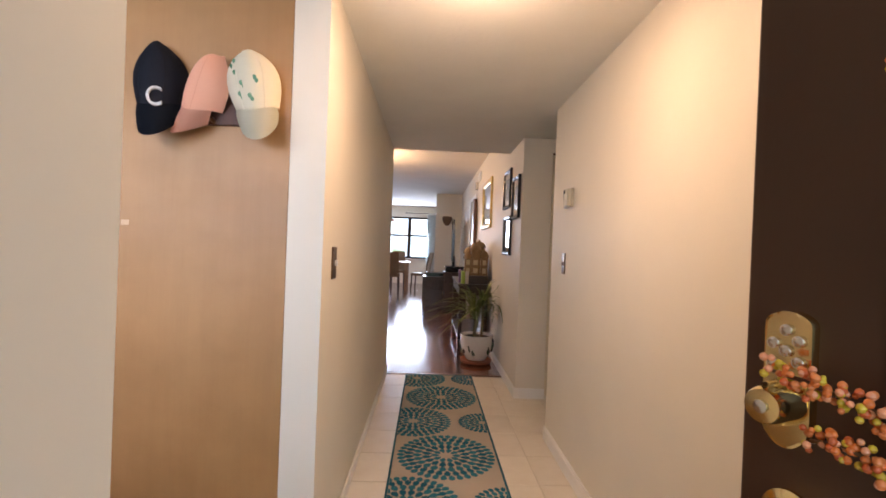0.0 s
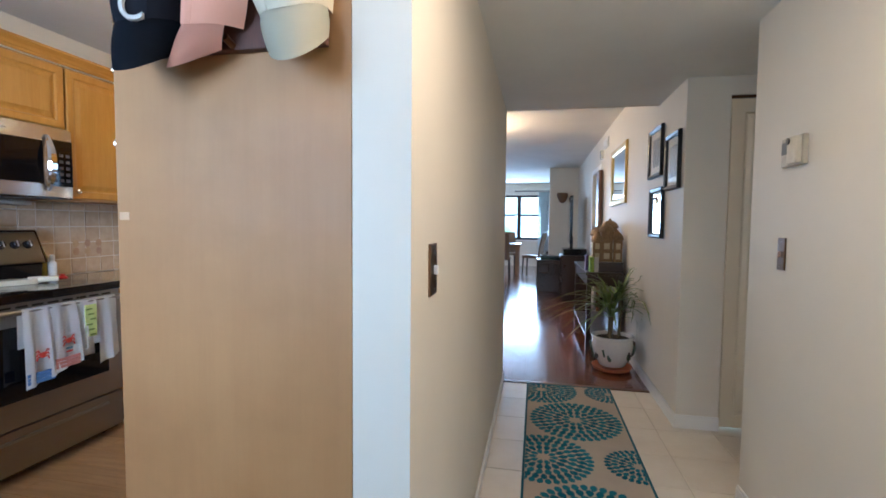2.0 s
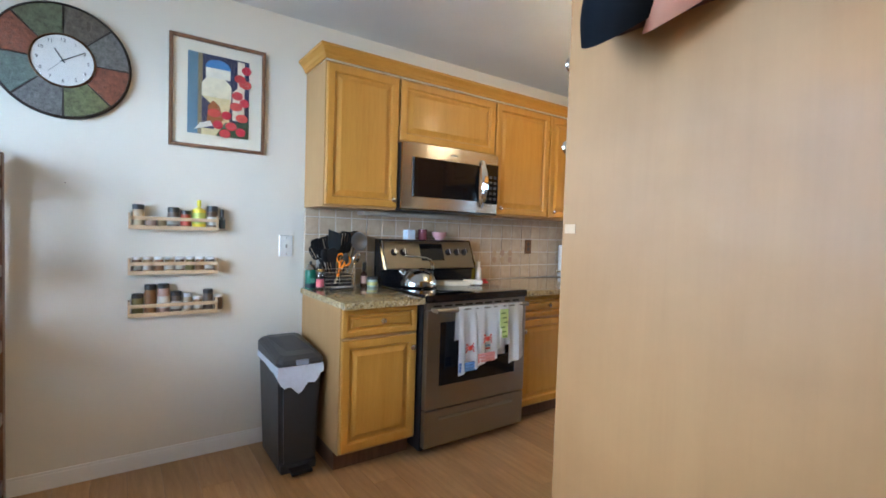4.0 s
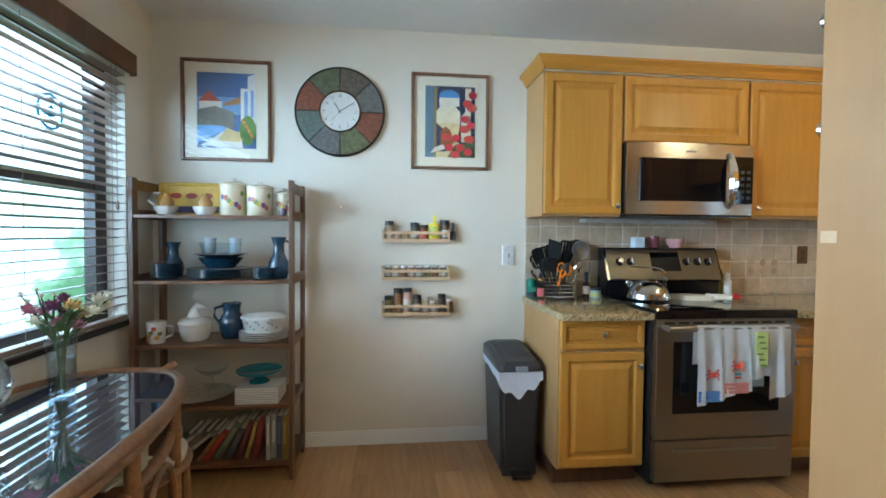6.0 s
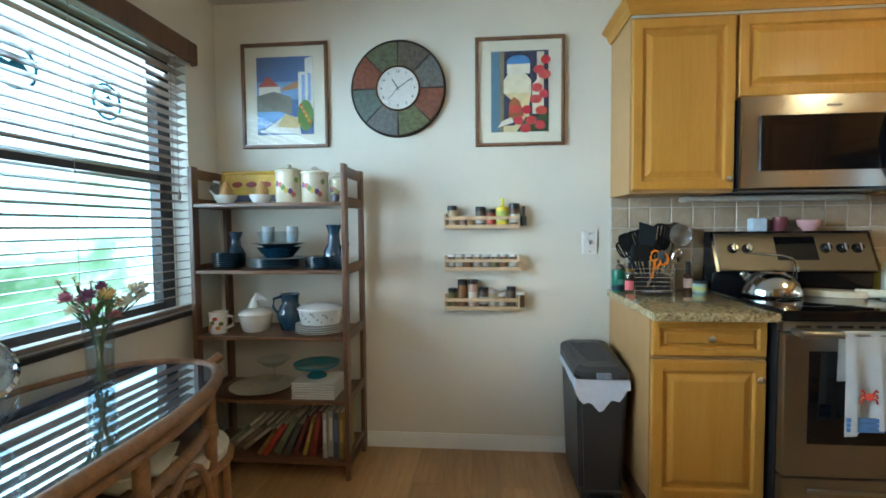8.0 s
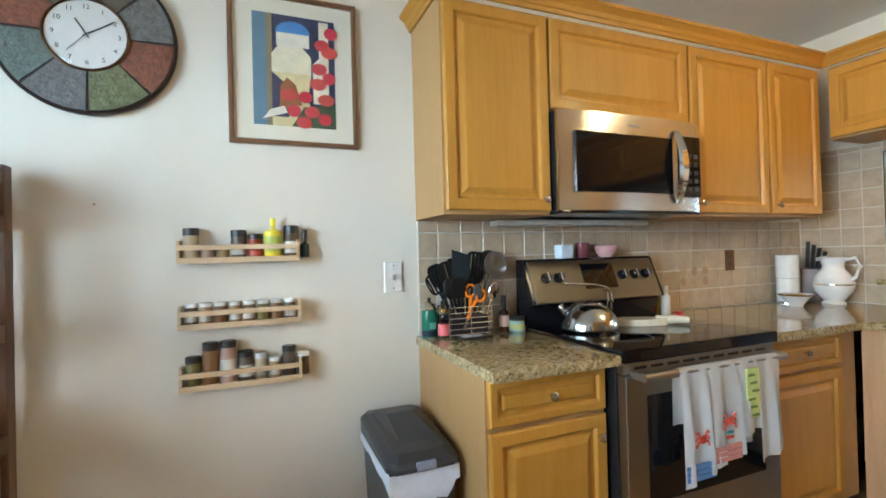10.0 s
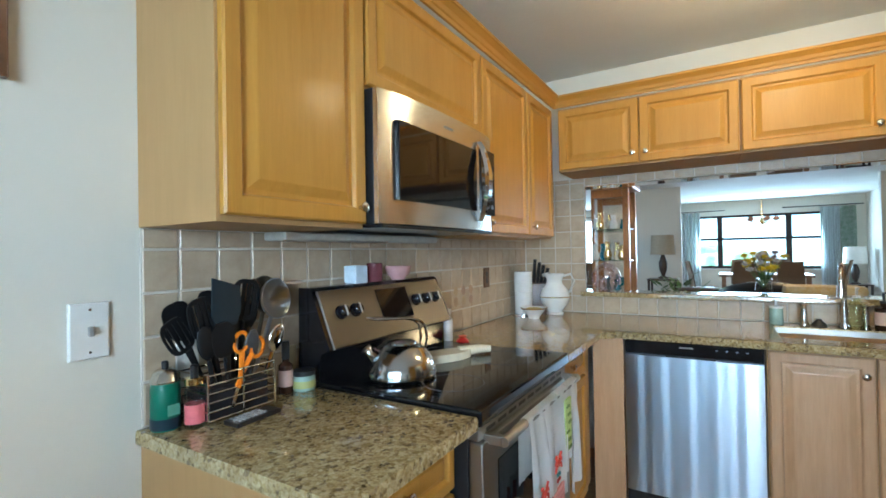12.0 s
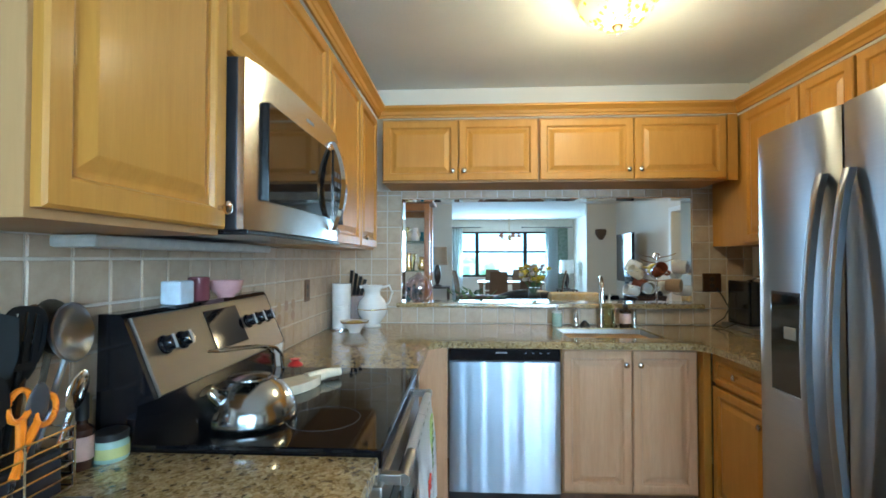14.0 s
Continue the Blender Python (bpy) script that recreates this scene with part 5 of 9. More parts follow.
solo("napkin_holder", box(-3.170, -3.11, 2.60, 2.665, 1.2125, 1.278, 0.006), tint(0.62, 0.72, 0.80, 0.3), "pale blue ceramic block on the range guard", "ornament")
cup("candle", -3.145, 2.745, 1.2125, [(0.028, 0), (0.031, 0.004), (0.031, 0.07), (0.027, 0.072), (0.026, 0.06), (0.002, 0.058)], tint(0.16, 0.045, 0.055, 0.25), "dark red glass candle on the range guard", "candle")
cup("bowl", -3.128, 2.875, 1.2125, [(0.026, 0), (0.028, 0.006), (0.048, 0.025), (0.054, 0.056), (0.051, 0.056), (0.043, 0.028), (0.002, 0.012)], tint(0.60, 0.33, 0.32, 0.25), "small pink ceramic bowl on the range guard", "bowl")
jar("oil_bottle", -3.13, 3.195, CT, 0.020, 0.17, tint(0.20, 0.17, 0.03, 0.1), tint(0.55, 0.48, 0.30), "slim olive oil bottle behind the range", "bottle", 0.03, neck=0.009)
jar("salt_mill", -3.10, 3.225, CT, 0.023, 0.12, PORCELAIN, PORCELAIN, "white salt mill on the worktop", "mill", 0.03, neck=0.013)
solo("pepper_grinder", lathe([(0.030, 0), (0.030, 0.006), (0.012, 0.02), (0.022, 0.028), (0.002, 0.03)], 18, pose(-3.02, 3.22, CT)), tint(0.55, 0.03, 0.03, 0.3), "red ceramic ornament on the worktop", "ornament", smooth=True)
# corner: paper towel, jug, bowl, knife block
ob = built("paper_towel", "white paper towel roll on a holder in the corner", "paper towel", (-3.10, 4.20, CT))
part("base", lathe([(0.075, CT + 0.0005), (0.075, CT + 0.008), (0.02, CT + 0.010)], 28, pose(-3.10, 4.20, 0)), CHROME, ob, smooth=True)
part("roll", lathe([(0.056, CT + 0.011), (0.057, CT + 0.013), (0.057, CT + 0.145), (0.055, CT + 0.147)], 28, pose(-3.10, 4.20, 0)), PORCELAIN, ob, smooth=True)
part("roll", lathe([(0.058, CT + 0.148), (0.059, CT + 0.150), (0.059, CT + 0.283), (0.018, CT + 0.285)], 28, pose(-3.10, 4.20, 0)), PORCELAIN, ob, smooth=True)
ob = built("jug", "white ceramic water jug with gold trim", "jug", (-2.93, 4.33, CT))
part("body", lathe([(0.055, CT + 0.0005), (0.058, CT + 0.008), (0.045, CT + 0.02), (0.088, CT + 0.075), (0.098, CT + 0.115), (0.082, CT + 0.165), (0.052, CT + 0.20), (0.050, CT + 0.225), (0.066, CT + 0.265), (0.061, CT + 0.262), (0.045, CT + 0.225), (0.002, CT + 0.20)], 30, pose(-2.93, 4.32, 0)), PORCELAIN, ob, smooth=True)
part("handle", tube([(-2.87, 4.32, CT + 0.25), (-2.82, 4.32, CT + 0.265), (-2.80, 4.32, CT + 0.215), (-2.825, 4.32, CT + 0.155), (-2.845, 4.32, CT + 0.14)], 0.009, 10), PORCELAIN, ob, smooth=True)
part("spout", prism([(-0.02, 0), (0.03, 0.026), (0.03, -0.026)], 0, 0.02, pose(-2.992, 4.32, CT + 0.247, 0, -15, 0)), PORCELAIN, ob)
part("gold_band", lathe([(0.1, CT + 0.112), (0.1, CT + 0.118)], 30, pose(-2.93, 4.32, 0), cap=False), BRASS, ob)
ob = cup("bowl", -2.985, 4.075, CT, [(0.034, 0.0005), (0.036, 0.012), (0.062, 0.045), (0.084, 0.066), (0.080, 0.067), (0.056, 0.047), (0.002, 0.017)], PORCELAIN, "white bowl with a gold and black rim on the worktop", "bowl")
part("rim", lathe([(0.0805, CT + 0.060), (0.086, CT + 0.068)], 24, pose(-2.985, 4.075, 0), cap=False), BRASS, ob)
part("contents", lathe([(0.045, CT + 0.05), (0.05, CT + 0.062), (0.03, CT + 0.068)], 12, pose(-2.985, 4.075, 0)), tint(0.45, 0.33, 0.06), ob)
ob = built("knife_block", "wooden knife block with black handles in the corner", "knife block", (-3.05, 4.36, CT))
part("block", box(-0.05, 0.05, -0.06, 0.06, 0.001, 0.20, 0.006, None, pose(-3.06, 4.37, CT, 0, 0, 20)), WALNUT, ob)
for i in range(4):
    part("knife_handle", tube([(-3.09 + 0.025 * i, 4.37, CT + 0.20), (-3.075 + 0.03 * i, 4.36, CT + 0.36 - 0.02 * i)], 0.011, 8), BLACK, ob, smooth=True)


# ---- sink area ----
ob = built("faucet", "satin nickel gooseneck kitchen faucet", "faucet", (-1.455, 4.405, CT))
fx, fy = -1.455, 4.405
part("base", lathe([(0.028, CT), (0.028, CT + 0.01), (0.018, CT + 0.03), (0.016, CT + 0.10), (0.013, CT + 0.11)], 20, pose(fx, fy, 0)), NICKEL, ob, smooth=True)
part("spout", tube([(fx, fy, CT + 0.10), (fx, fy, CT + 0.235)] + [(fx - 0.018 * (1 - math.cos(a)), fy - 0.075 * (1 - math.cos(a)), CT + 0.235 + 0.085 * math.sin(a)) for a in [math.pi * i / 12 for i in range(1, 12)]] + [(fx - 0.036, fy - 0.15, CT + 0.215)], 0.0125, 12), NICKEL, ob, smooth=True)
part("spray_head", tube([(fx - 0.036, fy - 0.15, CT + 0.222), (fx - 0.037, fy - 0.154, CT + 0.165)], 0.018, 12), NICKEL, ob, smooth=True)
for nm, xx, lab in (("side_sprayer", -1.618, "satin nickel side sprayer"), ("soap_pump", -1.375, "satin nickel soap pump"), ("tap_handle", -1.245, "satin nickel tap lever")):
    solo(nm, lathe([(0.022, CT), (0.022, CT + 0.008), (0.014, CT + 0.02), (0.016, CT + 0.06), (0.012, CT + 0.095), (0.016, CT + 0.11), (0.004, CT + 0.118)], 16, pose(xx, 4.405, 0)), NICKEL, lab + " beside the faucet", "faucet part", smooth=True)
ob = jar("soap_dispenser", -1.738, 4.40, CT, 0.032, 0.085, tint(0.30, 0.42, 0.36, 0.15), tint(0.6, 0.62, 0.6), "pale green hand soap bottle with a pump", "soap bottle", 0.012)
part("pump", tube([(-1.738, 4.40, CT + 0.097), (-1.738, 4.40, CT + 0.13), (-1.738, 4.37, CT + 0.13)], 0.006, 8), PORCELAIN, ob)
ob = jar("dish_soap", -1.415, 4.36, CT, 0.033, 0.155, glass("pale_soap_bottle", (0.88, 0.90, 0.72), 0.05, 0.3), tint(0.6, 0.6, 0.58), "clear dish soap bottle with a pump", "soap bottle", 0.012, neck=0.014)
part("pump", tube([(-1.415, 4.36, CT + 0.167), (-1.415, 4.36, CT + 0.205), (-1.415, 4.325, CT + 0.205)], 0.006, 8), tint(0.55, 0.52, 0.45), ob)
ob = jar("hand_lotion", -1.312, 4.37, CT, 0.035, 0.13, tint(0.03, 0.016, 0.010, 0.15), BLACK, "dark brown pump bottle with a pink label", "soap bottle", 0.014, tint(0.60, 0.44, 0.38), neck=0.015)
part("pump", tube([(-1.312, 4.37, CT + 0.144), (-1.312, 4.37, CT + 0.185), (-1.312, 4.335, CT + 0.185)], 0.006, 8), BLACK, ob)
solo("sink_stopper", lathe([(0.035, CT), (0.03, CT + 0.012), (0.012, CT + 0.03), (0.014, CT + 0.035)], 16, pose(-1.555, 4.42, 0)), BLACK, "black rubber sink stopper", "stopper", smooth=True)

# glass float on the sill
ob = built("glass_globe", "clear pinkish blown glass globe on the sill", "vase", (-2.66, 4.56, PZ0))
part("globe", lathe([(0.03, PZ0 + 0.0005)] + [(0.095 * math.cos(t), PZ0 + 0.091 + 0.095 * math.sin(t)) for t in [radians(-70 + 10 * i) for i in range(15)]] + [(0.022, PZ0 + 0.186), (0.020, PZ0 + 0.198), (0.004, PZ0 + 0.199)], 36, pose(-2.655, 4.575, 0)),
     glass("pink_blown_glass", (0.90, 0.80, 0.86), 0.0, 0.9), ob, smooth=True)


def mug_tree():
    cx, cy = -1.05, 4.53
    ob = built("mug_tree", "chrome mug tree with rotating arms on the sill", "mug rack", (cx, cy, PZ0))
    part("base", lathe([(0.07, PZ0 + 0.0005), (0.07, PZ0 + 0.008), (0.012, PZ0 + 0.016)], 26, pose(cx, cy, 0)), CHROME, ob, smooth=True)
    part("pole", tube([(cx, cy, PZ0 + 0.01), (cx, cy, PZ0 + 0.31)], 0.007, 10), CHROME, ob, smooth=True)
    part("finial", tube(arc(cx, cy, PZ0 + 0.31, 0.022, 0, 345, 23, "xz"), 0.004, 6, closed=True), CHROME, ob, smooth=True)
    cols = [PORCELAIN, CREAM_GLAZE, tint(0.24, 0.06, 0.025, 0.2), PORCELAIN, tint(0.44, 0.41, 0.36, 0.25), tint(0.38, 0.24, 0.13, 0.3), PORCELAIN, tint(0.66, 0.50, 0.08, 0.25)]
    labs = ["white", "cream", "rust red", "white", "stoneware", "tan", "white", "yellow"]
    for i in range(12):
        a = radians(i * 60 + (25 if i > 5 else 0))
        lv = PZ0 + (0.265 if i > 5 else 0.145) + 0.018 * (i % 3)
        dx, dy = math.cos(a) * 0.135, math.sin(a) * 0.07
        part("arm", tube([(cx, cy, lv), (cx + dx * 0.6, cy + dy * 0.6, lv + 0.012), (cx + dx, cy + dy, lv + 0.03)], 0.004, 6), CHROME, ob)
        mg = thing("mug", labs[i % 8] + " ceramic mug hanging on the mug tree", "mug", pose(cx + dx * 1.22, cy + dy * 1.1, lv - 0.06, random.uniform(50, 100), random.uniform(-25, 25), i * 60 + 110), "mugs on the mug tree")
        r = 0.036 + 0.004 * (i % 3)
        part("body", lathe([(r * 0.85, -0.045), (r * 0.95, -0.04), (r, 0.0), (r, 0.045), (r - 0.004, 0.045), (r - 0.005, -0.03), (0.002, -0.036)], 22), cols[i % 8], mg, smooth=True)
        part("handle", tube([(r - 0.003, 0, 0.028), (r + 0.022, 0, 0.025), (r + 0.028, 0, 0.0), (r + 0.020, 0, -0.022), (r - 0.004, 0, -0.028)], 0.006, 8), cols[i % 8], mg, smooth=True)


mug_tree()
# coffee machine, outlet and cord in the corner
ob = built("coffee_machine", "black and steel capsule coffee machine", "coffee machine", (-0.575, 4.27, CT))
part("tray", box(-0.68, -0.47, 4.10, 4.44, CT + 0.0005, CT + 0.03, 0.006), STEEL, ob)
part("body", box(-0.645, -0.575, 4.20, 4.43, CT + 0.03, CT + 0.30, 0.012), BLACK_GLOSS, ob)
part("tank", box(-0.570, -0.475, 4.14, 4.43, CT + 0.03, CT + 0.29, 0.012), STEEL, ob)
part("lever", tube([(-0.60, 4.30, CT + 0.295), (-0.60, 4.20, CT + 0.325), (-0.53, 4.19, CT + 0.32)], 0.010, 10), CHROME, ob, smooth=True)
part("power_cord", tube([(-0.69, NY - 0.016, 1.15), (-0.66, NY - 0.04, 1.09), (-0.63, NY - 0.05, 1.02), (-0.66, NY - 0.05, 0.96), (-0.72, NY - 0.06, CT + 0.02), (-0.76, NY - 0.10, CT + 0.006), (-0.72, NY - 0.16, CT + 0.006), (-0.665, NY - 0.19, CT + 0.035)], 0.004, 7), BLACK, ob, "black power cord", True)


def outlet(name, side, a, b, z, plate, label, w=0.074, h=0.118, toggles=1, inset=None):
    ob = built(name, label, "switch" if toggles else "outlet", (b, a, z) if side in "ew" else (a, b, z))
    m = facing(side, a - w / 2, b, z - h / 2)
    part("plate", rings_panel(w, h, [(0, 0.0003 if plate is not PORCELAIN else -0.0037), (0, 0.004), (0.003, 0.006)], m), plate, ob)
    if toggles:
        for i in range(toggles):
            part("toggle", box(w / 2 - 0.005, w / 2 + 0.005, h / 2 - 0.012, h / 2 + 0.010, 0.006, 0.017, 0.002, None, m), inset or WHITE, ob)
    else:
        for s in (-1, 1):
            part("socket", lathe([(0.016, 0.006), (0.016, 0.0075), (0.014, 0.008)], 14, m @ pose(w / 2, h / 2 + s * 0.02, 0)), inset or tint(0.05, 0.03, 0.02), ob)
    for s in (-1, 1):
        part("screw", lathe([(0.003, 0.006), (0.003, 0.0072)], 8, m @ pose(w / 2, h / 2 + s * h * 0.38 * (1 if toggles else 0.0), 0)), NICKEL, ob)
    return ob


outlet("light_switch", "e", 1.813, WX + 0.004, 1.158, PORCELAIN, "white wall plate with a small cable jack", 0.078, 0.125, 1, tint(0.35, 0.33, 0.30))
outlet("power_outlet", "e", 3.83, WX + 0.010, 1.168, BRONZE, "bronze power outlet on the tiles", toggles=0)
outlet("power_outlet", "s", -0.715, NY - 0.004, 1.185, BRONZE, "bronze power outlet on the tiles by the coffee machine", 0.12, 0.12, toggles=0)

# ceiling light
ob = built("ceiling_light", "flush ceiling light with an amber mosaic glass bowl", "ceiling light", (-1.66, 3.4, KC))
part("canopy", lathe([(0.06, KC - 0.03), (0.085, KC - 0.012), (0.09, KC - 0.0005)], 28, pose(-1.66, 3.4, 0)), BRONZE, ob, smooth=True)
sh = part("bowl", lathe([(0.012, KC - 0.145), (0.08, KC - 0.132), (0.135, KC - 0.095), (0.165, KC - 0.045)], 36, pose(-1.66, 3.4, 0), cap=False), glow("amber_mosaic_glass", (1.0, 0.74, 0.32), 1.9), ob, "glowing amber mosaic bowl", True)
sh.visible_shadow = False
random.seed(4)
chips = bmesh.new()
for k in range(120):
    a, t = random.uniform(0, 2 * math.pi), random.uniform(0.15, 1)
    r = 0.03 + 0.137 * t
    zz = KC - 0.147 + 0.10 * t * t
    box(-0.007, 0.007, -0.006, 0.006, -0.002, 0.0, 0, chips, Matrix.Translation((-1.66 + r * math.cos(a), 3.4 + r * math.sin(a), zz)) @ pose(0, 0, 0, 0, 0, math.degrees(a)) @ pose(0, 0, 0, 0, -40 * t, 0))
tagged(part("glass_chip", chips, glow("yellow_glass_chip", (0.80, 0.40, 0.02), 0.8), ob, "yellow mosaic chips"), kind="stuff")
part("finial", lathe([(0.002, KC - 0.185), (0.010, KC - 0.180), (0.006, KC - 0.170), (0.022, KC - 0.155), (0.026, KC - 0.147), (0.004, KC - 0.143)], 18, pose(-1.66, 3.4, 0)), BRONZE, ob, "bronze finial", True)

# ---- west wall of the nook: pictures, clock, spice racks ----
def framed(name, y0, y1, z0, z1, label, art):
    ob = built(name, label, "picture", (WX, (y0 + y1) / 2, z0), "framed prints by the clock")
    w, h = y1 - y0, z1 - z0
    m = facing("e", y0, WX + 0.002, z0)
    bm = bmesh.new()
    loops = []
    for inset, z in ((0, 0), (0, 0.018), (0.004, 0.022), (0.014, 0.022), (0.018, 0.016), (0.018, 0.004)):
        loops.append([bm.verts.new(m @ Vector(c)) for c in ((inset, inset, z), (w - inset, inset, z), (w - inset, h - inset, z), (inset, h - inset, z))])
    for a, b in zip(loops, loops[1:]):
        for i in range(4):
            bm.faces.new((a[i], a[(i + 1) % 4], b[(i + 1) % 4], b[i]))
    part("frame", bm, PICTURE_WOOD, ob, "walnut frame")
    part("mat_board", box(0.017, w - 0.017, 0.017, h - 0.017, 0.003, 0.0055, 0, None, m), PAPER, ob, "cream mat board")
    pm = m @ pose(0.085, 0.075, 0)
    art(ob, pm, w - 0.17, h - 0.15)
    g = part("glazing", box(0.018, w - 0.018, 0.018, h - 0.018, 0.0125, 0.0135, 0, None, m), CLEAR, ob, "clear glazing")
    g.visible_shadow = False


def shapes(ob, m, W, H, items, z=0.006):
    for i, (col, pts) in enumerate(items):
        part("painted_shape", prism([(x * W, y * H) for x, y in pts], z + 0.0003 * i, z + 0.0003 * (i + 1), m), tint(*col, 0.6), ob)


def ring(cx, cy, rx, ry=None, n=14, a0=0, a1=360):
    ry = ry or rx
    return [(cx + rx * math.cos(radians(a0 + (a1 - a0) * i / n)), cy + ry * math.sin(radians(a0 + (a1 - a0) * i / n))) for i in range(n if a1 - a0 == 360 else n + 1)]


def terrace(ob, m, W, H):
    shapes(ob, m, W, H, [
        ((0.10, 0.17, 0.36), [(0, 0), (1, 0), (1, 1), (0, 1)]),
        ((0.20, 0.36, 0.60), [(0, 0.45), (1, 0.45), (1, 0.68), (0, 0.68)]),
        ((0.45, 0.24, 0.10), [(0.45, 0.56), (0.80, 0.60), (0.80, 0.70), (0.62, 0.66), (0.45, 0.60)]),
        ((0.40, 0.08, 0.05), [(0.02, 0.62), (0.40, 0.62), (0.20, 0.76)]),
        ((0.70, 0.66, 0.55), [(0.04, 0.50), (0.42, 0.50), (0.42, 0.62), (0.04, 0.62)]),
        ((0.22, 0.21, 0.17), [(0, 0.28), (0.62, 0.26), (0.62, 0.48), (0.30, 0.56), (0, 0.50)]),
        ((0.25, 0.45, 0.75), [(0, 0.06), (0.55, 0.26), (0.40, 0.30), (0, 0.30)]),
        ((0.74, 0.70, 0.62), [(0.05, 0.03), (0.78, 0.0), (0.72, 0.22), (0.48, 0.24)]),
        ((0.66, 0.52, 0.25), [(0.35, 0.10), (0.72, 0.08), (0.76, 0.20), (0.50, 0.27)]),
        ((0.78, 0.76, 0.72), [(0.74, 0.36), (1, 0.32), (1, 1), (0.86, 0.96), (0.86, 0.80), (0.74, 0.80)]),
        ((0.30, 0.45, 0.70), [(0.80, 0.42), (0.86, 0.42), (0.86, 0.76), (0.80, 0.76)]),
        ((0.28, 0.42, 0.68), [(0.91, 0.42), (0.96, 0.42), (0.96, 0.78), (0.91, 0.78)]),
        ((0.14, 0.26, 0.06), ring(0.86, 0.24, 0.14, 0.20)),
    ] + [((0.60, 0.12, 0.05) if k % 2 else (0.60, 0.42, 0.06), ring(0.76 + 0.20 * ((k * 37) % 10) / 10, 0.12 + 0.28 * ((k * 53) % 10) / 10, 0.024, 0.02, 8)) for k in range(10)])


def chapel(ob, m, W, H):
    shapes(ob, m, W, H, [
        ((0.030, 0.035, 0.085), [(0, 0), (1, 0), (1, 1), (0, 1)]),
        ((0.12, 0.22, 0.30), [(0, 0), (0.20, 0), (0.20, 1), (0, 1)]),
        ((0.26, 0.20, 0.11), [(0.16, 0), (0.23, 0), (0.23, 1), (0.16, 1)]),
        ((0.70, 0.60, 0.32), [(0.22, 0.48), (0.70, 0.48), (0.66, 0.30), (0.70, 0.0), (0.22, 0.0)]),
        ((0.76, 0.70, 0.52), [(0.22, 0.48), (0.70, 0.48), (0.70, 0.64), (0.60, 0.72), (0.30, 0.72), (0.22, 0.64)]),
        ((0.76, 0.72, 0.60), [(0.28, 0.72), (0.68, 0.72), (0.68, 0.84), (0.28, 0.84)]),
        ((0.07, 0.24, 0.55), ring(0.48, 0.84, 0.21, 0.11, 14, 0, 180)),
        ((0.05, 0.05, 0.10), [(0.22, 0.08), (0.42, 0.08), (0.42, 0.36), (0.22, 0.48)]),
        ((0.34, 0.12, 0.04), [(0.30, 0.12), (0.58, 0.20), (0.50, 0.38), (0.40, 0.44), (0.32, 0.36)]),
        ((0.76, 0.70, 0.55), [(0.72, 0.22), (0.92, 0.22), (0.92, 0.98), (0.80, 0.98), (0.80, 0.64), (0.72, 0.58)]),
        ((0.74, 0.70, 0.60), [(0.10, 0.05), (0.40, 0.12), (0.36, 0.18), (0.2, 0.14)]),
        ((0.06, 0.10, 0.05), [(0.45, 0), (1, 0), (1, 0.22), (0.6, 0.18)]),
    ] + [((0.55, 0.035 + 0.02 * (k % 3), 0.06), ring(px, py, 0.085 + 0.012 * (k % 3), 0.055, 11)) for k, (px, py) in enumerate(((0.48, 0.14), (0.70, 0.14), (0.88, 0.26), (0.86, 0.08), (0.60, 0.04), (0.78, 0.40), (0.92, 0.46), (0.80, 0.54), (0.93, 0.70), (0.95, 0.88), (0.84, 0.76), (0.42, 0.28), (0.62, 0.27)))])


framed("framed_print", -0.108, 0.388, 1.698, 2.278, "framed print of a white Mediterranean terrace", terrace)
framed("framed_print", 1.203, 1.677, 1.680, 2.258, "framed print of a blue domed chapel with red flowers", chapel)


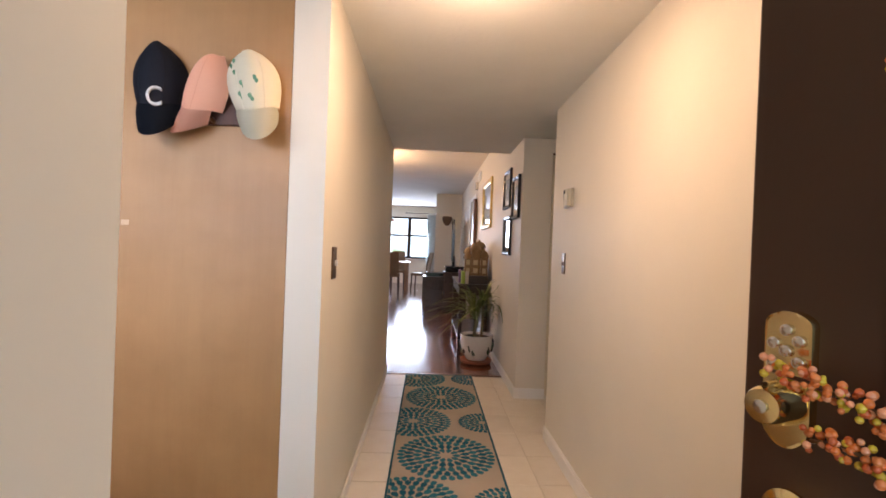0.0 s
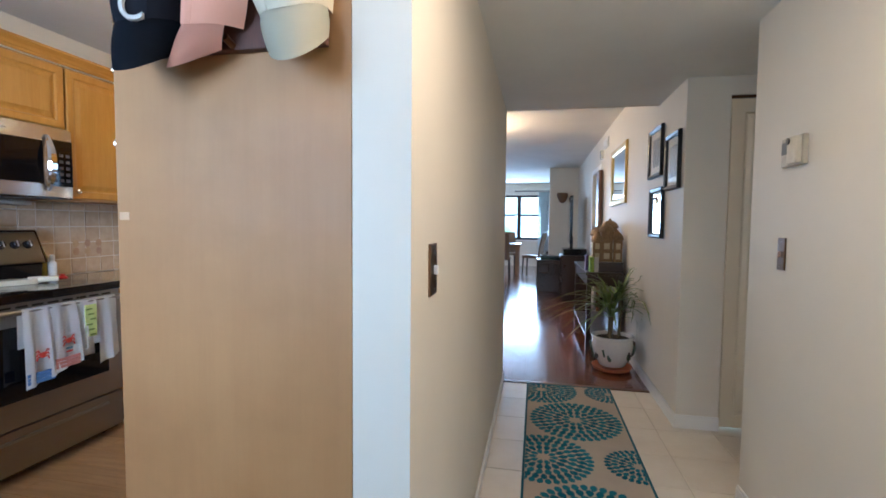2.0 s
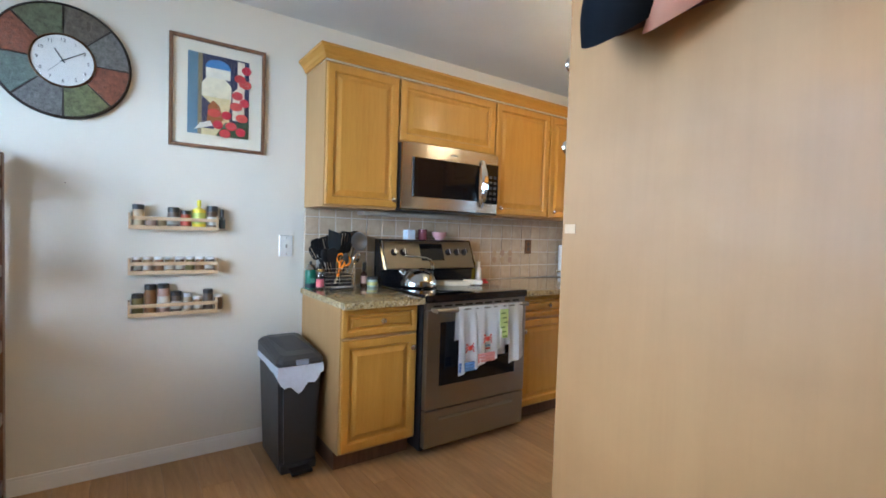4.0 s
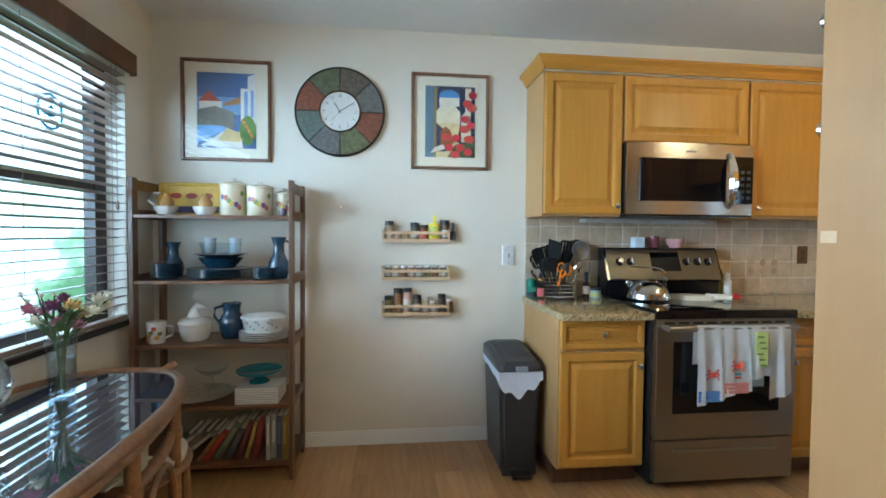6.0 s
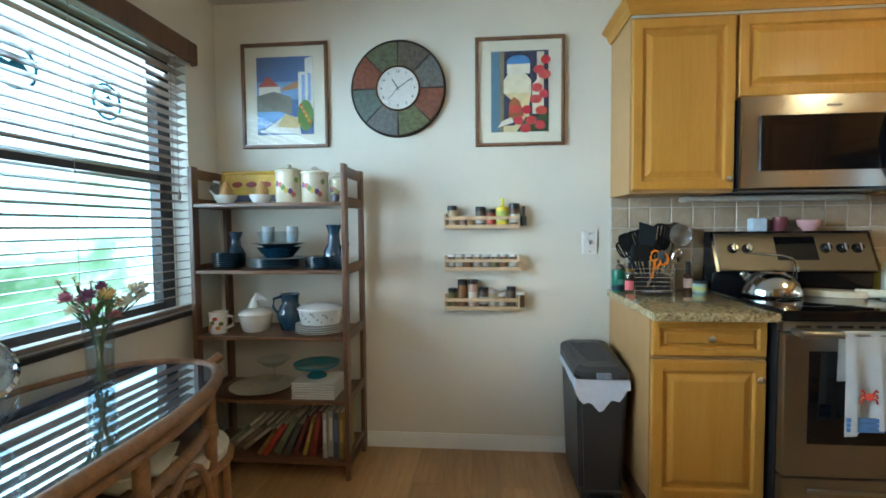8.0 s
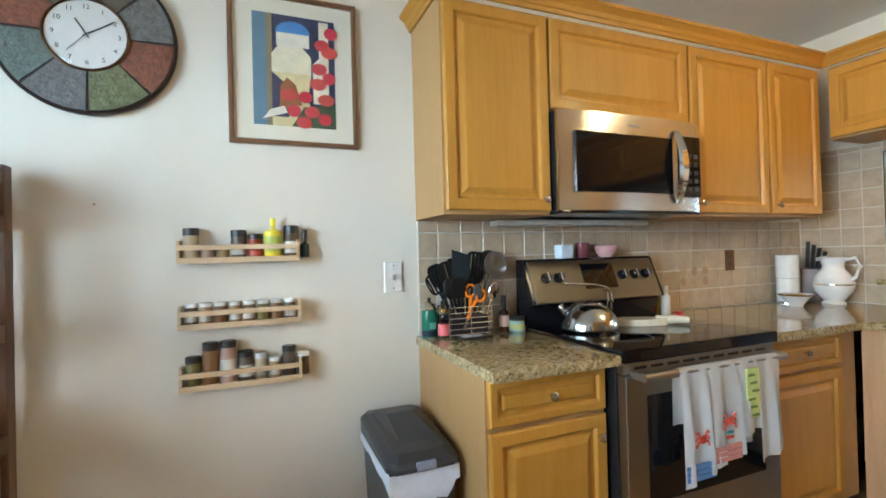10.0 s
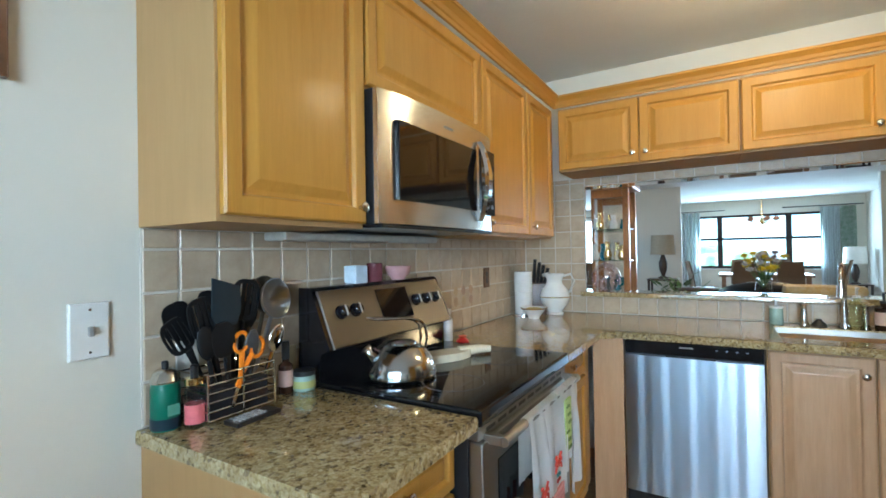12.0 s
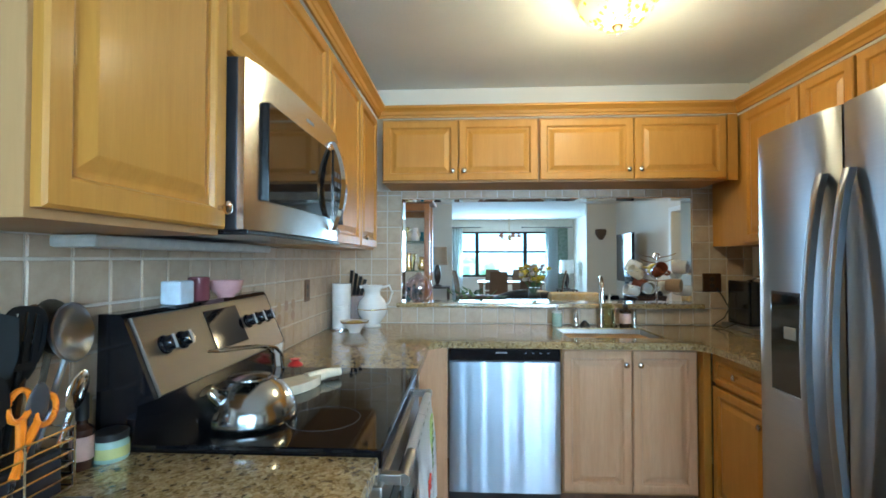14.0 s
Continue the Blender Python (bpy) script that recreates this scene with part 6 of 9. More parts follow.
def wall_clock():
    cy, cz, R = 0.783, 2.002, 0.262
    ob = built("wall_clock", "round slate mosaic wall clock reading five past eleven", "clock", (WX, cy, cz))
    m = Matrix(((0, 0, 1, WX + 0.002), (1, 0, 0, cy), (0, 1, 0, cz), (0, 0, 0, 1)))
    part("case", lathe([(R - 0.004, 0), (R, 0.004), (R, 0.020), (R - 0.006, 0.026), (R - 0.010, 0.020)], 56, m), tint(0.03, 0.02, 0.015, 0.35), ob, smooth=True)
    cols = [(0.105, 0.085, 0.062), (0.10, 0.112, 0.062), (0.20, 0.062, 0.030), (0.10, 0.128, 0.108), (0.122, 0.118, 0.112), (0.112, 0.120, 0.048), (0.185, 0.058, 0.028), (0.135, 0.130, 0.118)]
    for i, c in enumerate(cols):
        a0, a1 = 48 + 45 * i + 1.2 - 3, 93 + 45 * i - 1.2 - 3
        pts = [(math.cos(radians(a)) * (R - 0.012), math.sin(radians(a)) * (R - 0.012)) for a in [a0 + (a1 - a0) * k / 8 for k in range(9)]] + \
              [(math.cos(radians(a)) * 0.122, math.sin(radians(a)) * 0.122) for a in [a1 + (a0 - a1) * k / 8 for k in range(9)]]
        sm, nt, bs = shader("slate_segment")
        v = mapped(nt, (1, 1, 1))
        n1 = noise_tex(nt, v, 55, 5, 0.7)
        nt.links.new(ramp(nt, n1, [(0.3, tone(c, 0.55)), (0.7, tone(c, 1.45))]), bs.inputs["Base Color"])
        bs.inputs["Roughness"].default_value = 0.42
        bump(nt, bs, n1, 0.7, 0.006)
        part("slate_segment", prism(pts, 0.018, 0.024 + 0.002 * (i % 3), m), sm, ob)
    part("inner_ring", lathe([(0.122, 0.018), (0.122, 0.030), (0.117, 0.034), (0.113, 0.030)], 44, m, cap=False), BRONZE, ob, smooth=True)
    face = part("dial", lathe([(0.114, 0.018), (0.114, 0.026), (0.001, 0.0262)], 44, m), PORCELAIN, ob, "white dial")
    for h in range(12):
        a = radians(90 - 30 * (h + 1))
        text_mesh(str(h + 1), 0.022, m @ pose(0.092 * math.cos(a), 0.092 * math.sin(a), 0.0275), tint(0.03, 0.03, 0.03), face, "numeral", 0.0004)
    for ang, L, w, z in ((90 - 30 * 10.95, 0.058, 0.005, 0.0285), (90 - 6 * 9.5, 0.092, 0.004, 0.0300), (90 - 6 * 37, 0.08, 0.0015, 0.0312)):
        part("hand_pointer", box(-0.012, L, -w / 2, w / 2, z, z + 0.001, 0, None, m @ pose(0, 0, 0, 0, 0, ang)), BLACK, face)
    g = part("crystal", lathe([(0.113, 0.033), (0.090, 0.038), (0.05, 0.041), (0.002, 0.042)], 40, m), CLEAR, ob, "domed glass", True)
    g.visible_shadow = False


wall_clock()


def spice_rack(z, jars, label):
    y0, y1 = 1.033, 1.436
    d = 0.068
    ob = built("spice_rack", label, "spice rack", (WX, (y0 + y1) / 2, z), "birch spice racks")
    part("bottom_board", box(WX + 0.0005, WX + d, y0 + 0.010, y1 - 0.010, z, z + 0.010, 0.0015), BIRCH, ob)
    for yy in (y0, y1 - 0.010):
        part("end_board", box(WX + 0.0005, WX + d, yy, yy + 0.010, z, z + 0.078, 0.0015), BIRCH, ob)
    part("front_rail", box(WX + d + 0.0004, WX + d + 0.010, y0, y1, z + 0.044, z + 0.062, 0.002), BIRCH, ob)
    part("bottom_lip", box(WX + d + 0.0004, WX + d + 0.010, y0, y1, z - 0.002, z + 0.018, 0.002), BIRCH, ob)
    yy = y0 + 0.014
    for r, h, body, lid, band, cat, lab, lh in jars:
        yy += r + 0.002
        jar("spice_jar" if cat == "jar" else cat, WX + 0.034, yy, z + 0.0105, r, h, body, lid, lab, "jar" if cat == "jar" else "bottle", lh, band, "spices in the racks", (0.008 if cat != "jar" else None))
        yy += r + 0.002


GJ = glass("jar_glass", (0.80, 0.78, 0.72), 0, 0.3)
SP = [tint(0.20, 0.09, 0.03), tint(0.10, 0.055, 0.025), tint(0.28, 0.05, 0.02), tint(0.16, 0.13, 0.04), tint(0.30, 0.19, 0.08), tint(0.09, 0.06, 0.04), tint(0.40, 0.32, 0.20)]
WL, BL = tint(0.70, 0.69, 0.66, 0.35), BLACK
LB = tint(0.55, 0.52, 0.46, 0.6)
spice_rack(1.240, [(0.026, 0.085, SP[6], BL, None, "jar", "glass spice jar with a black lid", 0.026), (0.024, 0.050, tint(0.35, 0.22, 0.16), None, None, "jar", "small open spice pot in the rack", 0), (0.020, 0.045, SP[4], None, None, "jar", "small spice pot in the rack", 0),
                   (0.027, 0.078, SP[5], BL, LB, "jar", "spice jar with a black lid and pale label", 0.026), (0.025, 0.070, SP[2], BL, tint(0.5, 0.08, 0.05), "jar", "spice jar with a red band", 0.020),
                   (0.033, 0.118, tint(0.72, 0.58, 0.04, 0.3), tint(0.80, 0.68, 0.05), tint(0.45, 0.50, 0.10), "squeeze_bottle", "yellow squeeze bottle with a pointed cap", 0.030),
                   (0.027, 0.090, SP[1], BL, LB, "jar", "spice jar with a black lid and white label", 0.030), (0.017, 0.060, tint(0.03, 0.045, 0.05, 0.2), BL, None, "dropper_bottle", "small dark dropper bottle", 0.045)],
           "pale birch wall rack with tall spice jars")
spice_rack(1.012, [(0.0215, 0.062, SP[k % 7], WL, LB if k % 3 else None, "jar", "small spice jar with a white lid", 0.014) for k in (1, 4, 0, 4, 1, 3, 0, 5)], "pale birch wall rack with eight small white-lidded jars")
spice_rack(0.800, [(0.025, 0.080, SP[3], BL, None, "jar", "spice jar with a black lid", 0.022), (0.026, 0.120, SP[0], BL, None, "jar", "tall brown spice jar with a black lid", 0.028), (0.027, 0.125, tint(0.45, 0.28, 0.22), BL, LB, "jar", "tall pale spice jar with a dark lid", 0.024),
                   (0.026, 0.085, SP[5], BL, LB, "jar", "spice jar with a black lid", 0.022), (0.022, 0.075, SP[6], tint(0.5, 0.5, 0.5), LB, "jar", "spice jar with a grey lid", 0.020), (0.022, 0.060, SP[4], WL, LB, "jar", "small spice jar with a white lid", 0.014),
                   (0.024, 0.090, SP[5], BL, None, "jar", "dark spice jar with a black lid", 0.022), (0.022, 0.068, SP[1], WL, None, "jar", "small spice jar with a white lid", 0.014)], "pale birch wall rack with mixed spice jars")
solo("wall_nail", lathe([(0.003, 0), (0.003, 0.012), (0.004, 0.013)], 8, pose(WX, 0.79, 1.445, 0, 90, 0)), NICKEL, "small steel nail in the bare wall", "nail")


# ---- bin ----
def bin_can():
    y0, y1, x0, x1 = 1.658, 1.885, -3.155, -2.735
    ob = built("trash_can", "slim charcoal plastic step bin with a white liner", "bin", (-2.95, 1.77, 0))

    def tub(z, k):
        return [(x0 + 0.03 * (1 - k) + 0.0, y0 + 0.018 * (1 - k)), (x1 - 0.02 * (1 - k), y0 + 0.018 * (1 - k)), (x1 - 0.02 * (1 - k), y1 - 0.018 * (1 - k)), (x0 + 0.03 * (1 - k), y1 - 0.018 * (1 - k))]
    bm = bmesh.new()
    rows = [[bm.verts.new((x, y, z)) for x, y in tub(z, k)] for z, k in ((0.015, 0), (0.56, 1))]
    for i in range(4):
        bm.faces.new((rows[0][i], rows[0][(i + 1) % 4], rows[1][(i + 1) % 4], rows[1][i]))
    bm.faces.new(rows[0])
    bm.faces.new(rows[1])
    bmesh.ops.bevel(bm, geom=[e for e in bm.edges if abs(e.verts[0].co.z - e.verts[1].co.z) > 0.1], offset=0.022, segments=3, affect="EDGES")
    part("tub", bm, GREY_BIN, ob, smooth=True)
    part("base", box(x0 + 0.03, x1 - 0.008, y0 + 0.02, y1 - 0.02, 0.0, 0.05, 0.01), GREY_BIN, ob)
    part("pedal", box(x1 - 0.02, x1 + 0.055, y0 + 0.06, y1 - 0.06, 0.012, 0.030, 0.006), BLACK, ob, "black foot pedal")
    # collar of the liner, hanging in a point at the front
    bm = bmesh.new()
    rim = [(x0 - 0.004, y0 - 0.004), (x1 + 0.004, y0 - 0.004), (x1 + 0.004, y1 + 0.004), (x0 - 0.004, y1 + 0.004)]
    per = []
    for i in range(4):
        a, b = Vector(rim[i]), Vector(rim[(i + 1) % 4])
        per += [a.lerp(b, k / 14) for k in range(14)]
    top, low = [], []
    cxm, cym = (x0 + x1) / 2, (y0 + y1) / 2
    for i, p in enumerate(per):
        front = p.x > x1
        u = (p.y - y0) / (y1 - y0)
        drop = 0.026 + 0.003 * math.sin(i * 2.1) + (0.020 + 0.085 * max(0, 1 - abs(u - 0.42) * 1.9) ** 0.8 + 0.012 * math.sin(i * 1.3) if front else 0.022 * max(0, (p.x - cxm) / 0.2))
        n = Vector((p.x - cxm, p.y - cym)).normalized() * (0.003 + 0.004 * math.sin(i * 3.7) ** 2)
        top.append(bm.verts.new((p.x, p.y, 0.563)))
        low.append(bm.verts.new((p.x + n.x, p.y + n.y, 0.555 - drop)))
    for i in range(len(per)):
        k = (i + 1) % len(per)
        bm.faces.new((top[i], top[k], low[k], low[i]))
    part("liner", bm, BAG, ob, "white plastic bin liner", True)
    lid = [(x0 - 0.01, y0 + 0.02), (x0 + 0.02, y0 - 0.008), (x1 - 0.02, y0 - 0.010), (x1 + 0.012, y0 + 0.015), (x1 + 0.016, (y0 + y1) / 2), (x1 + 0.012, y1 - 0.015), (x1 - 0.02, y1 + 0.010), (x0 + 0.02, y1 + 0.008), (x0 - 0.01, y1 - 0.02)]
    bm = bmesh.new()
    cx, cy = sum(p[0] for p in lid) / 9, sum(p[1] for p in lid) / 9
    rr = []
    for k, z in ((1.0, 0.565), (1.0, 0.598), (0.94, 0.612), (0.74, 0.628), (0.40, 0.634)):
        rr.append([bm.verts.new((cx + (x - cx) * k, cy + (y - cy) * k, z + 0.022 * (cx - x) / 0.22 * (z > 0.58))) for x, y in lid])
    for a, b in zip(rr, rr[1:]):
        for i in range(9):
            bm.faces.new((a[i], a[(i + 1) % 9], b[(i + 1) % 9], b[i]))
    bm.faces.new(rr[0][::-1])
    bm.faces.new(rr[-1])
    part("lid", bm, GREY_BIN, ob, "domed charcoal lid")
    part("latch", box(x1 + 0.006, x1 + 0.022, (y0 + y1) / 2 - 0.032, (y0 + y1) / 2 + 0.032, 0.568, 0.594, 0.003), tint(0.25, 0.28, 0.34), ob, "grey lid latch")


bin_can()


# ---- shelf unit ----
SHX0, SHX1, SHY0, SHY1 = -3.17, -2.82, -0.205, 0.585
levels = [0.075, 0.376, 0.694, 1.023, 1.354]


def shelf_unit():
    ob = built("shelf_unit", "dark walnut open shelf unit full of crockery and books", "shelf", ((SHX0 + SHX1) / 2, 0.2, 0))
    for y in (SHY0, SHY1 - 0.022):
        for x in (SHX0, SHX1 - 0.05):
            part("post", box(x, x + 0.05, y, y + 0.022, 0, 1.555, 0.003), WALNUT, ob)
        for z in [0.06] + levels + [1.50]:
            part("side_rail", box(SHX0 + 0.0505, SHX1 - 0.0505, y + 0.002, y + 0.020, z - 0.005, z + 0.045, 0.002), WALNUT, ob)
    for z in levels:
        part("shelf_board", box(SHX0 + 0.004, SHX1 - 0.004, SHY0 + 0.0225, SHY1 - 0.0225, z, z + 0.018, 0.003), WALNUT_H, ob)


shelf_unit()
S = [z + 0.0185 for z in levels]


def plates(x, y, z, r, n, mat, label, step=0.011, name="plate_stack"):
    ob = built(name, label, "plates", (x, y, z), "crockery on the shelf")
    for i in range(n):
        part("plate", lathe([(r * 0.6, z + step * i), (r * 0.62, z + 0.003 + step * i), (r, z + 0.012 + step * i), (r, z + 0.0145 + step * i), (r * 0.6, z + 0.006 + step * i)], 28, pose(x, y, 0)), mat, ob, smooth=True)
    return ob


def turned(name, x, y, z, prof, mat, label, cat, handle=None, extra=None):
    ob = built(name, label, cat, (x, y, z), "crockery on the shelf")
    part("body", lathe([(r, z + h) for r, h in prof], 26, pose(x, y, 0)), mat, ob, smooth=True)
    if handle:
        part("handle", tube([(x + a, y + b, z + c) for a, b, c in handle], 0.008, 8), mat, ob, smooth=True)
    return ob


# top shelf
ob = built("serving_tray", "yellow decorated tray standing at the back of the shelf", "tray", (-3.12, 0.05, S[4]))
tm = facing("e", -0.178, -3.06, S[4]) @ Matrix.Diagonal((0.90, 0.90, 1, 1)) @ pose(0, 0, 0, -8)
part("tray", rings_panel(0.385, 0.205, [(0, 0), (0.0, 0.012), (0.012, 0.014), (0.020, 0.006)], tm), YELLOW_TIN, ob)
part("painted_border", box(0.03, 0.355, 0.02, 0.06, 0.0062, 0.0075, 0, None, tm), tint(0.06, 0.06, 0.13), ob)
for k in range(3):
    part("painted_fruit", prism([(0.10 + 0.09 * k + x, 0.125 + y) for x, y in ring(0, 0, 0.034, 0.018, 12)], 0.0062, 0.0075, tm), tint(0.30, 0.05, 0.03), ob)
for yy in (-0.075, 0.115):
    turned("gravy_boat", -2.93, yy, S[4], [(0.035, 0), (0.04, 0.006), (0.055, 0.03), (0.058, 0.045), (0.052, 0.045), (0.04, 0.02), (0.002, 0.012)], PORCELAIN, "white porcelain sauce dish", "dish", [(0, -0.05, 0.04), (0, -0.085, 0.075), (0, -0.06, 0.115), (0, -0.03, 0.11)] if yy < 0 else None)
    turned("figurine", -2.93, yy + 0.005, S[4] + 0.0465, [(0.03, 0), (0.034, 0.02), (0.02, 0.045), (0.014, 0.06), (0.004, 0.07)], tint(0.45, 0.25, 0.08), "small painted ceramic ornament", "ornament")
for yy, r, h in ((0.250, 0.066, 0.158), (0.386, 0.067, 0.145), (0.500, 0.042, 0.115)):
    ob = turned("canister", -2.96 - 0.03 * (r < 0.05), yy, S[4], [(r - 0.004, 0), (r, 0.005), (r, h), (r + 0.004, h + 0.003), (r + 0.003, h + 0.012), (r * 0.6, h + 0.022), (0.012, h + 0.024), (0.015, h + 0.036), (0.004, h + 0.042)], CREAM_GLAZE, "cream canister with painted fruit and a lid", "canister")
    for k in range(9):
        a = radians(-60 + 120 * ((k * 37) % 100) / 100)
        zz = S[4] + 0.04 + (h - 0.07) * ((k * 61) % 100) / 100
        mm = Matrix.Translation((-2.96 - 0.03 * (r < 0.05), yy, zz)) @ pose(0, 0, 0, 0, 0, math.degrees(a)) @ Matrix.Translation((r + 0.0005, 0, 0)) @ pose(0, 0, 0, 0, 90, 0)
        part("painted_fruit", prism(ring(0, 0, 0.015, 0.012, 9), 0, 0.001, mm), [tint(0.20, 0.28, 0.08), tint(0.45, 0.12, 0.08), tint(0.16, 0.08, 0.22), tint(0.60, 0.45, 0.10)][k % 4], ob)
turned("ball_ornament", -2.85, 0.53, S[4], [(0.004, 0), (0.015, 0.004), (0.021, 0.02), (0.015, 0.036), (0.003, 0.041)], tint(0.12, 0.10, 0.15, 0.2), "small dark glass ball", "ornament")
# second shelf
JUG = [(0.04, 0), (0.045, 0.006), (0.055, 0.04), (0.052, 0.08), (0.030, 0.12), (0.026, 0.165), (0.040, 0.205), (0.036, 0.205), (0.02, 0.16), (0.002, 0.155)]
turned("vase", -3.06, -0.10, S[3], [(r * 0.95, h * 0.92) for r, h in JUG], NAVY, "navy patterned stoneware vase", "vase")
turned("pitcher", -2.94, 0.488, S[3], [(r, h * 1.08) for r, h in JUG], NAVY, "navy stoneware pitcher with a handle", "pitcher", [(-0.03, 0.03, 0.20), (-0.04, 0.055, 0.19), (-0.045, 0.058, 0.12), (-0.035, 0.045, 0.07)])
plates(-2.95, -0.085, S[3], 0.078, 7, NAVY, "stack of small navy bowls", 0.011)
plates(-2.998, 0.172, S[3], 0.168, 5, NAVY, "stack of wide navy dinner plates", 0.0095)
for k, (r, h, dz) in enumerate(((0.118, 0.052, 0.0535), (0.135, 0.018, 0.1085))):
    turned("serving_bowl", -2.998, 0.172, S[3] + dz - 0.001, [(r * 0.55, 0), (r * 0.6, 0.005), (r * 0.95, h), (r, h + 0.003), (r * 0.9, h), (r * 0.5, 0.012), (0.002, 0.01)], NAVY, "navy stoneware serving bowl", "bowl")
turned("glass_bowl", -3.0, 0.17, S[3] + 0.1295, [(0.085, 0), (0.09, 0.004), (0.11, 0.06), (0.108, 0.06), (0.085, 0.006)], BLUE_GLASS, "clear glass bowl on stacked crockery", "bowl")
for dy in (-0.055, 0.075):
    turned("tumbler", -3.0, 0.17 + dy, S[3] + 0.134, [(0.026, 0), (0.028, 0.003), (0.031, 0.08), (0.029, 0.08), (0.025, 0.006)], tint(0.55, 0.62, 0.66, 0.1), "pale drinking glass in a bowl", "glass")
plates(-2.91, 0.432, S[3], 0.08, 6, NAVY, "stack of small navy plates", 0.010)
# third shelf
ob = turned("mug", -2.90, -0.115, S[2], [(0.038, 0), (0.04, 0.004), (0.047, 0.11), (0.044, 0.11), (0.037, 0.01), (0.002, 0.008)], PORCELAIN, "tall white mug with a red flower print", "mug", [(0.0, 0.043, 0.09), (0.0, 0.078, 0.085), (0.0, 0.078, 0.04), (0.0, 0.04, 0.025)])
for k in range(6):
    a = radians(-45 + 18 * k)
    mm = Matrix.Translation((-2.90, -0.115, S[2] + 0.02 + 0.065 * ((k * 43) % 10) / 10)) @ pose(0, 0, 0, 0, 0, math.degrees(a)) @ Matrix.Translation((0.0445, 0, 0)) @ pose(0, 0, 0, 0, 86, 0)
    part("flower_print", prism(ring(0, 0, 0.011, 0.013, 8), 0, 0.0015, mm), [tint(0.55, 0.08, 0.03), tint(0.50, 0.24, 0.06), tint(0.14, 0.18, 0.05)][k % 3], ob)
ob = turned("tureen", -2.97, 0.05, S[2], [(0.062, 0), (0.068, 0.006), (0.080, 0.05), (0.084, 0.085), (0.088, 0.088), (0.086, 0.098), (0.07, 0.112), (0.03, 0.122), (0.002, 0.124)], PORCELAIN, "white lidded tureen with a bird head handle", "tureen")
part("bird_head", tube([(-2.97, 0.04, S[2] + 0.115), (-2.97, 0.043, S[2] + 0.16), (-2.97, 0.06, S[2] + 0.178), (-2.97, 0.09, S[2] + 0.172), (-2.97, 0.11, S[2] + 0.160)], 0.02, 10, None, False, [0.034, 0.017, 0.020, 0.012, 0.004]), PORCELAIN, ob, smooth=True)
turned("pitcher", -3.00, 0.225, S[2], [(0.045, 0), (0.05, 0.006), (0.062, 0.05), (0.068, 0.085), (0.055, 0.12), (0.042, 0.14), (0.046, 0.175), (0.052, 0.19), (0.047, 0.19), (0.038, 0.15), (0.002, 0.14)], NAVY, "navy banded stoneware pitcher", "pitcher", [(0.02, -0.045, 0.175), (0.02, -0.08, 0.165), (0.02, -0.085, 0.12), (0.02, -0.06, 0.09)])
plates(-2.95, 0.405, S[2], 0.125, 4, PORCELAIN, "stack of white dinner plates", 0.011)
ob = built("casserole_dish", "white speckled oval casserole with a lid", "casserole", (-2.93, 0.412, S[2] + 0.05), "crockery on the shelf")
part("dish", lathe([(0.095, 0.0), (0.10, 0.004), (0.112, 0.07), (0.118, 0.074)], 30, pose(-2.93, 0.412, S[2] + 0.0485) @ Matrix.Diagonal((0.72, 1, 1, 1))), PORCELAIN, ob, smooth=True)
part("lid", lathe([(0.119, 0.0745), (0.117, 0.082), (0.08, 0.098), (0.03, 0.104), (0.002, 0.105)], 30, pose(-2.93, 0.412, S[2] + 0.0485) @ Matrix.Diagonal((0.72, 1, 1, 1))), PORCELAIN, ob, smooth=True)
for k in range(14):
    yy = 0.327 + 0.17 * ((k * 37) % 100) / 100
    u = (yy - 0.412) / 0.108
    xx = -2.93 + 0.78 * 0.108 * math.sqrt(max(0, 1 - u * u)) + 0.001
    part("speckle", box(xx - 0.004, xx + 0.0015, yy - 0.003, yy + 0.003, S[2] + 0.065 + 0.045 * ((k * 59) % 10) / 10, S[2] + 0.071 + 0.045 * ((k * 59) % 10) / 10), tint(0.10, 0.10, 0.14), ob)
# fourth shelf
turned("platter", -2.98, 0.07, S[1], [(0.09, 0), (0.1, 0.004), (0.16, 0.022), (0.165, 0.026), (0.155, 0.024), (0.095, 0.012), (0.002, 0.010)], tint(0.50, 0.45, 0.34, 0.25), "beige platter with a patterned rim", "platter")
turned("glass_stand", -3.06, 0.10, S[1] + 0.027, [(0.045, 0), (0.045, 0.004), (0.006, 0.012), (0.006, 0.07), (0.05, 0.08), (0.09, 0.115), (0.088, 0.116), (0.05, 0.085), (0.002, 0.08)], BLUE_GLASS, "clear glass pedestal bowl", "bowl")
ob = built("plate_stack", "stack of square white plates", "plates", (-2.94, 0.43, S[1]), "crockery on the shelf")
for k in range(7):
    part("plate", box(-3.04, -2.845, 0.285 + 0.002 * (k % 2), 0.505, S[1] + 0.0005 + k * 0.0125, S[1] + 0.009 + k * 0.0125, 0.003), PORCELAIN, ob)
turned("cake_stand", -2.94, 0.385, S[1] + 0.0895, [(0.05, 0), (0.052, 0.004), (0.02, 0.03), (0.03, 0.045), (0.112, 0.058), (0.118, 0.070), (0.110, 0.069), (0.03, 0.060), (0.002, 0.058)], TEAL, "teal footed serving dish", "dish")
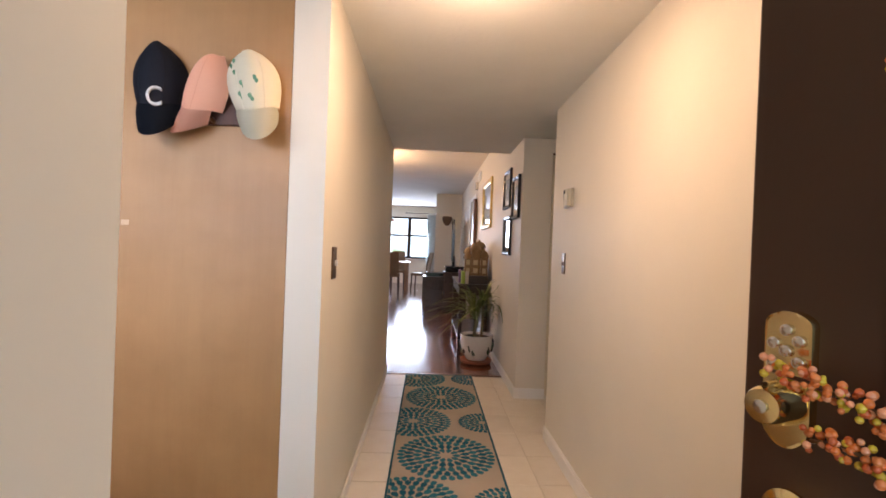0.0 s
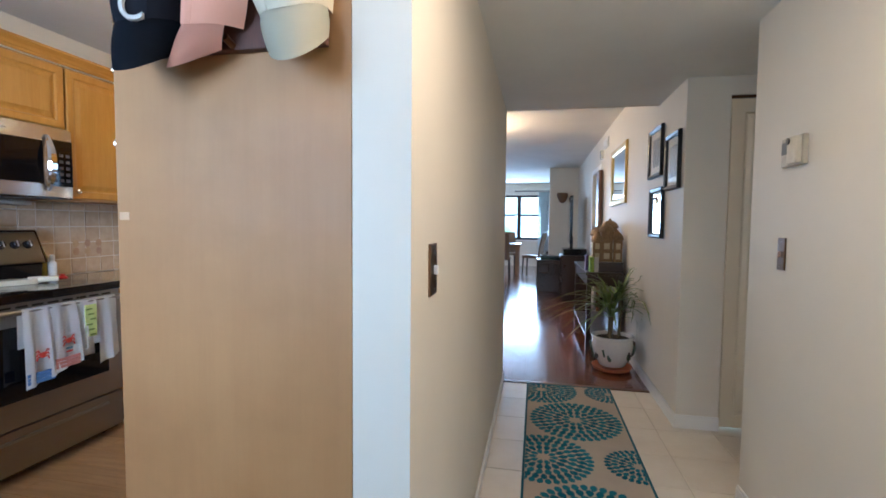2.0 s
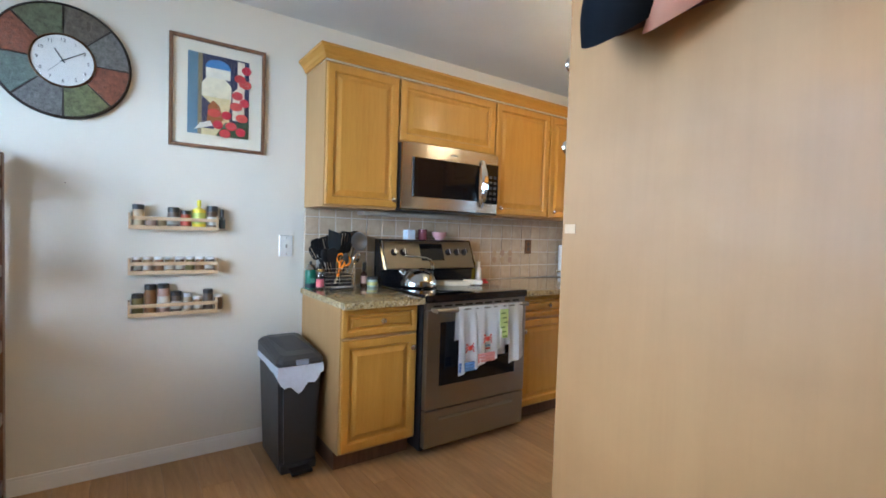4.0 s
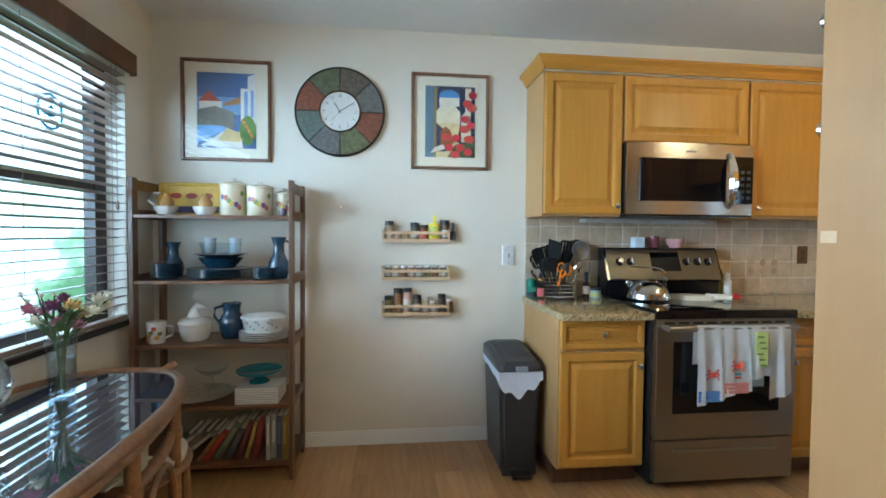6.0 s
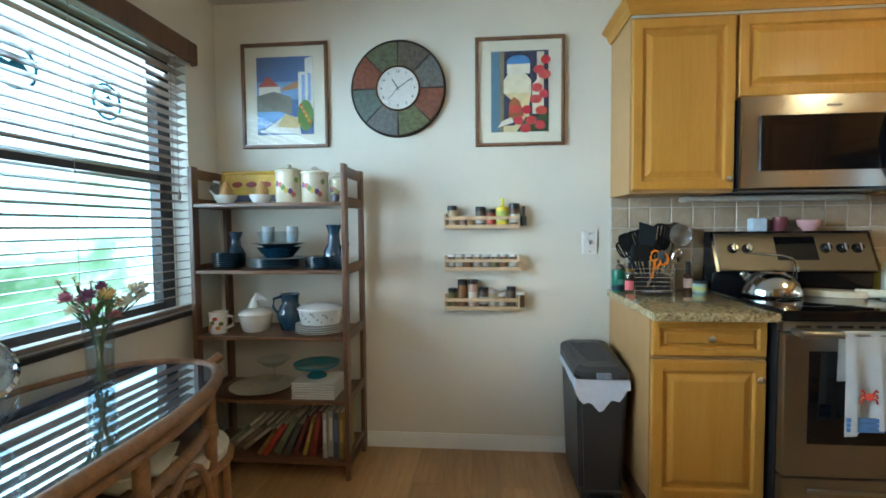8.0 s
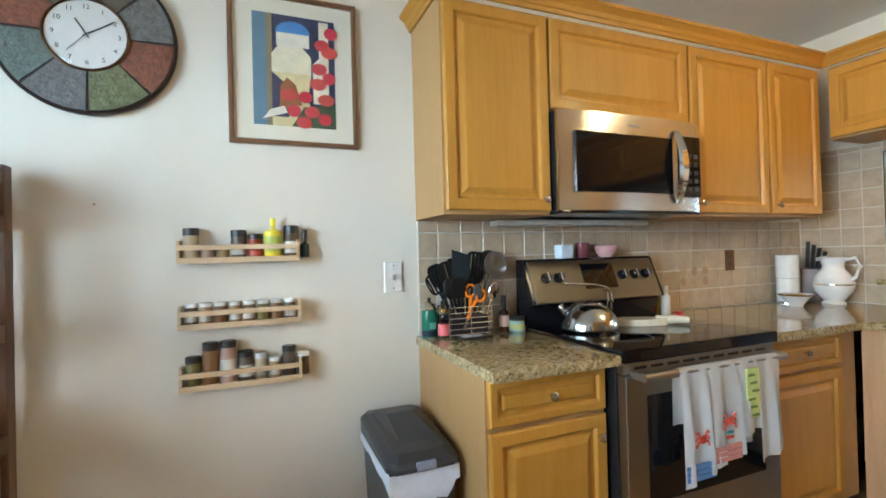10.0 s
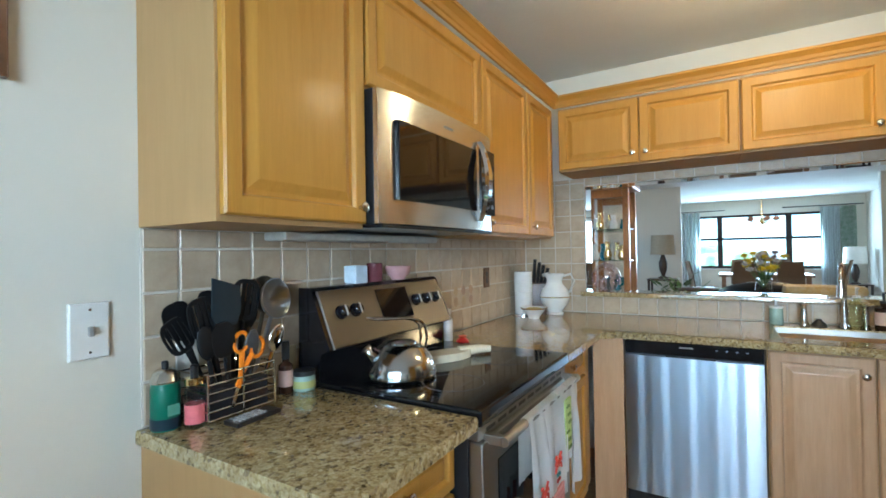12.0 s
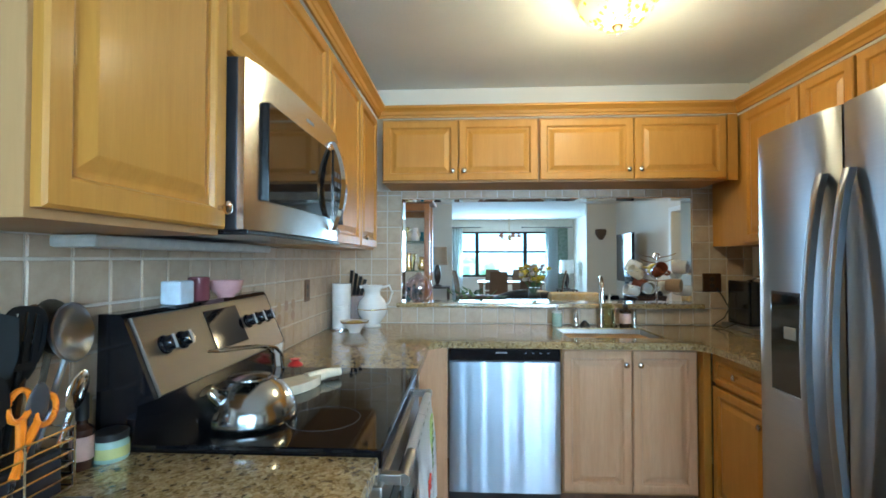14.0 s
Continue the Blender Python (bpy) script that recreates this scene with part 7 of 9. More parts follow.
# books
random.seed(11)
yb, k = 0.548, 0
bookc = [(0.40, 0.27, 0.06), (0.10, 0.13, 0.22), (0.62, 0.58, 0.50), (0.62, 0.58, 0.50), (0.26, 0.04, 0.03), (0.55, 0.36, 0.10), (0.16, 0.03, 0.03), (0.10, 0.10, 0.10), (0.20, 0.22, 0.14), (0.45, 0.05, 0.03), (0.30, 0.18, 0.06), (0.42, 0.38, 0.30), (0.20, 0.15, 0.10), (0.48, 0.44, 0.36), (0.12, 0.16, 0.12)]


def book(m, w, d, h, col, label):
    ob = thing("book", label, "book", m, "cookbooks on the bottom shelf")
    col = tone(col, 0.62)
    c = tint(*col, 0.5)
    part("cover", box(-w / 2, -w / 2 + 0.0025, -d, 0, 0, h, 0, box(w / 2 - 0.0025, w / 2, -d, 0, 0, h, 0, box(-w / 2 + 0.0025, w / 2 - 0.0025, -0.003, 0, 0, h))), c, ob)
    part("page_block", box(-w / 2 + 0.003, w / 2 - 0.003, -d + 0.004, -0.0035, 0.003, h - 0.003), PAPER, ob, "cream page block")
    part("spine_label", box(-w * 0.28, w * 0.28, -0.0005, 0.0008, h * 0.35, h * 0.85), tint(*tone(col, 1.8), 0.5), ob)


gone = 0
for k, col in enumerate(bookc[:11]):
    w = random.uniform(0.018, 0.032)
    h = random.uniform(0.20, 0.26)
    lean = 0 if k < 4 else min(36, 10 + 5 * (k - 4))
    yb -= w / math.cos(radians(lean)) + 0.002 + (0.245 * (math.sin(radians(lean)) - math.sin(radians(gone))) if lean > gone else 0)
    gone = lean
    book(pose(-2.855 - 0.01 * (k % 3), yb + w * 0.5, S[0] + math.sin(radians(lean)) * w / 2 + 0.0005, 0, 0, -90) @ pose(0, 0, 0, 0, -lean, 0), w, 0.19, h * (1 - lean / 200), col, ["upright", "leaning"][lean > 0] + " cookbook with a worn cover")
for k, col in enumerate(bookc[11:]):
    book(pose(-2.90 + 0.01 * k, 0.00 - 0.040 * k, S[0] + 0.012, 0, 0, -90) @ pose(0, 0, 0, 0, -52, 0), 0.02, 0.18, 0.22, col, "cookbook slumped on the shelf")


# ---- rattan table, chairs and what stands on it ----
TZ = 0.735
TCX, TCY, TA, TB = -1.53, 0.07, 0.78, 0.315


def oval_pts(a, b, z, n=48, p=2.6):
    out = []
    for i in range(n):
        t = 2 * math.pi * i / n
        c, s = math.cos(t), math.sin(t)
        out.append((TCX + a * math.copysign(abs(c) ** (2 / p), c), TCY + b * math.copysign(abs(s) ** (2 / p), s), z))
    return out


def rattan_table():
    ob = built("dining_table", "oval rattan dining table with a dark glass top", "table", (TCX, TCY, 0))
    bm = bmesh.new()
    lo, hi = [bm.verts.new((x, y, TZ - 0.008)) for x, y, z in oval_pts(TA, TB, 0)], [bm.verts.new((x, y, TZ)) for x, y, z in oval_pts(TA, TB, 0)]
    for i in range(48):
        bm.faces.new((lo[i], lo[(i + 1) % 48], hi[(i + 1) % 48], hi[i]))
    bm.faces.new(lo[::-1])
    bm.faces.new(hi)
    part("glass_top", bm, SMOKE_GLASS, ob, "dark reflective glass top")
    part("rim", tube(oval_pts(TA + 0.020, TB + 0.020, TZ - 0.010), 0.021, 10, closed=True), RATTAN, ob, "rounded rattan rim", True)
    part("rim", tube(oval_pts(TA + 0.000, TB + 0.000, TZ - 0.058), 0.018, 10, closed=True), RATTAN, ob, smooth=True)
    part("shelf_rim", tube(oval_pts(TA - 0.03, TB - 0.008, 0.560), 0.019, 10, closed=True), RATTAN, ob, smooth=True)
    bm = bmesh.new()
    pp = oval_pts(TA - 0.035, TB - 0.012, 0)
    prism([(x, y) for x, y, z in pp], 0.546, 0.556, bm=bm)
    part("lower_shelf", bm, WALNUT_H, ob)
    for sx in (-1, -0.32, 0.32, 1):
        for sy in (-1, 1):
            x = TCX + sx * (TA - 0.19)
            y = TCY + sy * TB * (1 - abs(sx * (TA - 0.19) / TA) ** 2.6) ** (1 / 2.6)
            part("leg", tube([(x, y, 0.0), (x, y, 0.35), (x, y, TZ - 0.06)], 0.021, 10), RATTAN, ob, smooth=True)
            part("knuckle", lathe([(0.023, 0.535), (0.026, 0.542), (0.026, 0.578), (0.023, 0.585)], 12, pose(x, y, 0)), RATTAN, ob, smooth=True)
    for sy in (-1, 1):
        for x0, x1 in ((-1, -0.32), (-0.32, 0.32), (0.32, 1)):
            a, b = TCX + x0 * (TA - 0.19), TCX + x1 * (TA - 0.19)
            part("arch", tube([(a + (b - a) * t / 10, TCY + sy * TB * (1 - abs((a + (b - a) * t / 10 - TCX) / TA) ** 2.6) ** (1 / 2.6), 0.26 + 0.27 * max(0.0, math.sin(math.pi * t / 10)) ** 0.6) for t in range(11)], 0.012, 8), RATTAN, ob, smooth=True)
    part("corner_knob", tube([(TCX - TA - 0.02, TCY + 0.10, TZ - 0.02), (TCX - TA - 0.075, TCY + 0.13, TZ + 0.005)], 0.019, 10), RATTAN, ob, smooth=True)


rattan_table()


def rattan_chair(x, y, rz, label):
    ob = thing("rattan_chair", label, "chair", pose(x, y, 0, 0, 0, rz), "chairs at the rattan table")
    part("seat", lathe([(0.17, 0.43), (0.205, 0.44), (0.21, 0.465), (0.19, 0.482), (0.05, 0.49), (0.002, 0.49)], 32), tint(0.60, 0.55, 0.46, 0.8), ob, "round cream seat cushion", True)
    part("seat_ring", tube([(0.21 * math.cos(2 * math.pi * i / 28), 0.21 * math.sin(2 * math.pi * i / 28), 0.425) for i in range(28)], 0.017, 8, closed=True), RATTAN, ob, smooth=True)
    for a in (45, 135, 225, 315):
        c, s = math.cos(radians(a)), math.sin(radians(a))
        part("leg", tube([(c * 0.2, s * 0.2, 0.42), (c * 0.21, s * 0.21, 0.2), (c * 0.23, s * 0.23, 0.0)], 0.016, 8), RATTAN, ob, smooth=True)
    for a in range(0, 360, 90):
        pts = [(0.205 * math.cos(radians(a + 45 + 90 * t / 8)), 0.205 * math.sin(radians(a + 45 + 90 * t / 8)), 0.12 + 0.22 * math.sin(math.pi * t / 8)) for t in range(9)]
        part("arch", tube(pts, 0.010, 7), RATTAN, ob, smooth=True)
    part("backrest", tube([(-0.20, -0.19, 0.42), (-0.22, -0.23, 0.52), (-0.20, -0.25, 0.60), (0, -0.27, 0.64), (0.20, -0.25, 0.60), (0.22, -0.23, 0.52), (0.20, -0.19, 0.42)], 0.017, 8), RATTAN, ob, smooth=True)
    for k in range(5):
        xx = -0.14 + 0.07 * k
        part("back_cane", tube([(xx, -0.20, 0.43), (xx, -0.255, 0.62)], 0.008, 6), RATTAN, ob, smooth=True)


rattan_chair(-2.15, 0.12, 60, "low rattan chair with a cream cushion under the table end")
ob = built("flower_vase", "clear glass vase of mixed flowers on the table", "vase", (-2.035, 0.0, TZ))
vx, vy = -2.035, 0.0
part("glass", lathe([(0.036, TZ + 0.0005), (0.038, TZ + 0.004), (0.043, TZ + 0.20), (0.040, TZ + 0.20), (0.034, TZ + 0.012), (0.002, TZ + 0.010)], 24, pose(vx, vy, 0)), BLUE_GLASS, ob, smooth=True)
part("water", lathe([(0.033, TZ + 0.013), (0.037, TZ + 0.13), (0.002, TZ + 0.131)], 20, pose(vx, vy, 0)), BLUE_GLASS, ob, smooth=True)
random.seed(21)
PINK, PLUM, GOLD, IVORY = tint(0.55, 0.20, 0.28, 0.7), tint(0.24, 0.07, 0.17, 0.7), tint(0.72, 0.48, 0.16, 0.7), tint(0.76, 0.72, 0.58, 0.7)
# across the bunch, height over the vase, depth, size, petals, colour
BUNCH = [(-0.080, 0.085, 0.01, 0.036, 34, PINK), (-0.064, 0.048, 0.02, 0.030, 30, IVORY), (-0.020, 0.092, 0.02, 0.036, 34, PLUM), (0.032, 0.090, 0.03, 0.038, 36, GOLD), (0.010, 0.110, -0.02, 0.034, 30, PLUM),
         (0.045, 0.028, 0.03, 0.028, 28, PINK), (0.098, 0.100, 0.0, 0.040, 18, IVORY), (0.118, 0.078, -0.01, 0.042, 18, IVORY), (0.085, 0.066, 0.02, 0.040, 18, IVORY), (0.128, 0.112, 0.01, 0.034, 16, IVORY),
         (-0.098, 0.140, 0.0, 0.014, 14, IVORY), (-0.080, 0.118, 0.01, 0.013, 14, IVORY), (-0.048, 0.130, 0.0, 0.014, 14, IVORY), (-0.060, 0.150, -0.01, 0.012, 12, IVORY), (-0.015, 0.135, 0.0, 0.013, 12, IVORY),
         (-0.045, 0.070, -0.03, 0.032, 28, PINK), (0.020, 0.060, -0.03, 0.032, 28, PLUM), (0.060, 0.055, -0.04, 0.034, 28, GOLD), (-0.01, 0.045, 0.035, 0.028, 26, PINK)]
for u, h, dp, size, petals, col in BUNCH:
    hx, hy, hz = vx - 0.55 * u + 0.83 * dp, vy + 0.83 * u + 0.55 * dp, TZ + 0.205 + h
    a = math.atan2(hy - vy, hx - vx)
    part("stem", tube([(vx + 0.018 * math.cos(a + 2.5), vy + 0.018 * math.sin(a + 2.5), TZ + 0.015), (vx + 0.02 * math.cos(a), vy + 0.02 * math.sin(a), TZ + 0.19), (hx, hy, hz)], 0.0025, 5), STEM, ob)
    bm = bmesh.new()
    for j in range(petals):
        t = j / petals
        mm = Matrix.Translation((hx, hy, hz)) @ pose(0, 0, 0, 0, 0, 137.5 * j) @ pose(0, 0, 0, 0, 12 - 85 * t, 0)
        ln = size * random.uniform(0.8, 1.05)
        prism([(0, -0.003), (ln * 0.6, -ln * 0.24), (ln, 0), (ln * 0.6, ln * 0.24), (0, 0.003)], 0, 0.0012, mm, bm)
    part("blossom", bm, col, ob)
for k in range(34):
    a = random.uniform(0, 2 * math.pi)
    p0 = Vector((vx + 0.03 * math.cos(a), vy + 0.03 * math.sin(a), TZ + 0.20 + 0.09 * random.random()))
    mm = Matrix.Translation(p0) @ pose(0, 0, 0, 0, -random.uniform(10, 60), math.degrees(a))
    part("leaf", prism([(0, 0), (0.03, 0.009), (0.065, 0), (0.03, -0.009)], 0, 0.0008, mm), LEAF, ob)
# big glass candy jar lying tilted near the table's other end
cm = Matrix.Translation((-1.60, 0.00, TZ + 0.118)) @ Vector((0.22, 0.76, 0.66)).to_track_quat("Z", "Y").to_matrix().to_4x4() @ Matrix.Scale(1.12, 4)
ob = built("cookie_jar", "tilted round glass jar with a metal lid on the table", "jar", (-1.55, -0.02, TZ))
part("globe", lathe([(0.05, -0.105), (0.09, -0.08), (0.115, -0.03), (0.118, 0.02), (0.10, 0.07), (0.075, 0.095)], 32, cm), BLUE_GLASS, ob, smooth=True)
part("lid_ring", lathe([(0.078, 0.095), (0.084, 0.098), (0.084, 0.118), (0.076, 0.124), (0.073, 0.116)], 32, cm), CHROME, ob, "chrome lid ring", True)
part("lid_glass", lathe([(0.073, 0.116), (0.04, 0.128), (0.002, 0.132)], 28, cm), BLUE_GLASS, ob, smooth=True)
for k, (u, v, r) in enumerate(((0.0, 0.01, 0.026), (0.04, -0.01, 0.022), (-0.04, 0.0, 0.024), (0.01, -0.042, 0.022), (-0.015, 0.045, 0.023), (0.04, 0.035, 0.02), (-0.035, -0.04, 0.018))):
    part("candy", lathe([(0.002, -0.6 * r), (0.8 * r, -0.35 * r), (r, 0), (0.8 * r, 0.35 * r), (0.002, 0.6 * r)], 12, cm @ pose(u, v, 0.098)), [tint(0.10, 0.03, 0.025, 0.35), tint(0.06, 0.045, 0.035, 0.4), tint(0.50, 0.46, 0.40, 0.4)][k % 3], ob, smooth=True)
part("bag", lathe([(0.02, -0.099), (0.060, -0.086), (0.088, -0.058), (0.094, -0.025), (0.070, -0.002), (0.052, 0.008), (0.03, -0.006), (0.002, 0.004)], 24, cm), tint(0.60, 0.66, 0.74, 0.3), ob, "crumpled white and blue bag inside", True)
part("wrapper", box(-0.03, 0.03, -0.05, 0.05, -0.06, 0.02, 0.01, None, cm @ pose(0.045, 0.055, 0.02, 20, 30, 0)), tint(0.05, 0.20, 0.55), ob)
for k, (dx, dy, rz) in enumerate(((0.0, 0.0, 12), (0.02, 0.01, -8), (-0.03, 0.02, 25))):
    solo("papers", box(-0.10, 0.10, -0.07, 0.07, 0, 0.006, 0, None, pose(-1.86 + dx, 0.24 + dy, 0.5565 + 0.0065 * k, 0, 0, rz)), PAPER, "loose papers on the table's lower shelf", "paper", "papers under the table")

# ---- hall ----
def front_door():
    hx, hy, lx, ly = 0.845, -0.045, 0.503, 0.735
    d = Vector((lx - hx, ly - hy, 0))
    L = d.length
    ang = math.degrees(math.atan2(d.y, d.x))
    ob = thing("door_1", "open dark brown front door with brass keypad lock", "door", pose(hx, hy, 0, 0, 0, ang))
    tagged(ob, kind="structure")
    # own x runs from the hinge to the latch; own +y is the outer face
    part("leaf", box(0, L, -0.022, 0.022, 0.012, 2.04, 0.003), DOOR_BROWN, ob)
    fm = Matrix(((1, 0, 0, 0), (0, 0, 1, 0.021), (0, 1, 0, 0), (0, 0, 0, 1)))
    for u0, u1 in ((0.11, L / 2 - 0.05), (L / 2 + 0.05, L - 0.15)):
        for z0, z1 in ((0.18, 0.72), (0.98, 1.50), (1.62, 1.92)):
            part("panel", rings_panel(u1 - u0, z1 - z0, [(0, 0), (0.0, 0.008), (0.010, 0.010), (0.022, 0.003), (0.040, 0.003), (0.060, 0.008)], fm @ pose(u0, z0, 0)), DOOR_BROWN, ob)
    lm = fm @ pose(L - 0.058, 1.095, 0.001)
    w, h = 0.027, 0.085
    pts = [(w * math.cos(a), -h * 0.58 + 0.42 * h * math.sin(a)) for a in [math.pi + math.pi * i / 16 for i in range(17)]] + [(w, h * 0.80)] + [(w * math.cos(a), h * 0.80 + 0.20 * h * math.sin(a)) for a in [math.pi * i / 12 for i in range(1, 12)]] + [(-w, h * 0.80)]
    lock = part("keypad_lock", prism(pts, 0, 0.016, lm, bev=0.004), BRASS, ob, "brass keypad lock plate")
    for bx, by in ((0, 0.062), (-0.014, 0.050), (0.014, 0.044), (0, 0.036), (-0.014, 0.024), (0.014, 0.018)):
        part("key", lathe([(0.0072, 0.014), (0.0072, 0.020), (0.005, 0.0215)], 14, lm @ pose(bx, by, 0)), NICKEL, lock, "round nickel key", True)
    part("turn_knob", lathe([(0.028, 0.015), (0.027, 0.028), (0.022, 0.055), (0.020, 0.060), (0.006, 0.061)], 26, lm @ pose(0.002, -0.028, 0)), BRASS, lock, "tapered brass knob", True)
    part("keyhole", lathe([(0.008, 0.060), (0.008, 0.064), (0.003, 0.065)], 12, lm @ pose(0.002, -0.028, 0)), NICKEL, lock, "", True)
    part("door_knob", lathe([(0.032, 0.0), (0.032, 0.006), (0.012, 0.012), (0.012, 0.030), (0.026, 0.042), (0.030, 0.058), (0.024, 0.070), (0.004, 0.074)], 26, fm @ pose(L - 0.062, 0.925, 0.001)), BRASS, ob, "round brass door knob", True)
    part("latch_plate", box(L - 0.0005, L + 0.002, -0.012, 0.012, 1.02, 1.10), BRASS, ob)
    for z in (0.25, 1.05, 1.85):
        part("hinge", tube([(-0.004, -0.026, z - 0.05), (-0.004, -0.026, z + 0.05)], 0.007, 8), BRASS, ob)
    # berry garland on the outer face
    g = thing("berry_wreath", "orange and yellow artificial berry wreath on the door", "wreath", pose(hx, hy, 0, 0, 0, ang))
    random.seed(5)
    OB = [tint(0.66, 0.15, 0.03, 0.25), tint(0.72, 0.27, 0.13, 0.25), tint(0.55, 0.10, 0.025, 0.25), tint(0.66, 0.18, 0.05, 0.25), tint(0.55, 0.36, 0.03, 0.25)]
    cxw, czw = L / 2 - 0.0, 1.22
    part("ring", tube([(cxw + 0.20 * math.cos(2 * math.pi * i / 26), 0.050, czw + 0.20 * math.sin(2 * math.pi * i / 26)) for i in range(26)], 0.012, 7, closed=True), BRONZE, g)
    stems = [[(cxw + 0.15, 0.06, czw - 0.12), (L - 0.17, 0.055, 1.085), (L - 0.10, 0.07, 1.105), (L - 0.055, 0.075, 1.112)], [(cxw + 0.14, 0.06, czw - 0.15), (L - 0.18, 0.055, 1.03), (L - 0.13, 0.06, 1.045), (L - 0.10, 0.065, 1.04)],
             [(cxw + 0.10, 0.06, czw - 0.18), (L - 0.22, 0.055, 0.985), (L - 0.185, 0.06, 0.955)], [(cxw + 0.18, 0.06, czw + 0.12), (L - 0.19, 0.055, 1.44), (L - 0.165, 0.06, 1.45)],
             [(cxw + 0.19, 0.06, czw + 0.02), (L - 0.185, 0.085, 1.36)], [(cxw, 0.06, czw + 0.2), (cxw - 0.04, 0.08, czw + 0.28)], [(cxw - 0.18, 0.06, czw), (cxw - 0.24, 0.08, czw - 0.05)]]
    meshes = [finish(lathe([(0.001, -0.0066), (0.0047, -0.0047), (0.0066, 0), (0.0047, 0.0047), (0.001, 0.0066)], 10), "berry", c, True) for c in OB]
    for st in stems:
        part("twig", tube(st, 0.003, 5), BRONZE, g)
        for a, b in zip(st, st[1:]):
            n = int((Vector(b) - Vector(a)).length / 0.0014) + 2
            for i in range(min(n, 70)):
                p = Vector(a).lerp(Vector(b), i / n) + Vector((random.uniform(-0.012, 0.012), random.uniform(-0.010, 0.012), random.uniform(-0.016, 0.016)))
                o = new("berry", random.choice(meshes))
                o.parent = g
                o.matrix_basis = Matrix.Translation(p) @ Matrix.Scale(random.uniform(0.50, 0.80), 4)


front_door()
structure("door_frame", box(-0.06, -0.03, -0.165, -0.045, 0, 2.09, 0, box(-0.03, 0.858, -0.165, -0.045, 2.062, 2.09)), WHITE)


def cap_hat(x, z, s, wx, point, crown_mat, brim_mat, label, roll, turn, bill=1.0, letter=None, dots=None):
    """A baseball cap hung by its back, peak down, front outwards. wx: half its width; point: how peaked its crown is."""
    ob = thing("baseball_cap", label, "cap", pose(x, 1.733, z, 0, roll, turn), "caps on the rack")

    def skin(u, v, k=1.0):
        """A place on the crown: u round the front from one side to the other, v from the band to the top."""
        a = v * math.pi / 2
        w = wx * k * max(0.0, math.cos(a)) ** point * (0.82 + 0.40 * math.sin(math.pi * v))
        dent = 1 - 0.05 * math.sin(3 * u) * math.sin(math.pi * v)
        low = -0.070 + 0.022 * math.cos(u) ** 2
        return Vector((w * math.cos(u), -0.112 * s * k * max(0.0, math.sin(u)) ** 0.8 * math.cos(a * 0.88) ** 0.75 * dent - 0.002, s * (low + (0.150 - low) * max(0.0, math.sin(a)) ** 0.95)))
    bm = bmesh.new()
    nu, nv = 26, 10
    rows = [[bm.verts.new(skin(math.pi * i / nu, j / nv)) for i in range(nu + 1)] for j in range(nv + 1)]
    for p, q in zip(rows, rows[1:]):
        for i in range(nu):
            bm.faces.new((p[i], p[i + 1], q[i + 1], q[i]))
    bmesh.ops.remove_doubles(bm, verts=bm.verts, dist=0.0005)
    part("crown", bm, crown_mat, ob, smooth=True)
    for u in (62, 118):
        part("seam", tube([skin(radians(u), j / 10, 1.006) for j in range(10)], 0.0011, 5), crown_mat, ob)
    bm = bmesh.new()
    rows = []
    for j in range(8):
        v = j / 7
        row = []
        for i in range(17):
            u = math.pi * (0.10 + 0.80 * i / 16)
            e = skin(u, 0.0)
            drop = 0.102 * s * bill * v * max(0.0, math.sin(u)) ** 0.5
            row.append(bm.verts.new((e.x * (1 + 0.20 * v - 0.30 * v * v), e.y + 0.004 - 0.040 * s * v * max(0.0, math.sin(u)) + 0.012 * s * v * v, e.z + 0.004 - drop)))
        rows.append(row)
    for p, q in zip(rows, rows[1:]):
        for i in range(16):
            bm.faces.new((p[i], p[i + 1], q[i + 1], q[i]))
    bmesh.ops.solidify(bm, geom=bm.faces[:], thickness=0.004)
    part("peak", bm, brim_mat, ob, smooth=True)
    part("button", lathe([(0.006, 0), (0.007, 0.003), (0.002, 0.006)], 10, pose(0, -0.006, 0.148 * s)), crown_mat, ob)
    if letter:
        p = skin(radians(86), 0.16, 1.0)
        text_mesh(letter, 0.090, Matrix.Translation((p.x + 0.010, p.y - 0.006, p.z - 0.040)) @ pose(0, 0, 0, 84, 0, 8) @ Matrix.Diagonal((0.78, 1, 1, 1)), tint(0.55, 0.55, 0.53), ob, "letter", 0.004)
    if dots:
        for du, v in dots:
            p = skin(radians(du), v, 1.004)
            mm = Matrix.Translation(p) @ pose(0, 0, 0, 0, 0, du - 90) @ pose(0, 0, 0, 82)
            part("leaf_print", prism(ring(0, 0, 0.007, 0.009, 7), -0.001, 0.001, mm, bm=prism(ring(0.006, -0.012, 0.006, 0.008, 7), -0.001, 0.001, mm)), dots_mat, ob)


dots_mat = tint(0.10, 0.26, 0.16, 0.7)
cap_hat(-0.882, 1.735, 1.06, 0.084, 1.35, paint("black_cap_cotton", (0.012, 0.013, 0.018), 0.9, 900, 0.4, 0.2, 0.1), paint("black_peak_cotton", (0.014, 0.017, 0.024), 0.9, 900, 0.4, 0.2, 0.1), "black baseball cap with a white letter C on a rack", -3, 8, 1.0, letter="C")
cap_hat(-0.705, 1.728, 0.90, 0.077, 1.7, paint("peach_cap_cotton", (0.74, 0.36, 0.24), 0.9, 900, 0.4, 0.06, 0.1), paint("peach_peak_cotton", (0.74, 0.37, 0.25), 0.9, 900, 0.4, 0.06, 0.1), "peach pink baseball cap on a rack", 20, -38, 1.0)
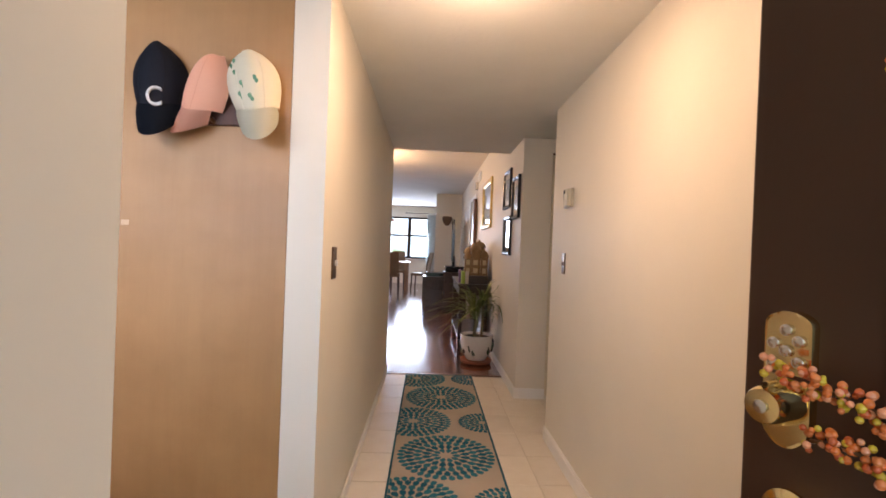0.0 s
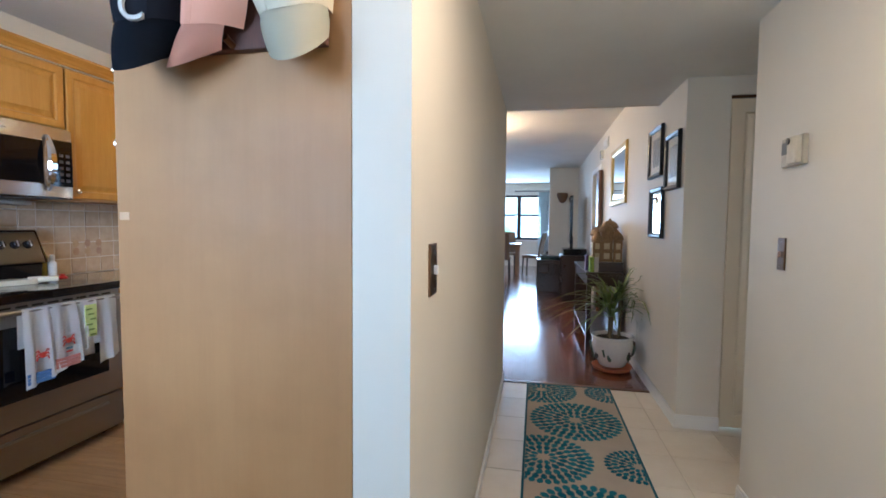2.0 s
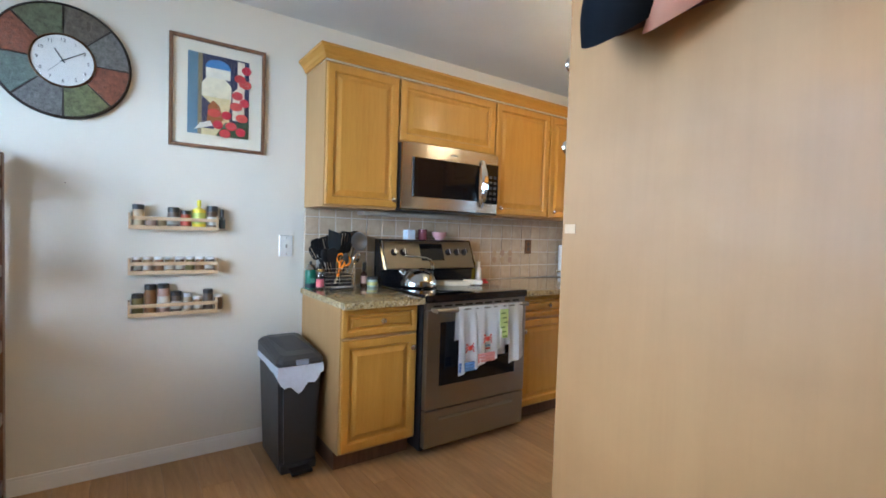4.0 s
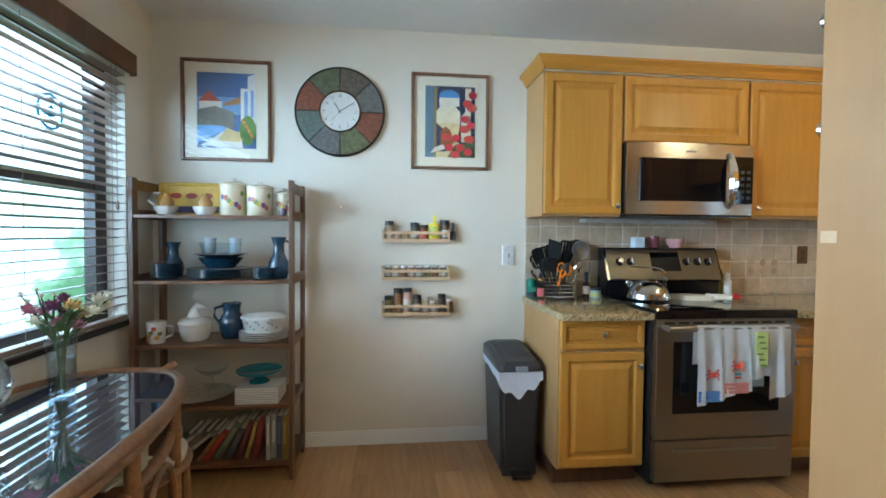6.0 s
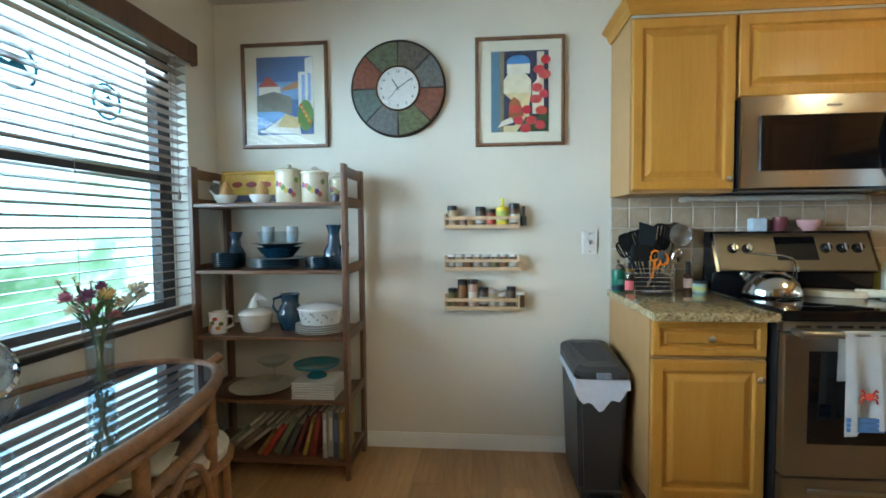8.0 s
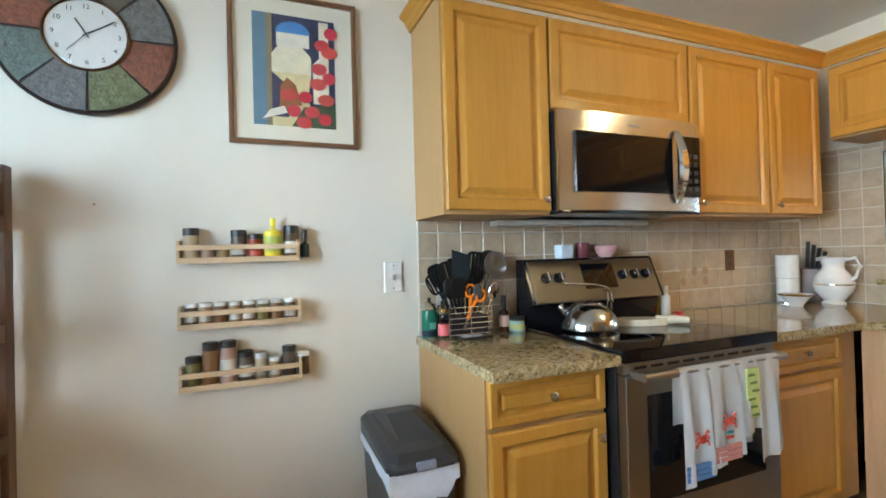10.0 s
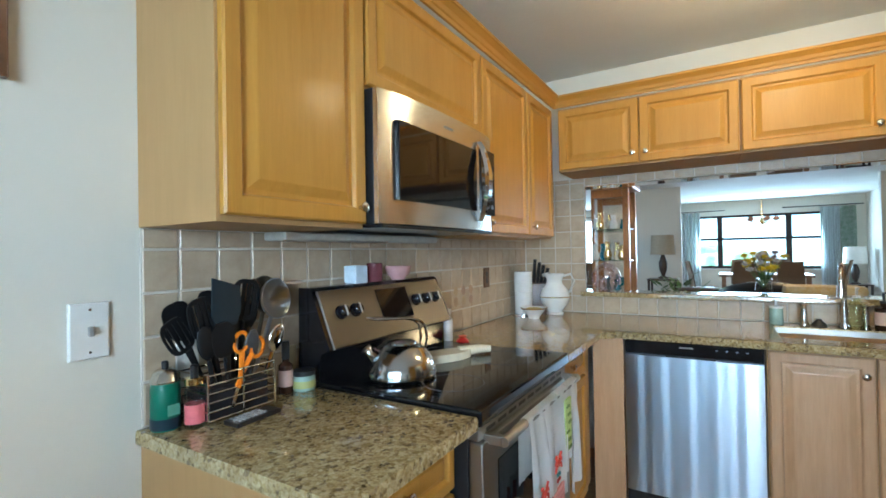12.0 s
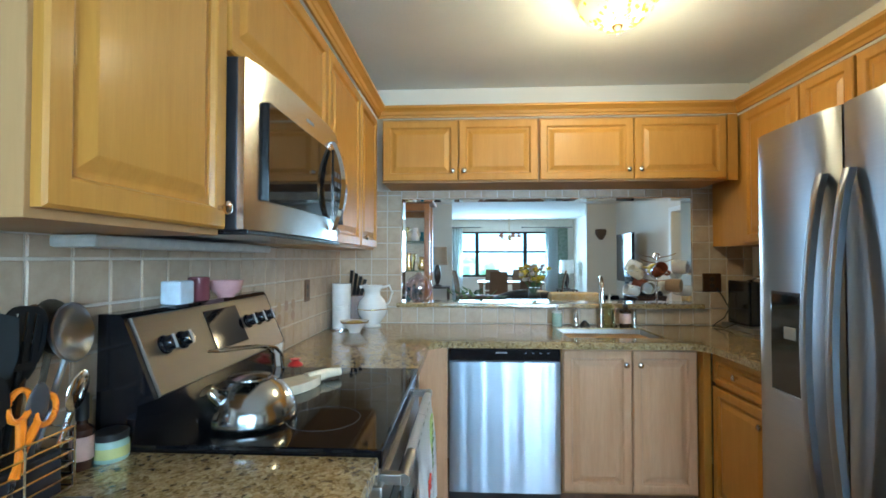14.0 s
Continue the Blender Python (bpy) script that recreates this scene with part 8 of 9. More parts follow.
cap_hat(-0.568, 1.732, 1.0, 0.084, 0.85, paint("cream_cap_cotton", (0.62, 0.56, 0.42), 0.9, 900, 0.4, 0.08, 0.1), paint("cream_peak_cotton", (0.64, 0.61, 0.48), 0.9, 900, 0.4, 0.06, 0.1), "cream baseball cap with green clover prints on a rack", -10, 10, 1.05,
        dots=[(128, 0.55), (122, 0.38), (80, 0.30), (108, 0.25), (94, 0.12), (134, 0.48), (116, 0.14)])
ob = built("hat_rack", "dark wood hat rack with pegs on the panel", "hat rack", (-0.7, 1.737, 1.64))
part("board", box(-0.915, -0.498, 1.715, 1.7365, 1.630, 1.742, 0.004), wood("cherry_rack", (0.11, 0.035, 0.016), (0.06, 0.018, 0.008), 0.6), ob)
for xx in (-0.88, -0.705, -0.56):
    part("peg", tube([(xx, 1.716, 1.64), (xx, 1.69, 1.648)], 0.008, 8), BRONZE, ob)

outlet("light_switch", "e", 1.928, -0.325, 1.163, BRONZE, "bronze light switch plate on the hall wall", 0.074, 0.125, 1, WHITE)
outlet("light_switch", "w", 2.85, 0.86, 1.168, BRONZE, "bronze rocker switch plate on the hall wall", 0.055, 0.125, 1, tint(0.45, 0.32, 0.25))
ob = built("thermostat", "beige wall thermostat with a small screen", "thermostat", (0.86, 2.77, 1.55))
part("base", box(0.842, 0.8597, 2.705, 2.855, 1.498, 1.605, 0.004), tint(0.38, 0.34, 0.26), ob)
part("cover", box(0.822, 0.8415, 2.712, 2.775, 1.503, 1.600, 0.004), tint(0.50, 0.46, 0.36), ob)
part("screen", box(0.8395, 0.843, 2.790, 2.848, 1.545, 1.590), tint(0.10, 0.105, 0.095, 0.6), ob, "grey screen")
part("sensor", lathe([(0.012, 0), (0.012, 0.006), (0.002, 0.007)], 14, pose(0.8235, 2.765, 1.585, 0, -90, 0)), BLACK, ob)


# ---- runner rug ----
def runner():
    x0, x1, y0, y1 = -0.125, 0.505, 1.15, 4.53
    ob = built("runner_rug", "grey hall runner with blue flower medallions and a teal border", "rug", (0.19, 2.85, 0.0))
    part("rug_body", box(x0 + 0.012, x1 - 0.012, y0 + 0.012, y1 - 0.012, 0.0008, 0.0085, 0.002), paint("grey_woven_pile", (0.44, 0.38, 0.31), 0.95, 260, 0.7, 0.12, 0.05), ob)
    bl = paint("teal_woven_border", (0.025, 0.12, 0.16), 0.95, 300, 0.6, 0.15, 0.05)
    bm = box(x0, x0 + 0.012, y0, y1, 0.0008, 0.0095)
    box(x1 - 0.012, x1, y0, y1, 0.0008, 0.0095, 0, bm)
    box(x0 + 0.012, x1 - 0.012, y0, y0 + 0.012, 0.0008, 0.0095, 0, bm)
    box(x0 + 0.012, x1 - 0.012, y1 - 0.012, y1, 0.0008, 0.0095, 0, bm)
    part("border", bm, bl, ob, "teal bound edge")
    blues = [paint("petrol_blue_pile", (0.014, 0.120, 0.175), 0.95, 300, 0.6, 0.2, 0.05), paint("turquoise_pile", (0.024, 0.170, 0.225), 0.95, 300, 0.6, 0.2, 0.05)]
    z0, z1 = 0.0086, 0.0100

    def medallion(cx, cy, R, rings_n):
        bms = [bmesh.new(), bmesh.new()]
        for j in range(rings_n):
            bands = [0.13, 0.30, 0.50, 0.68, 0.85, 1.0]
            ra, rb = R * bands[j] * 0.97, R * bands[j + 1] * 1.01
            n = (10, 16, 22, 30, 38)[j]
            for i in range(n):
                a = 2 * math.pi * (i + 0.5 * (j % 2)) / n
                half = math.pi / n * 0.84
                pts = [(ra, 0), (ra + (rb - ra) * 0.15, half * 0.55), (ra + (rb - ra) * 0.5, half), (ra + (rb - ra) * 0.82, half * 0.75), (rb, 0.0), (ra + (rb - ra) * 0.82, -half * 0.75), (ra + (rb - ra) * 0.5, -half), (ra + (rb - ra) * 0.15, -half * 0.55)]
                poly = [(cx + r * math.cos(a + t), cy + r * math.sin(a + t)) for r, t in pts]
                clipped = [(min(max(px, x0 + 0.014), x1 - 0.014), min(max(py, y0 + 0.014), y1 - 0.014)) for px, py in poly]
                if abs(sum(p[0] * q[1] - p[1] * q[0] for p, q in zip(clipped, clipped[1:] + clipped[:1]))) < 0.0001:
                    continue
                prism(clipped, z0, z1, bm=bms[(j + 1) % 2])
        for b, m in zip(bms, blues):
            if len(b.faces):
                tagged(part("medallion", b, m, ob, "blue woven flower medallion"), kind="stuff")

    for k in range(4):
        cy = 3.876 - 1.05 * k
        medallion(0.195, cy, 0.288, 5)
        medallion(-0.015, cy + 0.525, 0.265, 5)
        medallion(0.475, cy + 0.525, 0.205, 4)


runner()


# ---- living room, seen from the hall ----
def wall_frame(name, y0, y1, z0, z1, mat, inner, label, face=0.81, wd=0.03):
    ob = built(name, label, "picture", (face, (y0 + y1) / 2, z0), "frames on the hall wall")
    m = facing("w", y0, face - 0.002, z0)
    w, h = y1 - y0, z1 - z0
    bm = bmesh.new()
    loops = []
    for inset, z in ((0, 0), (0, 0.020), (0.006, 0.025), (wd * 0.7, 0.020), (wd, 0.012), (wd, 0.003)):
        loops.append([bm.verts.new(m @ Vector(c)) for c in ((inset, inset, z), (w - inset, inset, z), (w - inset, h - inset, z), (inset, h - inset, z))])
    for a, b in zip(loops, loops[1:]):
        for i in range(4):
            bm.faces.new((a[i], a[(i + 1) % 4], b[(i + 1) % 4], b[i]))
    part("frame", bm, mat, ob)
    part("face", box(wd - 0.001, w - wd + 0.001, wd - 0.001, h - wd + 0.001, 0.002, 0.006, 0, None, m), inner, ob)
    if inner is PAPER:
        part("print", box(w * 0.25, w * 0.75, h * 0.22, h * 0.78, 0.006, 0.007, 0, None, m), tint(0.16, 0.17, 0.15), ob)
        part("glazing", box(wd, w - wd, wd, h - wd, 0.0085, 0.0095, 0, None, m), CLEAR, ob).visible_shadow = False


GOLD = metal("antique_gold_leaf", (0.62, 0.40, 0.13), 0.35, (40, 40, 40), 0.2)
wall_frame("framed_print", 4.41, 4.80, 1.635, 2.005, BLACK, PAPER, "black framed print on the hall wall")
wall_frame("framed_print", 3.99, 4.31, 1.512, 1.882, BLACK, PAPER, "small black framed print on the hall wall")
wall_frame("framed_mirror", 4.355, 4.72, 1.182, 1.552, BLACK, MIRROR, "black framed glossy picture on the hall wall", wd=0.035)
wall_frame("wall_mirror", 5.75, 6.66, 1.497, 2.128, GOLD, MIRROR, "gold framed mirror above the console table", wd=0.07)
ob = built("air_vent", "white slatted air vent high on the wall", "vent", (0.81, 7.2, 2.25))
part("vent_frame", box(0.797, 0.8097, 7.05, 7.45, 2.28, 2.40, 0.003), WHITE, ob)
for k in range(5):
    part("slat", box(0.792, 0.7968, 7.07, 7.43, 2.295 + 0.02 * k, 2.305 + 0.02 * k), WHITE, ob)
solo("door_chime", box(0.775, 0.8097, 7.50, 7.62, 2.18, 2.30, 0.006), PORCELAIN, "white door chime box high on the wall", "door chime")


def planter():
    cx, cy = 0.60, 5.06
    ob = built("potted_plant", "spiky dracaena in a white and green painted pot", "plant", (cx, cy, 0))
    part("saucer", lathe([(0.13, 0.012), (0.16, 0.018), (0.17, 0.045), (0.16, 0.045), (0.14, 0.03), (0.002, 0.028)], 30, pose(cx, cy, 0)), tint(0.40, 0.14, 0.07, 0.6), ob, "terracotta saucer", True)
    for k in range(4):
        a = radians(45 + 90 * k)
        part("caster", lathe([(0.012, 0), (0.014, 0.012)], 10, pose(cx + 0.10 * math.cos(a), cy + 0.10 * math.sin(a), 0)), BLACK, ob)
    part("pot", lathe([(0.10, 0.046), (0.11, 0.052), (0.155, 0.14), (0.175, 0.22), (0.170, 0.285), (0.178, 0.295), (0.178, 0.312), (0.162, 0.312), (0.155, 0.28), (0.002, 0.275)], 36, pose(cx, cy, 0)), PORCELAIN, ob, "white ceramic pot", True)
    part("soil", lathe([(0.15, 0.276), (0.14, 0.285), (0.002, 0.288)], 20, pose(cx, cy, 0)), tint(0.04, 0.028, 0.018, 0.9), ob)
    random.seed(8)
    for k in range(20):
        a = random.uniform(0, 360)
        zz = random.uniform(0.13, 0.27)
        r = 0.155 + 0.020 * (zz - 0.14) / 0.08 + 0.002 if zz < 0.22 else 0.177 - 0.005 * (zz - 0.22) / 0.065
        mm = Matrix.Translation((cx, cy, zz)) @ pose(0, 0, 0, 0, 0, a) @ Matrix.Translation((r, 0, 0)) @ pose(0, 0, 0, 0, 75, random.uniform(0, 180))
        part("painted_leaf", prism([(x, y) for x, y in ring(0, 0, 0.034, 0.017, 9)], -0.010, 0.003, mm), [tint(0.05, 0.10, 0.06), tint(0.12, 0.17, 0.12), tint(0.05, 0.05, 0.05)][k % 3], ob)
    for s, hgt in ((0, 0.34), (1, 0.26), (2, 0.20)):
        bx, by = cx + 0.05 * math.cos(2.1 * s), cy + 0.05 * math.sin(2.1 * s)
        part("cane", tube([(bx, by, 0.28), (bx + 0.01, by - 0.01, 0.28 + hgt)], 0.013, 8), tint(0.16, 0.12, 0.06, 0.8), ob)
        tuft = bmesh.new()
        for k in range(34):
            a, up = random.uniform(0, 2 * math.pi), random.uniform(0.1, 1.35)
            L = random.uniform(0.40, 0.68)
            n = 6
            rows = []
            for i in range(n + 1):
                t = i / n
                out = L * t * math.cos(up)
                zz = 0.28 + hgt + L * t * math.sin(up) - 0.26 * L * (t * 1.4) ** 2
                w = 0.009 * math.sin(math.pi * (0.12 + 0.88 * t)) + 0.0008
                p = Vector((bx + out * math.cos(a), by + out * math.sin(a), max(zz, 0.05)))
                p.x = min(p.x, 0.79)
                sd = Vector((-math.sin(a), math.cos(a), 0)) * w
                rows.append((tuft.verts.new(p - sd), tuft.verts.new(p + Vector((0, 0, -0.003))), tuft.verts.new(p + sd)))
            for q, r in zip(rows, rows[1:]):
                tuft.faces.new((q[0], q[1], r[1], r[0]))
                tuft.faces.new((q[1], q[2], r[2], r[1]))
        tagged(part("leaf_tuft", tuft, DRACAENA, ob, "long arching green leaves", True), kind="stuff")


planter()


def console():
    x0, x1, y0, y1, h = 0.42, 0.795, 5.62, 7.05, 0.80
    ob = built("console_table", "espresso console table against the wall", "table", (0.6, 6.3, 0))
    part("tabletop", box(x0, x1, y0, y1, h - 0.03, h, 0.004), ESPRESSO, ob)
    part("apron", box(x0 + 0.02, x1 - 0.005, y0 + 0.03, y1 - 0.03, h - 0.14, h - 0.031, 0.002), ESPRESSO, ob)
    for x in (x0 + 0.015, x1 - 0.055):
        for y in (y0 + 0.02, y1 - 0.06):
            part("leg", box(x, x + 0.045, y, y + 0.045, 0, h - 0.031, 0.003), ESPRESSO, ob)
    part("lower_shelf", box(x0 + 0.015, x1 - 0.005, y0 + 0.07, y1 - 0.07, 0.14, 0.165, 0.003), ESPRESSO, ob)
    part("back_panel", box(x1 - 0.02, x1 - 0.006, y0 + 0.07, y1 - 0.07, 0.166, h - 0.142), ESPRESSO, ob)
    # house-shaped ornament, boxes
    o2 = built("model_house", "ornate carved wooden model house on the console", "ornament", (0.62, 5.95, h))
    WD = wood("carved_brown_wood", (0.30, 0.19, 0.09), (0.16, 0.09, 0.04), 0.6, (20, 20, 20))
    part("base", box(0.50, 0.785, 5.68, 6.42, h + 0.0005, h + 0.10, 0.004), ESPRESSO, o2)
    for xx, yy, w, t in ((0.535, 5.76, 0.085, 0.36), (0.63, 5.80, 0.11, 0.46), (0.735, 5.76, 0.085, 0.38), (0.58, 6.00, 0.13, 0.42), (0.70, 6.05, 0.13, 0.50), (0.63, 6.27, 0.15, 0.44)):
        part("tower", box(xx - w / 2, xx + w / 2, yy - w / 2, yy + w / 2, h + 0.101, h + t - 0.06, 0.003), WD, o2)
        part("roof", lathe([(w * 0.66, 0), (w * 0.70, 0.012), (w * 0.58, 0.045), (w * 0.36, 0.072), (0.014, 0.084), (0.010, 0.098), (0.003, 0.108)], 12, pose(xx, yy, h + t - 0.059)), WD, o2, smooth=True)
        for k in range(2):
            part("window", box(xx - w * 0.25, xx + w * 0.25, yy - w / 2 - 0.003, yy - w / 2 + 0.001, h + 0.13 + 0.10 * k, h + 0.19 + 0.10 * k), tint(0.50, 0.42, 0.26), o2)
            part("window", box(xx - w / 2 - 0.003, xx - w / 2 + 0.001, yy - w * 0.25, yy + w * 0.25, h + 0.13 + 0.10 * k, h + 0.19 + 0.10 * k), tint(0.50, 0.42, 0.26), o2)
    solo("gift_box", box(0.46, 0.50, 5.66, 5.80, h + 0.0005, h + 0.15, 0.003), tint(0.28, 0.42, 0.06), "lime green box on the console", "box")
    solo("gift_box", box(0.505, 0.545, 5.66, 5.675, h + 0.0005, h + 0.15, 0.003), tint(0.62, 0.58, 0.52), "white card standing on the console", "card")
    solo("gift_box", box(0.44, 0.47, 5.84, 5.95, h + 0.0005, h + 0.16, 0.003), tint(0.16, 0.08, 0.25), "purple box on the console", "box")


console()
ob = built("stereo_cabinet", "dark cabinet with a black box and open shelves", "cabinet", (0.55, 9.0, 0))
part("tabletop", box(0.34, 0.80, 8.75, 9.45, 0.72, 0.76, 0.004), ESPRESSO, ob)
for y in (8.76, 9.40):
    part("side_panel", box(0.36, 0.79, y, y + 0.04, 0, 0.7195), ESPRESSO, ob)
part("shelf", box(0.36, 0.79, 8.801, 9.399, 0.30, 0.33), ESPRESSO, ob)
solo("storage_box", box(0.42, 0.70, 8.86, 9.20, 0.331, 0.52, 0.006), tint(0.28, 0.17, 0.06), "wicker coloured storage box on a shelf", "box")
solo("record_player", box(0.38, 0.76, 8.80, 9.30, 0.7605, 0.87, 0.01), BLACK_GLOSS, "glossy black player on the cabinet", "stereo")
ob = built("tv_stand", "black television stand with drawers", "tv stand", (0.3, 10.1, 0))
part("body", box(-0.05, 0.79, 9.75, 10.35, 0.0, 0.60, 0.006), ESPRESSO, ob)
for k in range(3):
    part("drawer_front", raised(0.26, 0.24, facing("s", -0.04 + 0.275 * k, 9.75, 0.32), 0.03), ESPRESSO, ob)
solo("media_box", box(0.02, 0.42, 9.85, 10.2, 0.6005, 0.68, 0.004), BLACK_GLOSS, "black media player on the stand", "media player")
ob = thing("television", "flat screen television turned towards the room", "television", pose(0.56, 9.95, 0.6005, 0, 0, -92) @ Matrix.Diagonal((0.95, 1, 1.5, 1)))
part("panel", box(-0.48, 0.48, -0.02, 0.03, 0.22, 0.80, 0.006), BLACK_GLOSS, ob)
part("screen", box(-0.465, 0.465, -0.023, -0.019, 0.235, 0.785), plain("switched_off_screen", (0.012, 0.022, 0.027), 0.08, 0, 0.5, 0.0), ob, "dark reflective screen")
part("stand", box(-0.03, 0.03, 0.0, 0.06, 0.012, 0.30, 0.004), BLACK, ob)
part("foot", box(-0.20, 0.20, -0.10, 0.12, 0.0, 0.012, 0.003), BLACK, ob)
# shield-shaped wall ornament, not a lamp
solo("wall_shield", lathe([(0.03, 1.74), (0.07, 1.78), (0.11, 1.86), (0.12, 1.93), (0.10, 1.96), (0.06, 1.95)], 18, pose(0.47, 11.21, 0) @ Matrix.Diagonal((1, 0.5, 1, 1)) @ pose(0, -0.13, 0)), tint(0.10, 0.055, 0.03), "brown shield-shaped wall ornament", "wall ornament", smooth=True)
solo("leaning_door", box(0.745, 0.795, 7.42, 7.66, 0.002, 2.02, 0.004), WALNUT, "open brown wooden door edge by the side room", "door")

# curtains and dining furniture
SHEER = plain("sheer_white_curtain", (0.72, 0.76, 0.76), 0.8)
PATTERN = tile_mat("leaf_pattern_curtain", (0.30, 0.45, 0.28), (0.78, 0.80, 0.76), 0.9, 14, 0.05)


def curtain(x0, x1, mat, label):
    bm = bmesh.new()
    n = 40
    top, low = [], []
    for i in range(n + 1):
        x = x0 + (x1 - x0) * i / n
        y = 15.02 + 0.03 * math.sin(i * 1.25)
        top.append(bm.verts.new((x, y, 2.24)))
        low.append(bm.verts.new((x, y + 0.01 * math.sin(i), 0.04)))
    for i in range(n):
        bm.faces.new((top[i], top[i + 1], low[i + 1], low[i]))
    bmesh.ops.solidify(bm, geom=bm.faces[:], thickness=0.004)
    solo("curtain", bm, mat, label, "curtain", "dining room curtains", True)


curtain(-3.05, -2.45, SHEER, "sheer white curtain beside the dining window")
curtain(0.34, 0.62, PATTERN, "leaf patterned curtain beside the dining window")
curtain(-0.02, 0.33, SHEER, "sheer white curtain in the dining corner")
for x0, x1 in ((-3.0, -1.9), (-0.7, 0.75)):
    solo("curtain_rod", tube([(x0, 15.0, 2.27), (x1, 15.0, 2.27)], 0.012, 8, lathe([(0.002, -0.03), (0.025, 0), (0.002, 0.03)], 10, pose(x0, 15.0, 2.27, 0, 90, 0))), BLACK, "thin black metal curtain rod", "curtain rod")


def dining_chair(x, y, rz):
    ob = thing("dining_chair", "woven brown high-backed dining chair", "chair", pose(x, y, 0, 0, 0, rz), "chairs round the dining table")
    WV = wood("woven_brown_fibre", (0.22, 0.13, 0.07), (0.11, 0.06, 0.03), 0.6, (40, 40, 40))
    part("seat", box(-0.22, 0.22, -0.22, 0.22, 0.40, 0.47, 0.012), WV, ob)
    bm = bmesh.new()
    rows = [[bm.verts.new((sx * w, yy, z)) for sx in (-1, 1)] + [bm.verts.new((sx * w, yy - 0.03, z)) for sx in (1, -1)] for z, yy, w in ((0.45, -0.19, 0.21), (0.75, -0.23, 0.21), (1.05, -0.30, 0.19))]
    for a, b in zip(rows, rows[1:]):
        for i in range(4):
            bm.faces.new((a[i], a[(i + 1) % 4], b[(i + 1) % 4], b[i]))
    bm.faces.new(rows[0])
    bm.faces.new(rows[-1])
    part("backrest", bm, WV, ob)
    for sx in (-1, 1):
        for sy in (-1, 1):
            part("leg", tube([(sx * 0.19, sy * 0.19, 0.41), (sx * 0.20, sy * 0.21, 0)], 0.02, 8), ESPRESSO, ob)
    return ob


ch = dining_chair(-0.15, 13.1, 75)
for x, y, r in ((-2.35, 13.1, -75), (-1.60, 12.25, 0), (-0.90, 12.25, 0), (-1.60, 14.1, 180), (-0.85, 14.1, 180)):
    copy_thing(ch, pose(x, y, 0, 0, 0, r))
ob = built("dining_table", "brown wooden dining table with thick legs", "table", (-1.25, 13.15, 0))
DT = wood("warm_brown_table", (0.30, 0.15, 0.07), (0.18, 0.085, 0.038), 0.3, (1, 10, 10), 0.2)
part("tabletop", box(-2.05, -0.45, 12.65, 13.65, 0.72, 0.77, 0.008), DT, ob)
for x in (-2.0, -0.58):
    for y in (12.7, 13.52):
        part("leg", box(x, x + 0.08, y, y + 0.08, 0, 0.7195, 0.004), DT, ob)
ob = built("chandelier", "small rust coloured chandelier over the dining table", "chandelier", (-1.25, 13.15, KC))
part("chain", tube([(-1.25, 13.15, KC), (-1.25, 13.15, 1.95)], 0.008, 6), BRASS, ob)
part("hub", lathe([(0.01, 1.80), (0.05, 1.86), (0.03, 1.93), (0.012, 1.96)], 12, pose(-1.25, 13.15, 0)), BRASS, ob, smooth=True)
for k in range(5):
    a = 2 * math.pi * k / 5
    part("arm", tube([(-1.25, 13.15, 1.86), (-1.25 + 0.14 * math.cos(a), 13.15 + 0.14 * math.sin(a), 1.82), (-1.25 + 0.25 * math.cos(a), 13.15 + 0.25 * math.sin(a), 1.88)], 0.008, 6), BRASS, ob)
    part("shade", lathe([(0.03, 1.885), (0.07, 1.90), (0.06, 1.94), (0.03, 1.97)], 12, pose(-1.25 + 0.25 * math.cos(a), 13.15 + 0.25 * math.sin(a), 0)), tint(0.50, 0.22, 0.12), ob, smooth=True)


def blossom_pot(x, y, z, n, spread, cols, label):
    ob = built("flower_arrangement", label, "flowers", (x, y, z))
    part("vase", lathe([(0.04, z + 0.0005), (0.06, z + 0.03), (0.05, z + 0.09), (0.055, z + 0.12)], 18, pose(x, y, 0)), BLUE_GLASS, ob, smooth=True)
    for k in range(n):
        a, r = random.uniform(0, 6.28), random.uniform(0, spread)
        p = Vector((x + r * math.cos(a), y + r * math.sin(a), z + 0.16 + random.uniform(0, 0.14)))
        part("stem", tube([(x, y, z + 0.05), tuple(p)], 0.003, 5), STEM, ob)
        bm = bmesh.new()
        for j in range(16):
            mm = Matrix.Translation(p) @ pose(0, 0, 0, 0, 0, 137 * j) @ pose(0, 0, 0, 0, -10 - 60 * (1 - j / 16), 0)
            prism([(0, -0.004), (0.025, -0.012), (0.042, 0), (0.025, 0.012), (0, 0.004)], 0, 0.0015, mm, bm)
        part("blossom", bm, cols[k % len(cols)], ob)


random.seed(31)
blossom_pot(-1.35, 13.1, 0.77, 8, 0.14, [tint(0.35, 0.10, 0.20), LEAF, tint(0.55, 0.50, 0.45)], "pink and green flowers on the dining table")

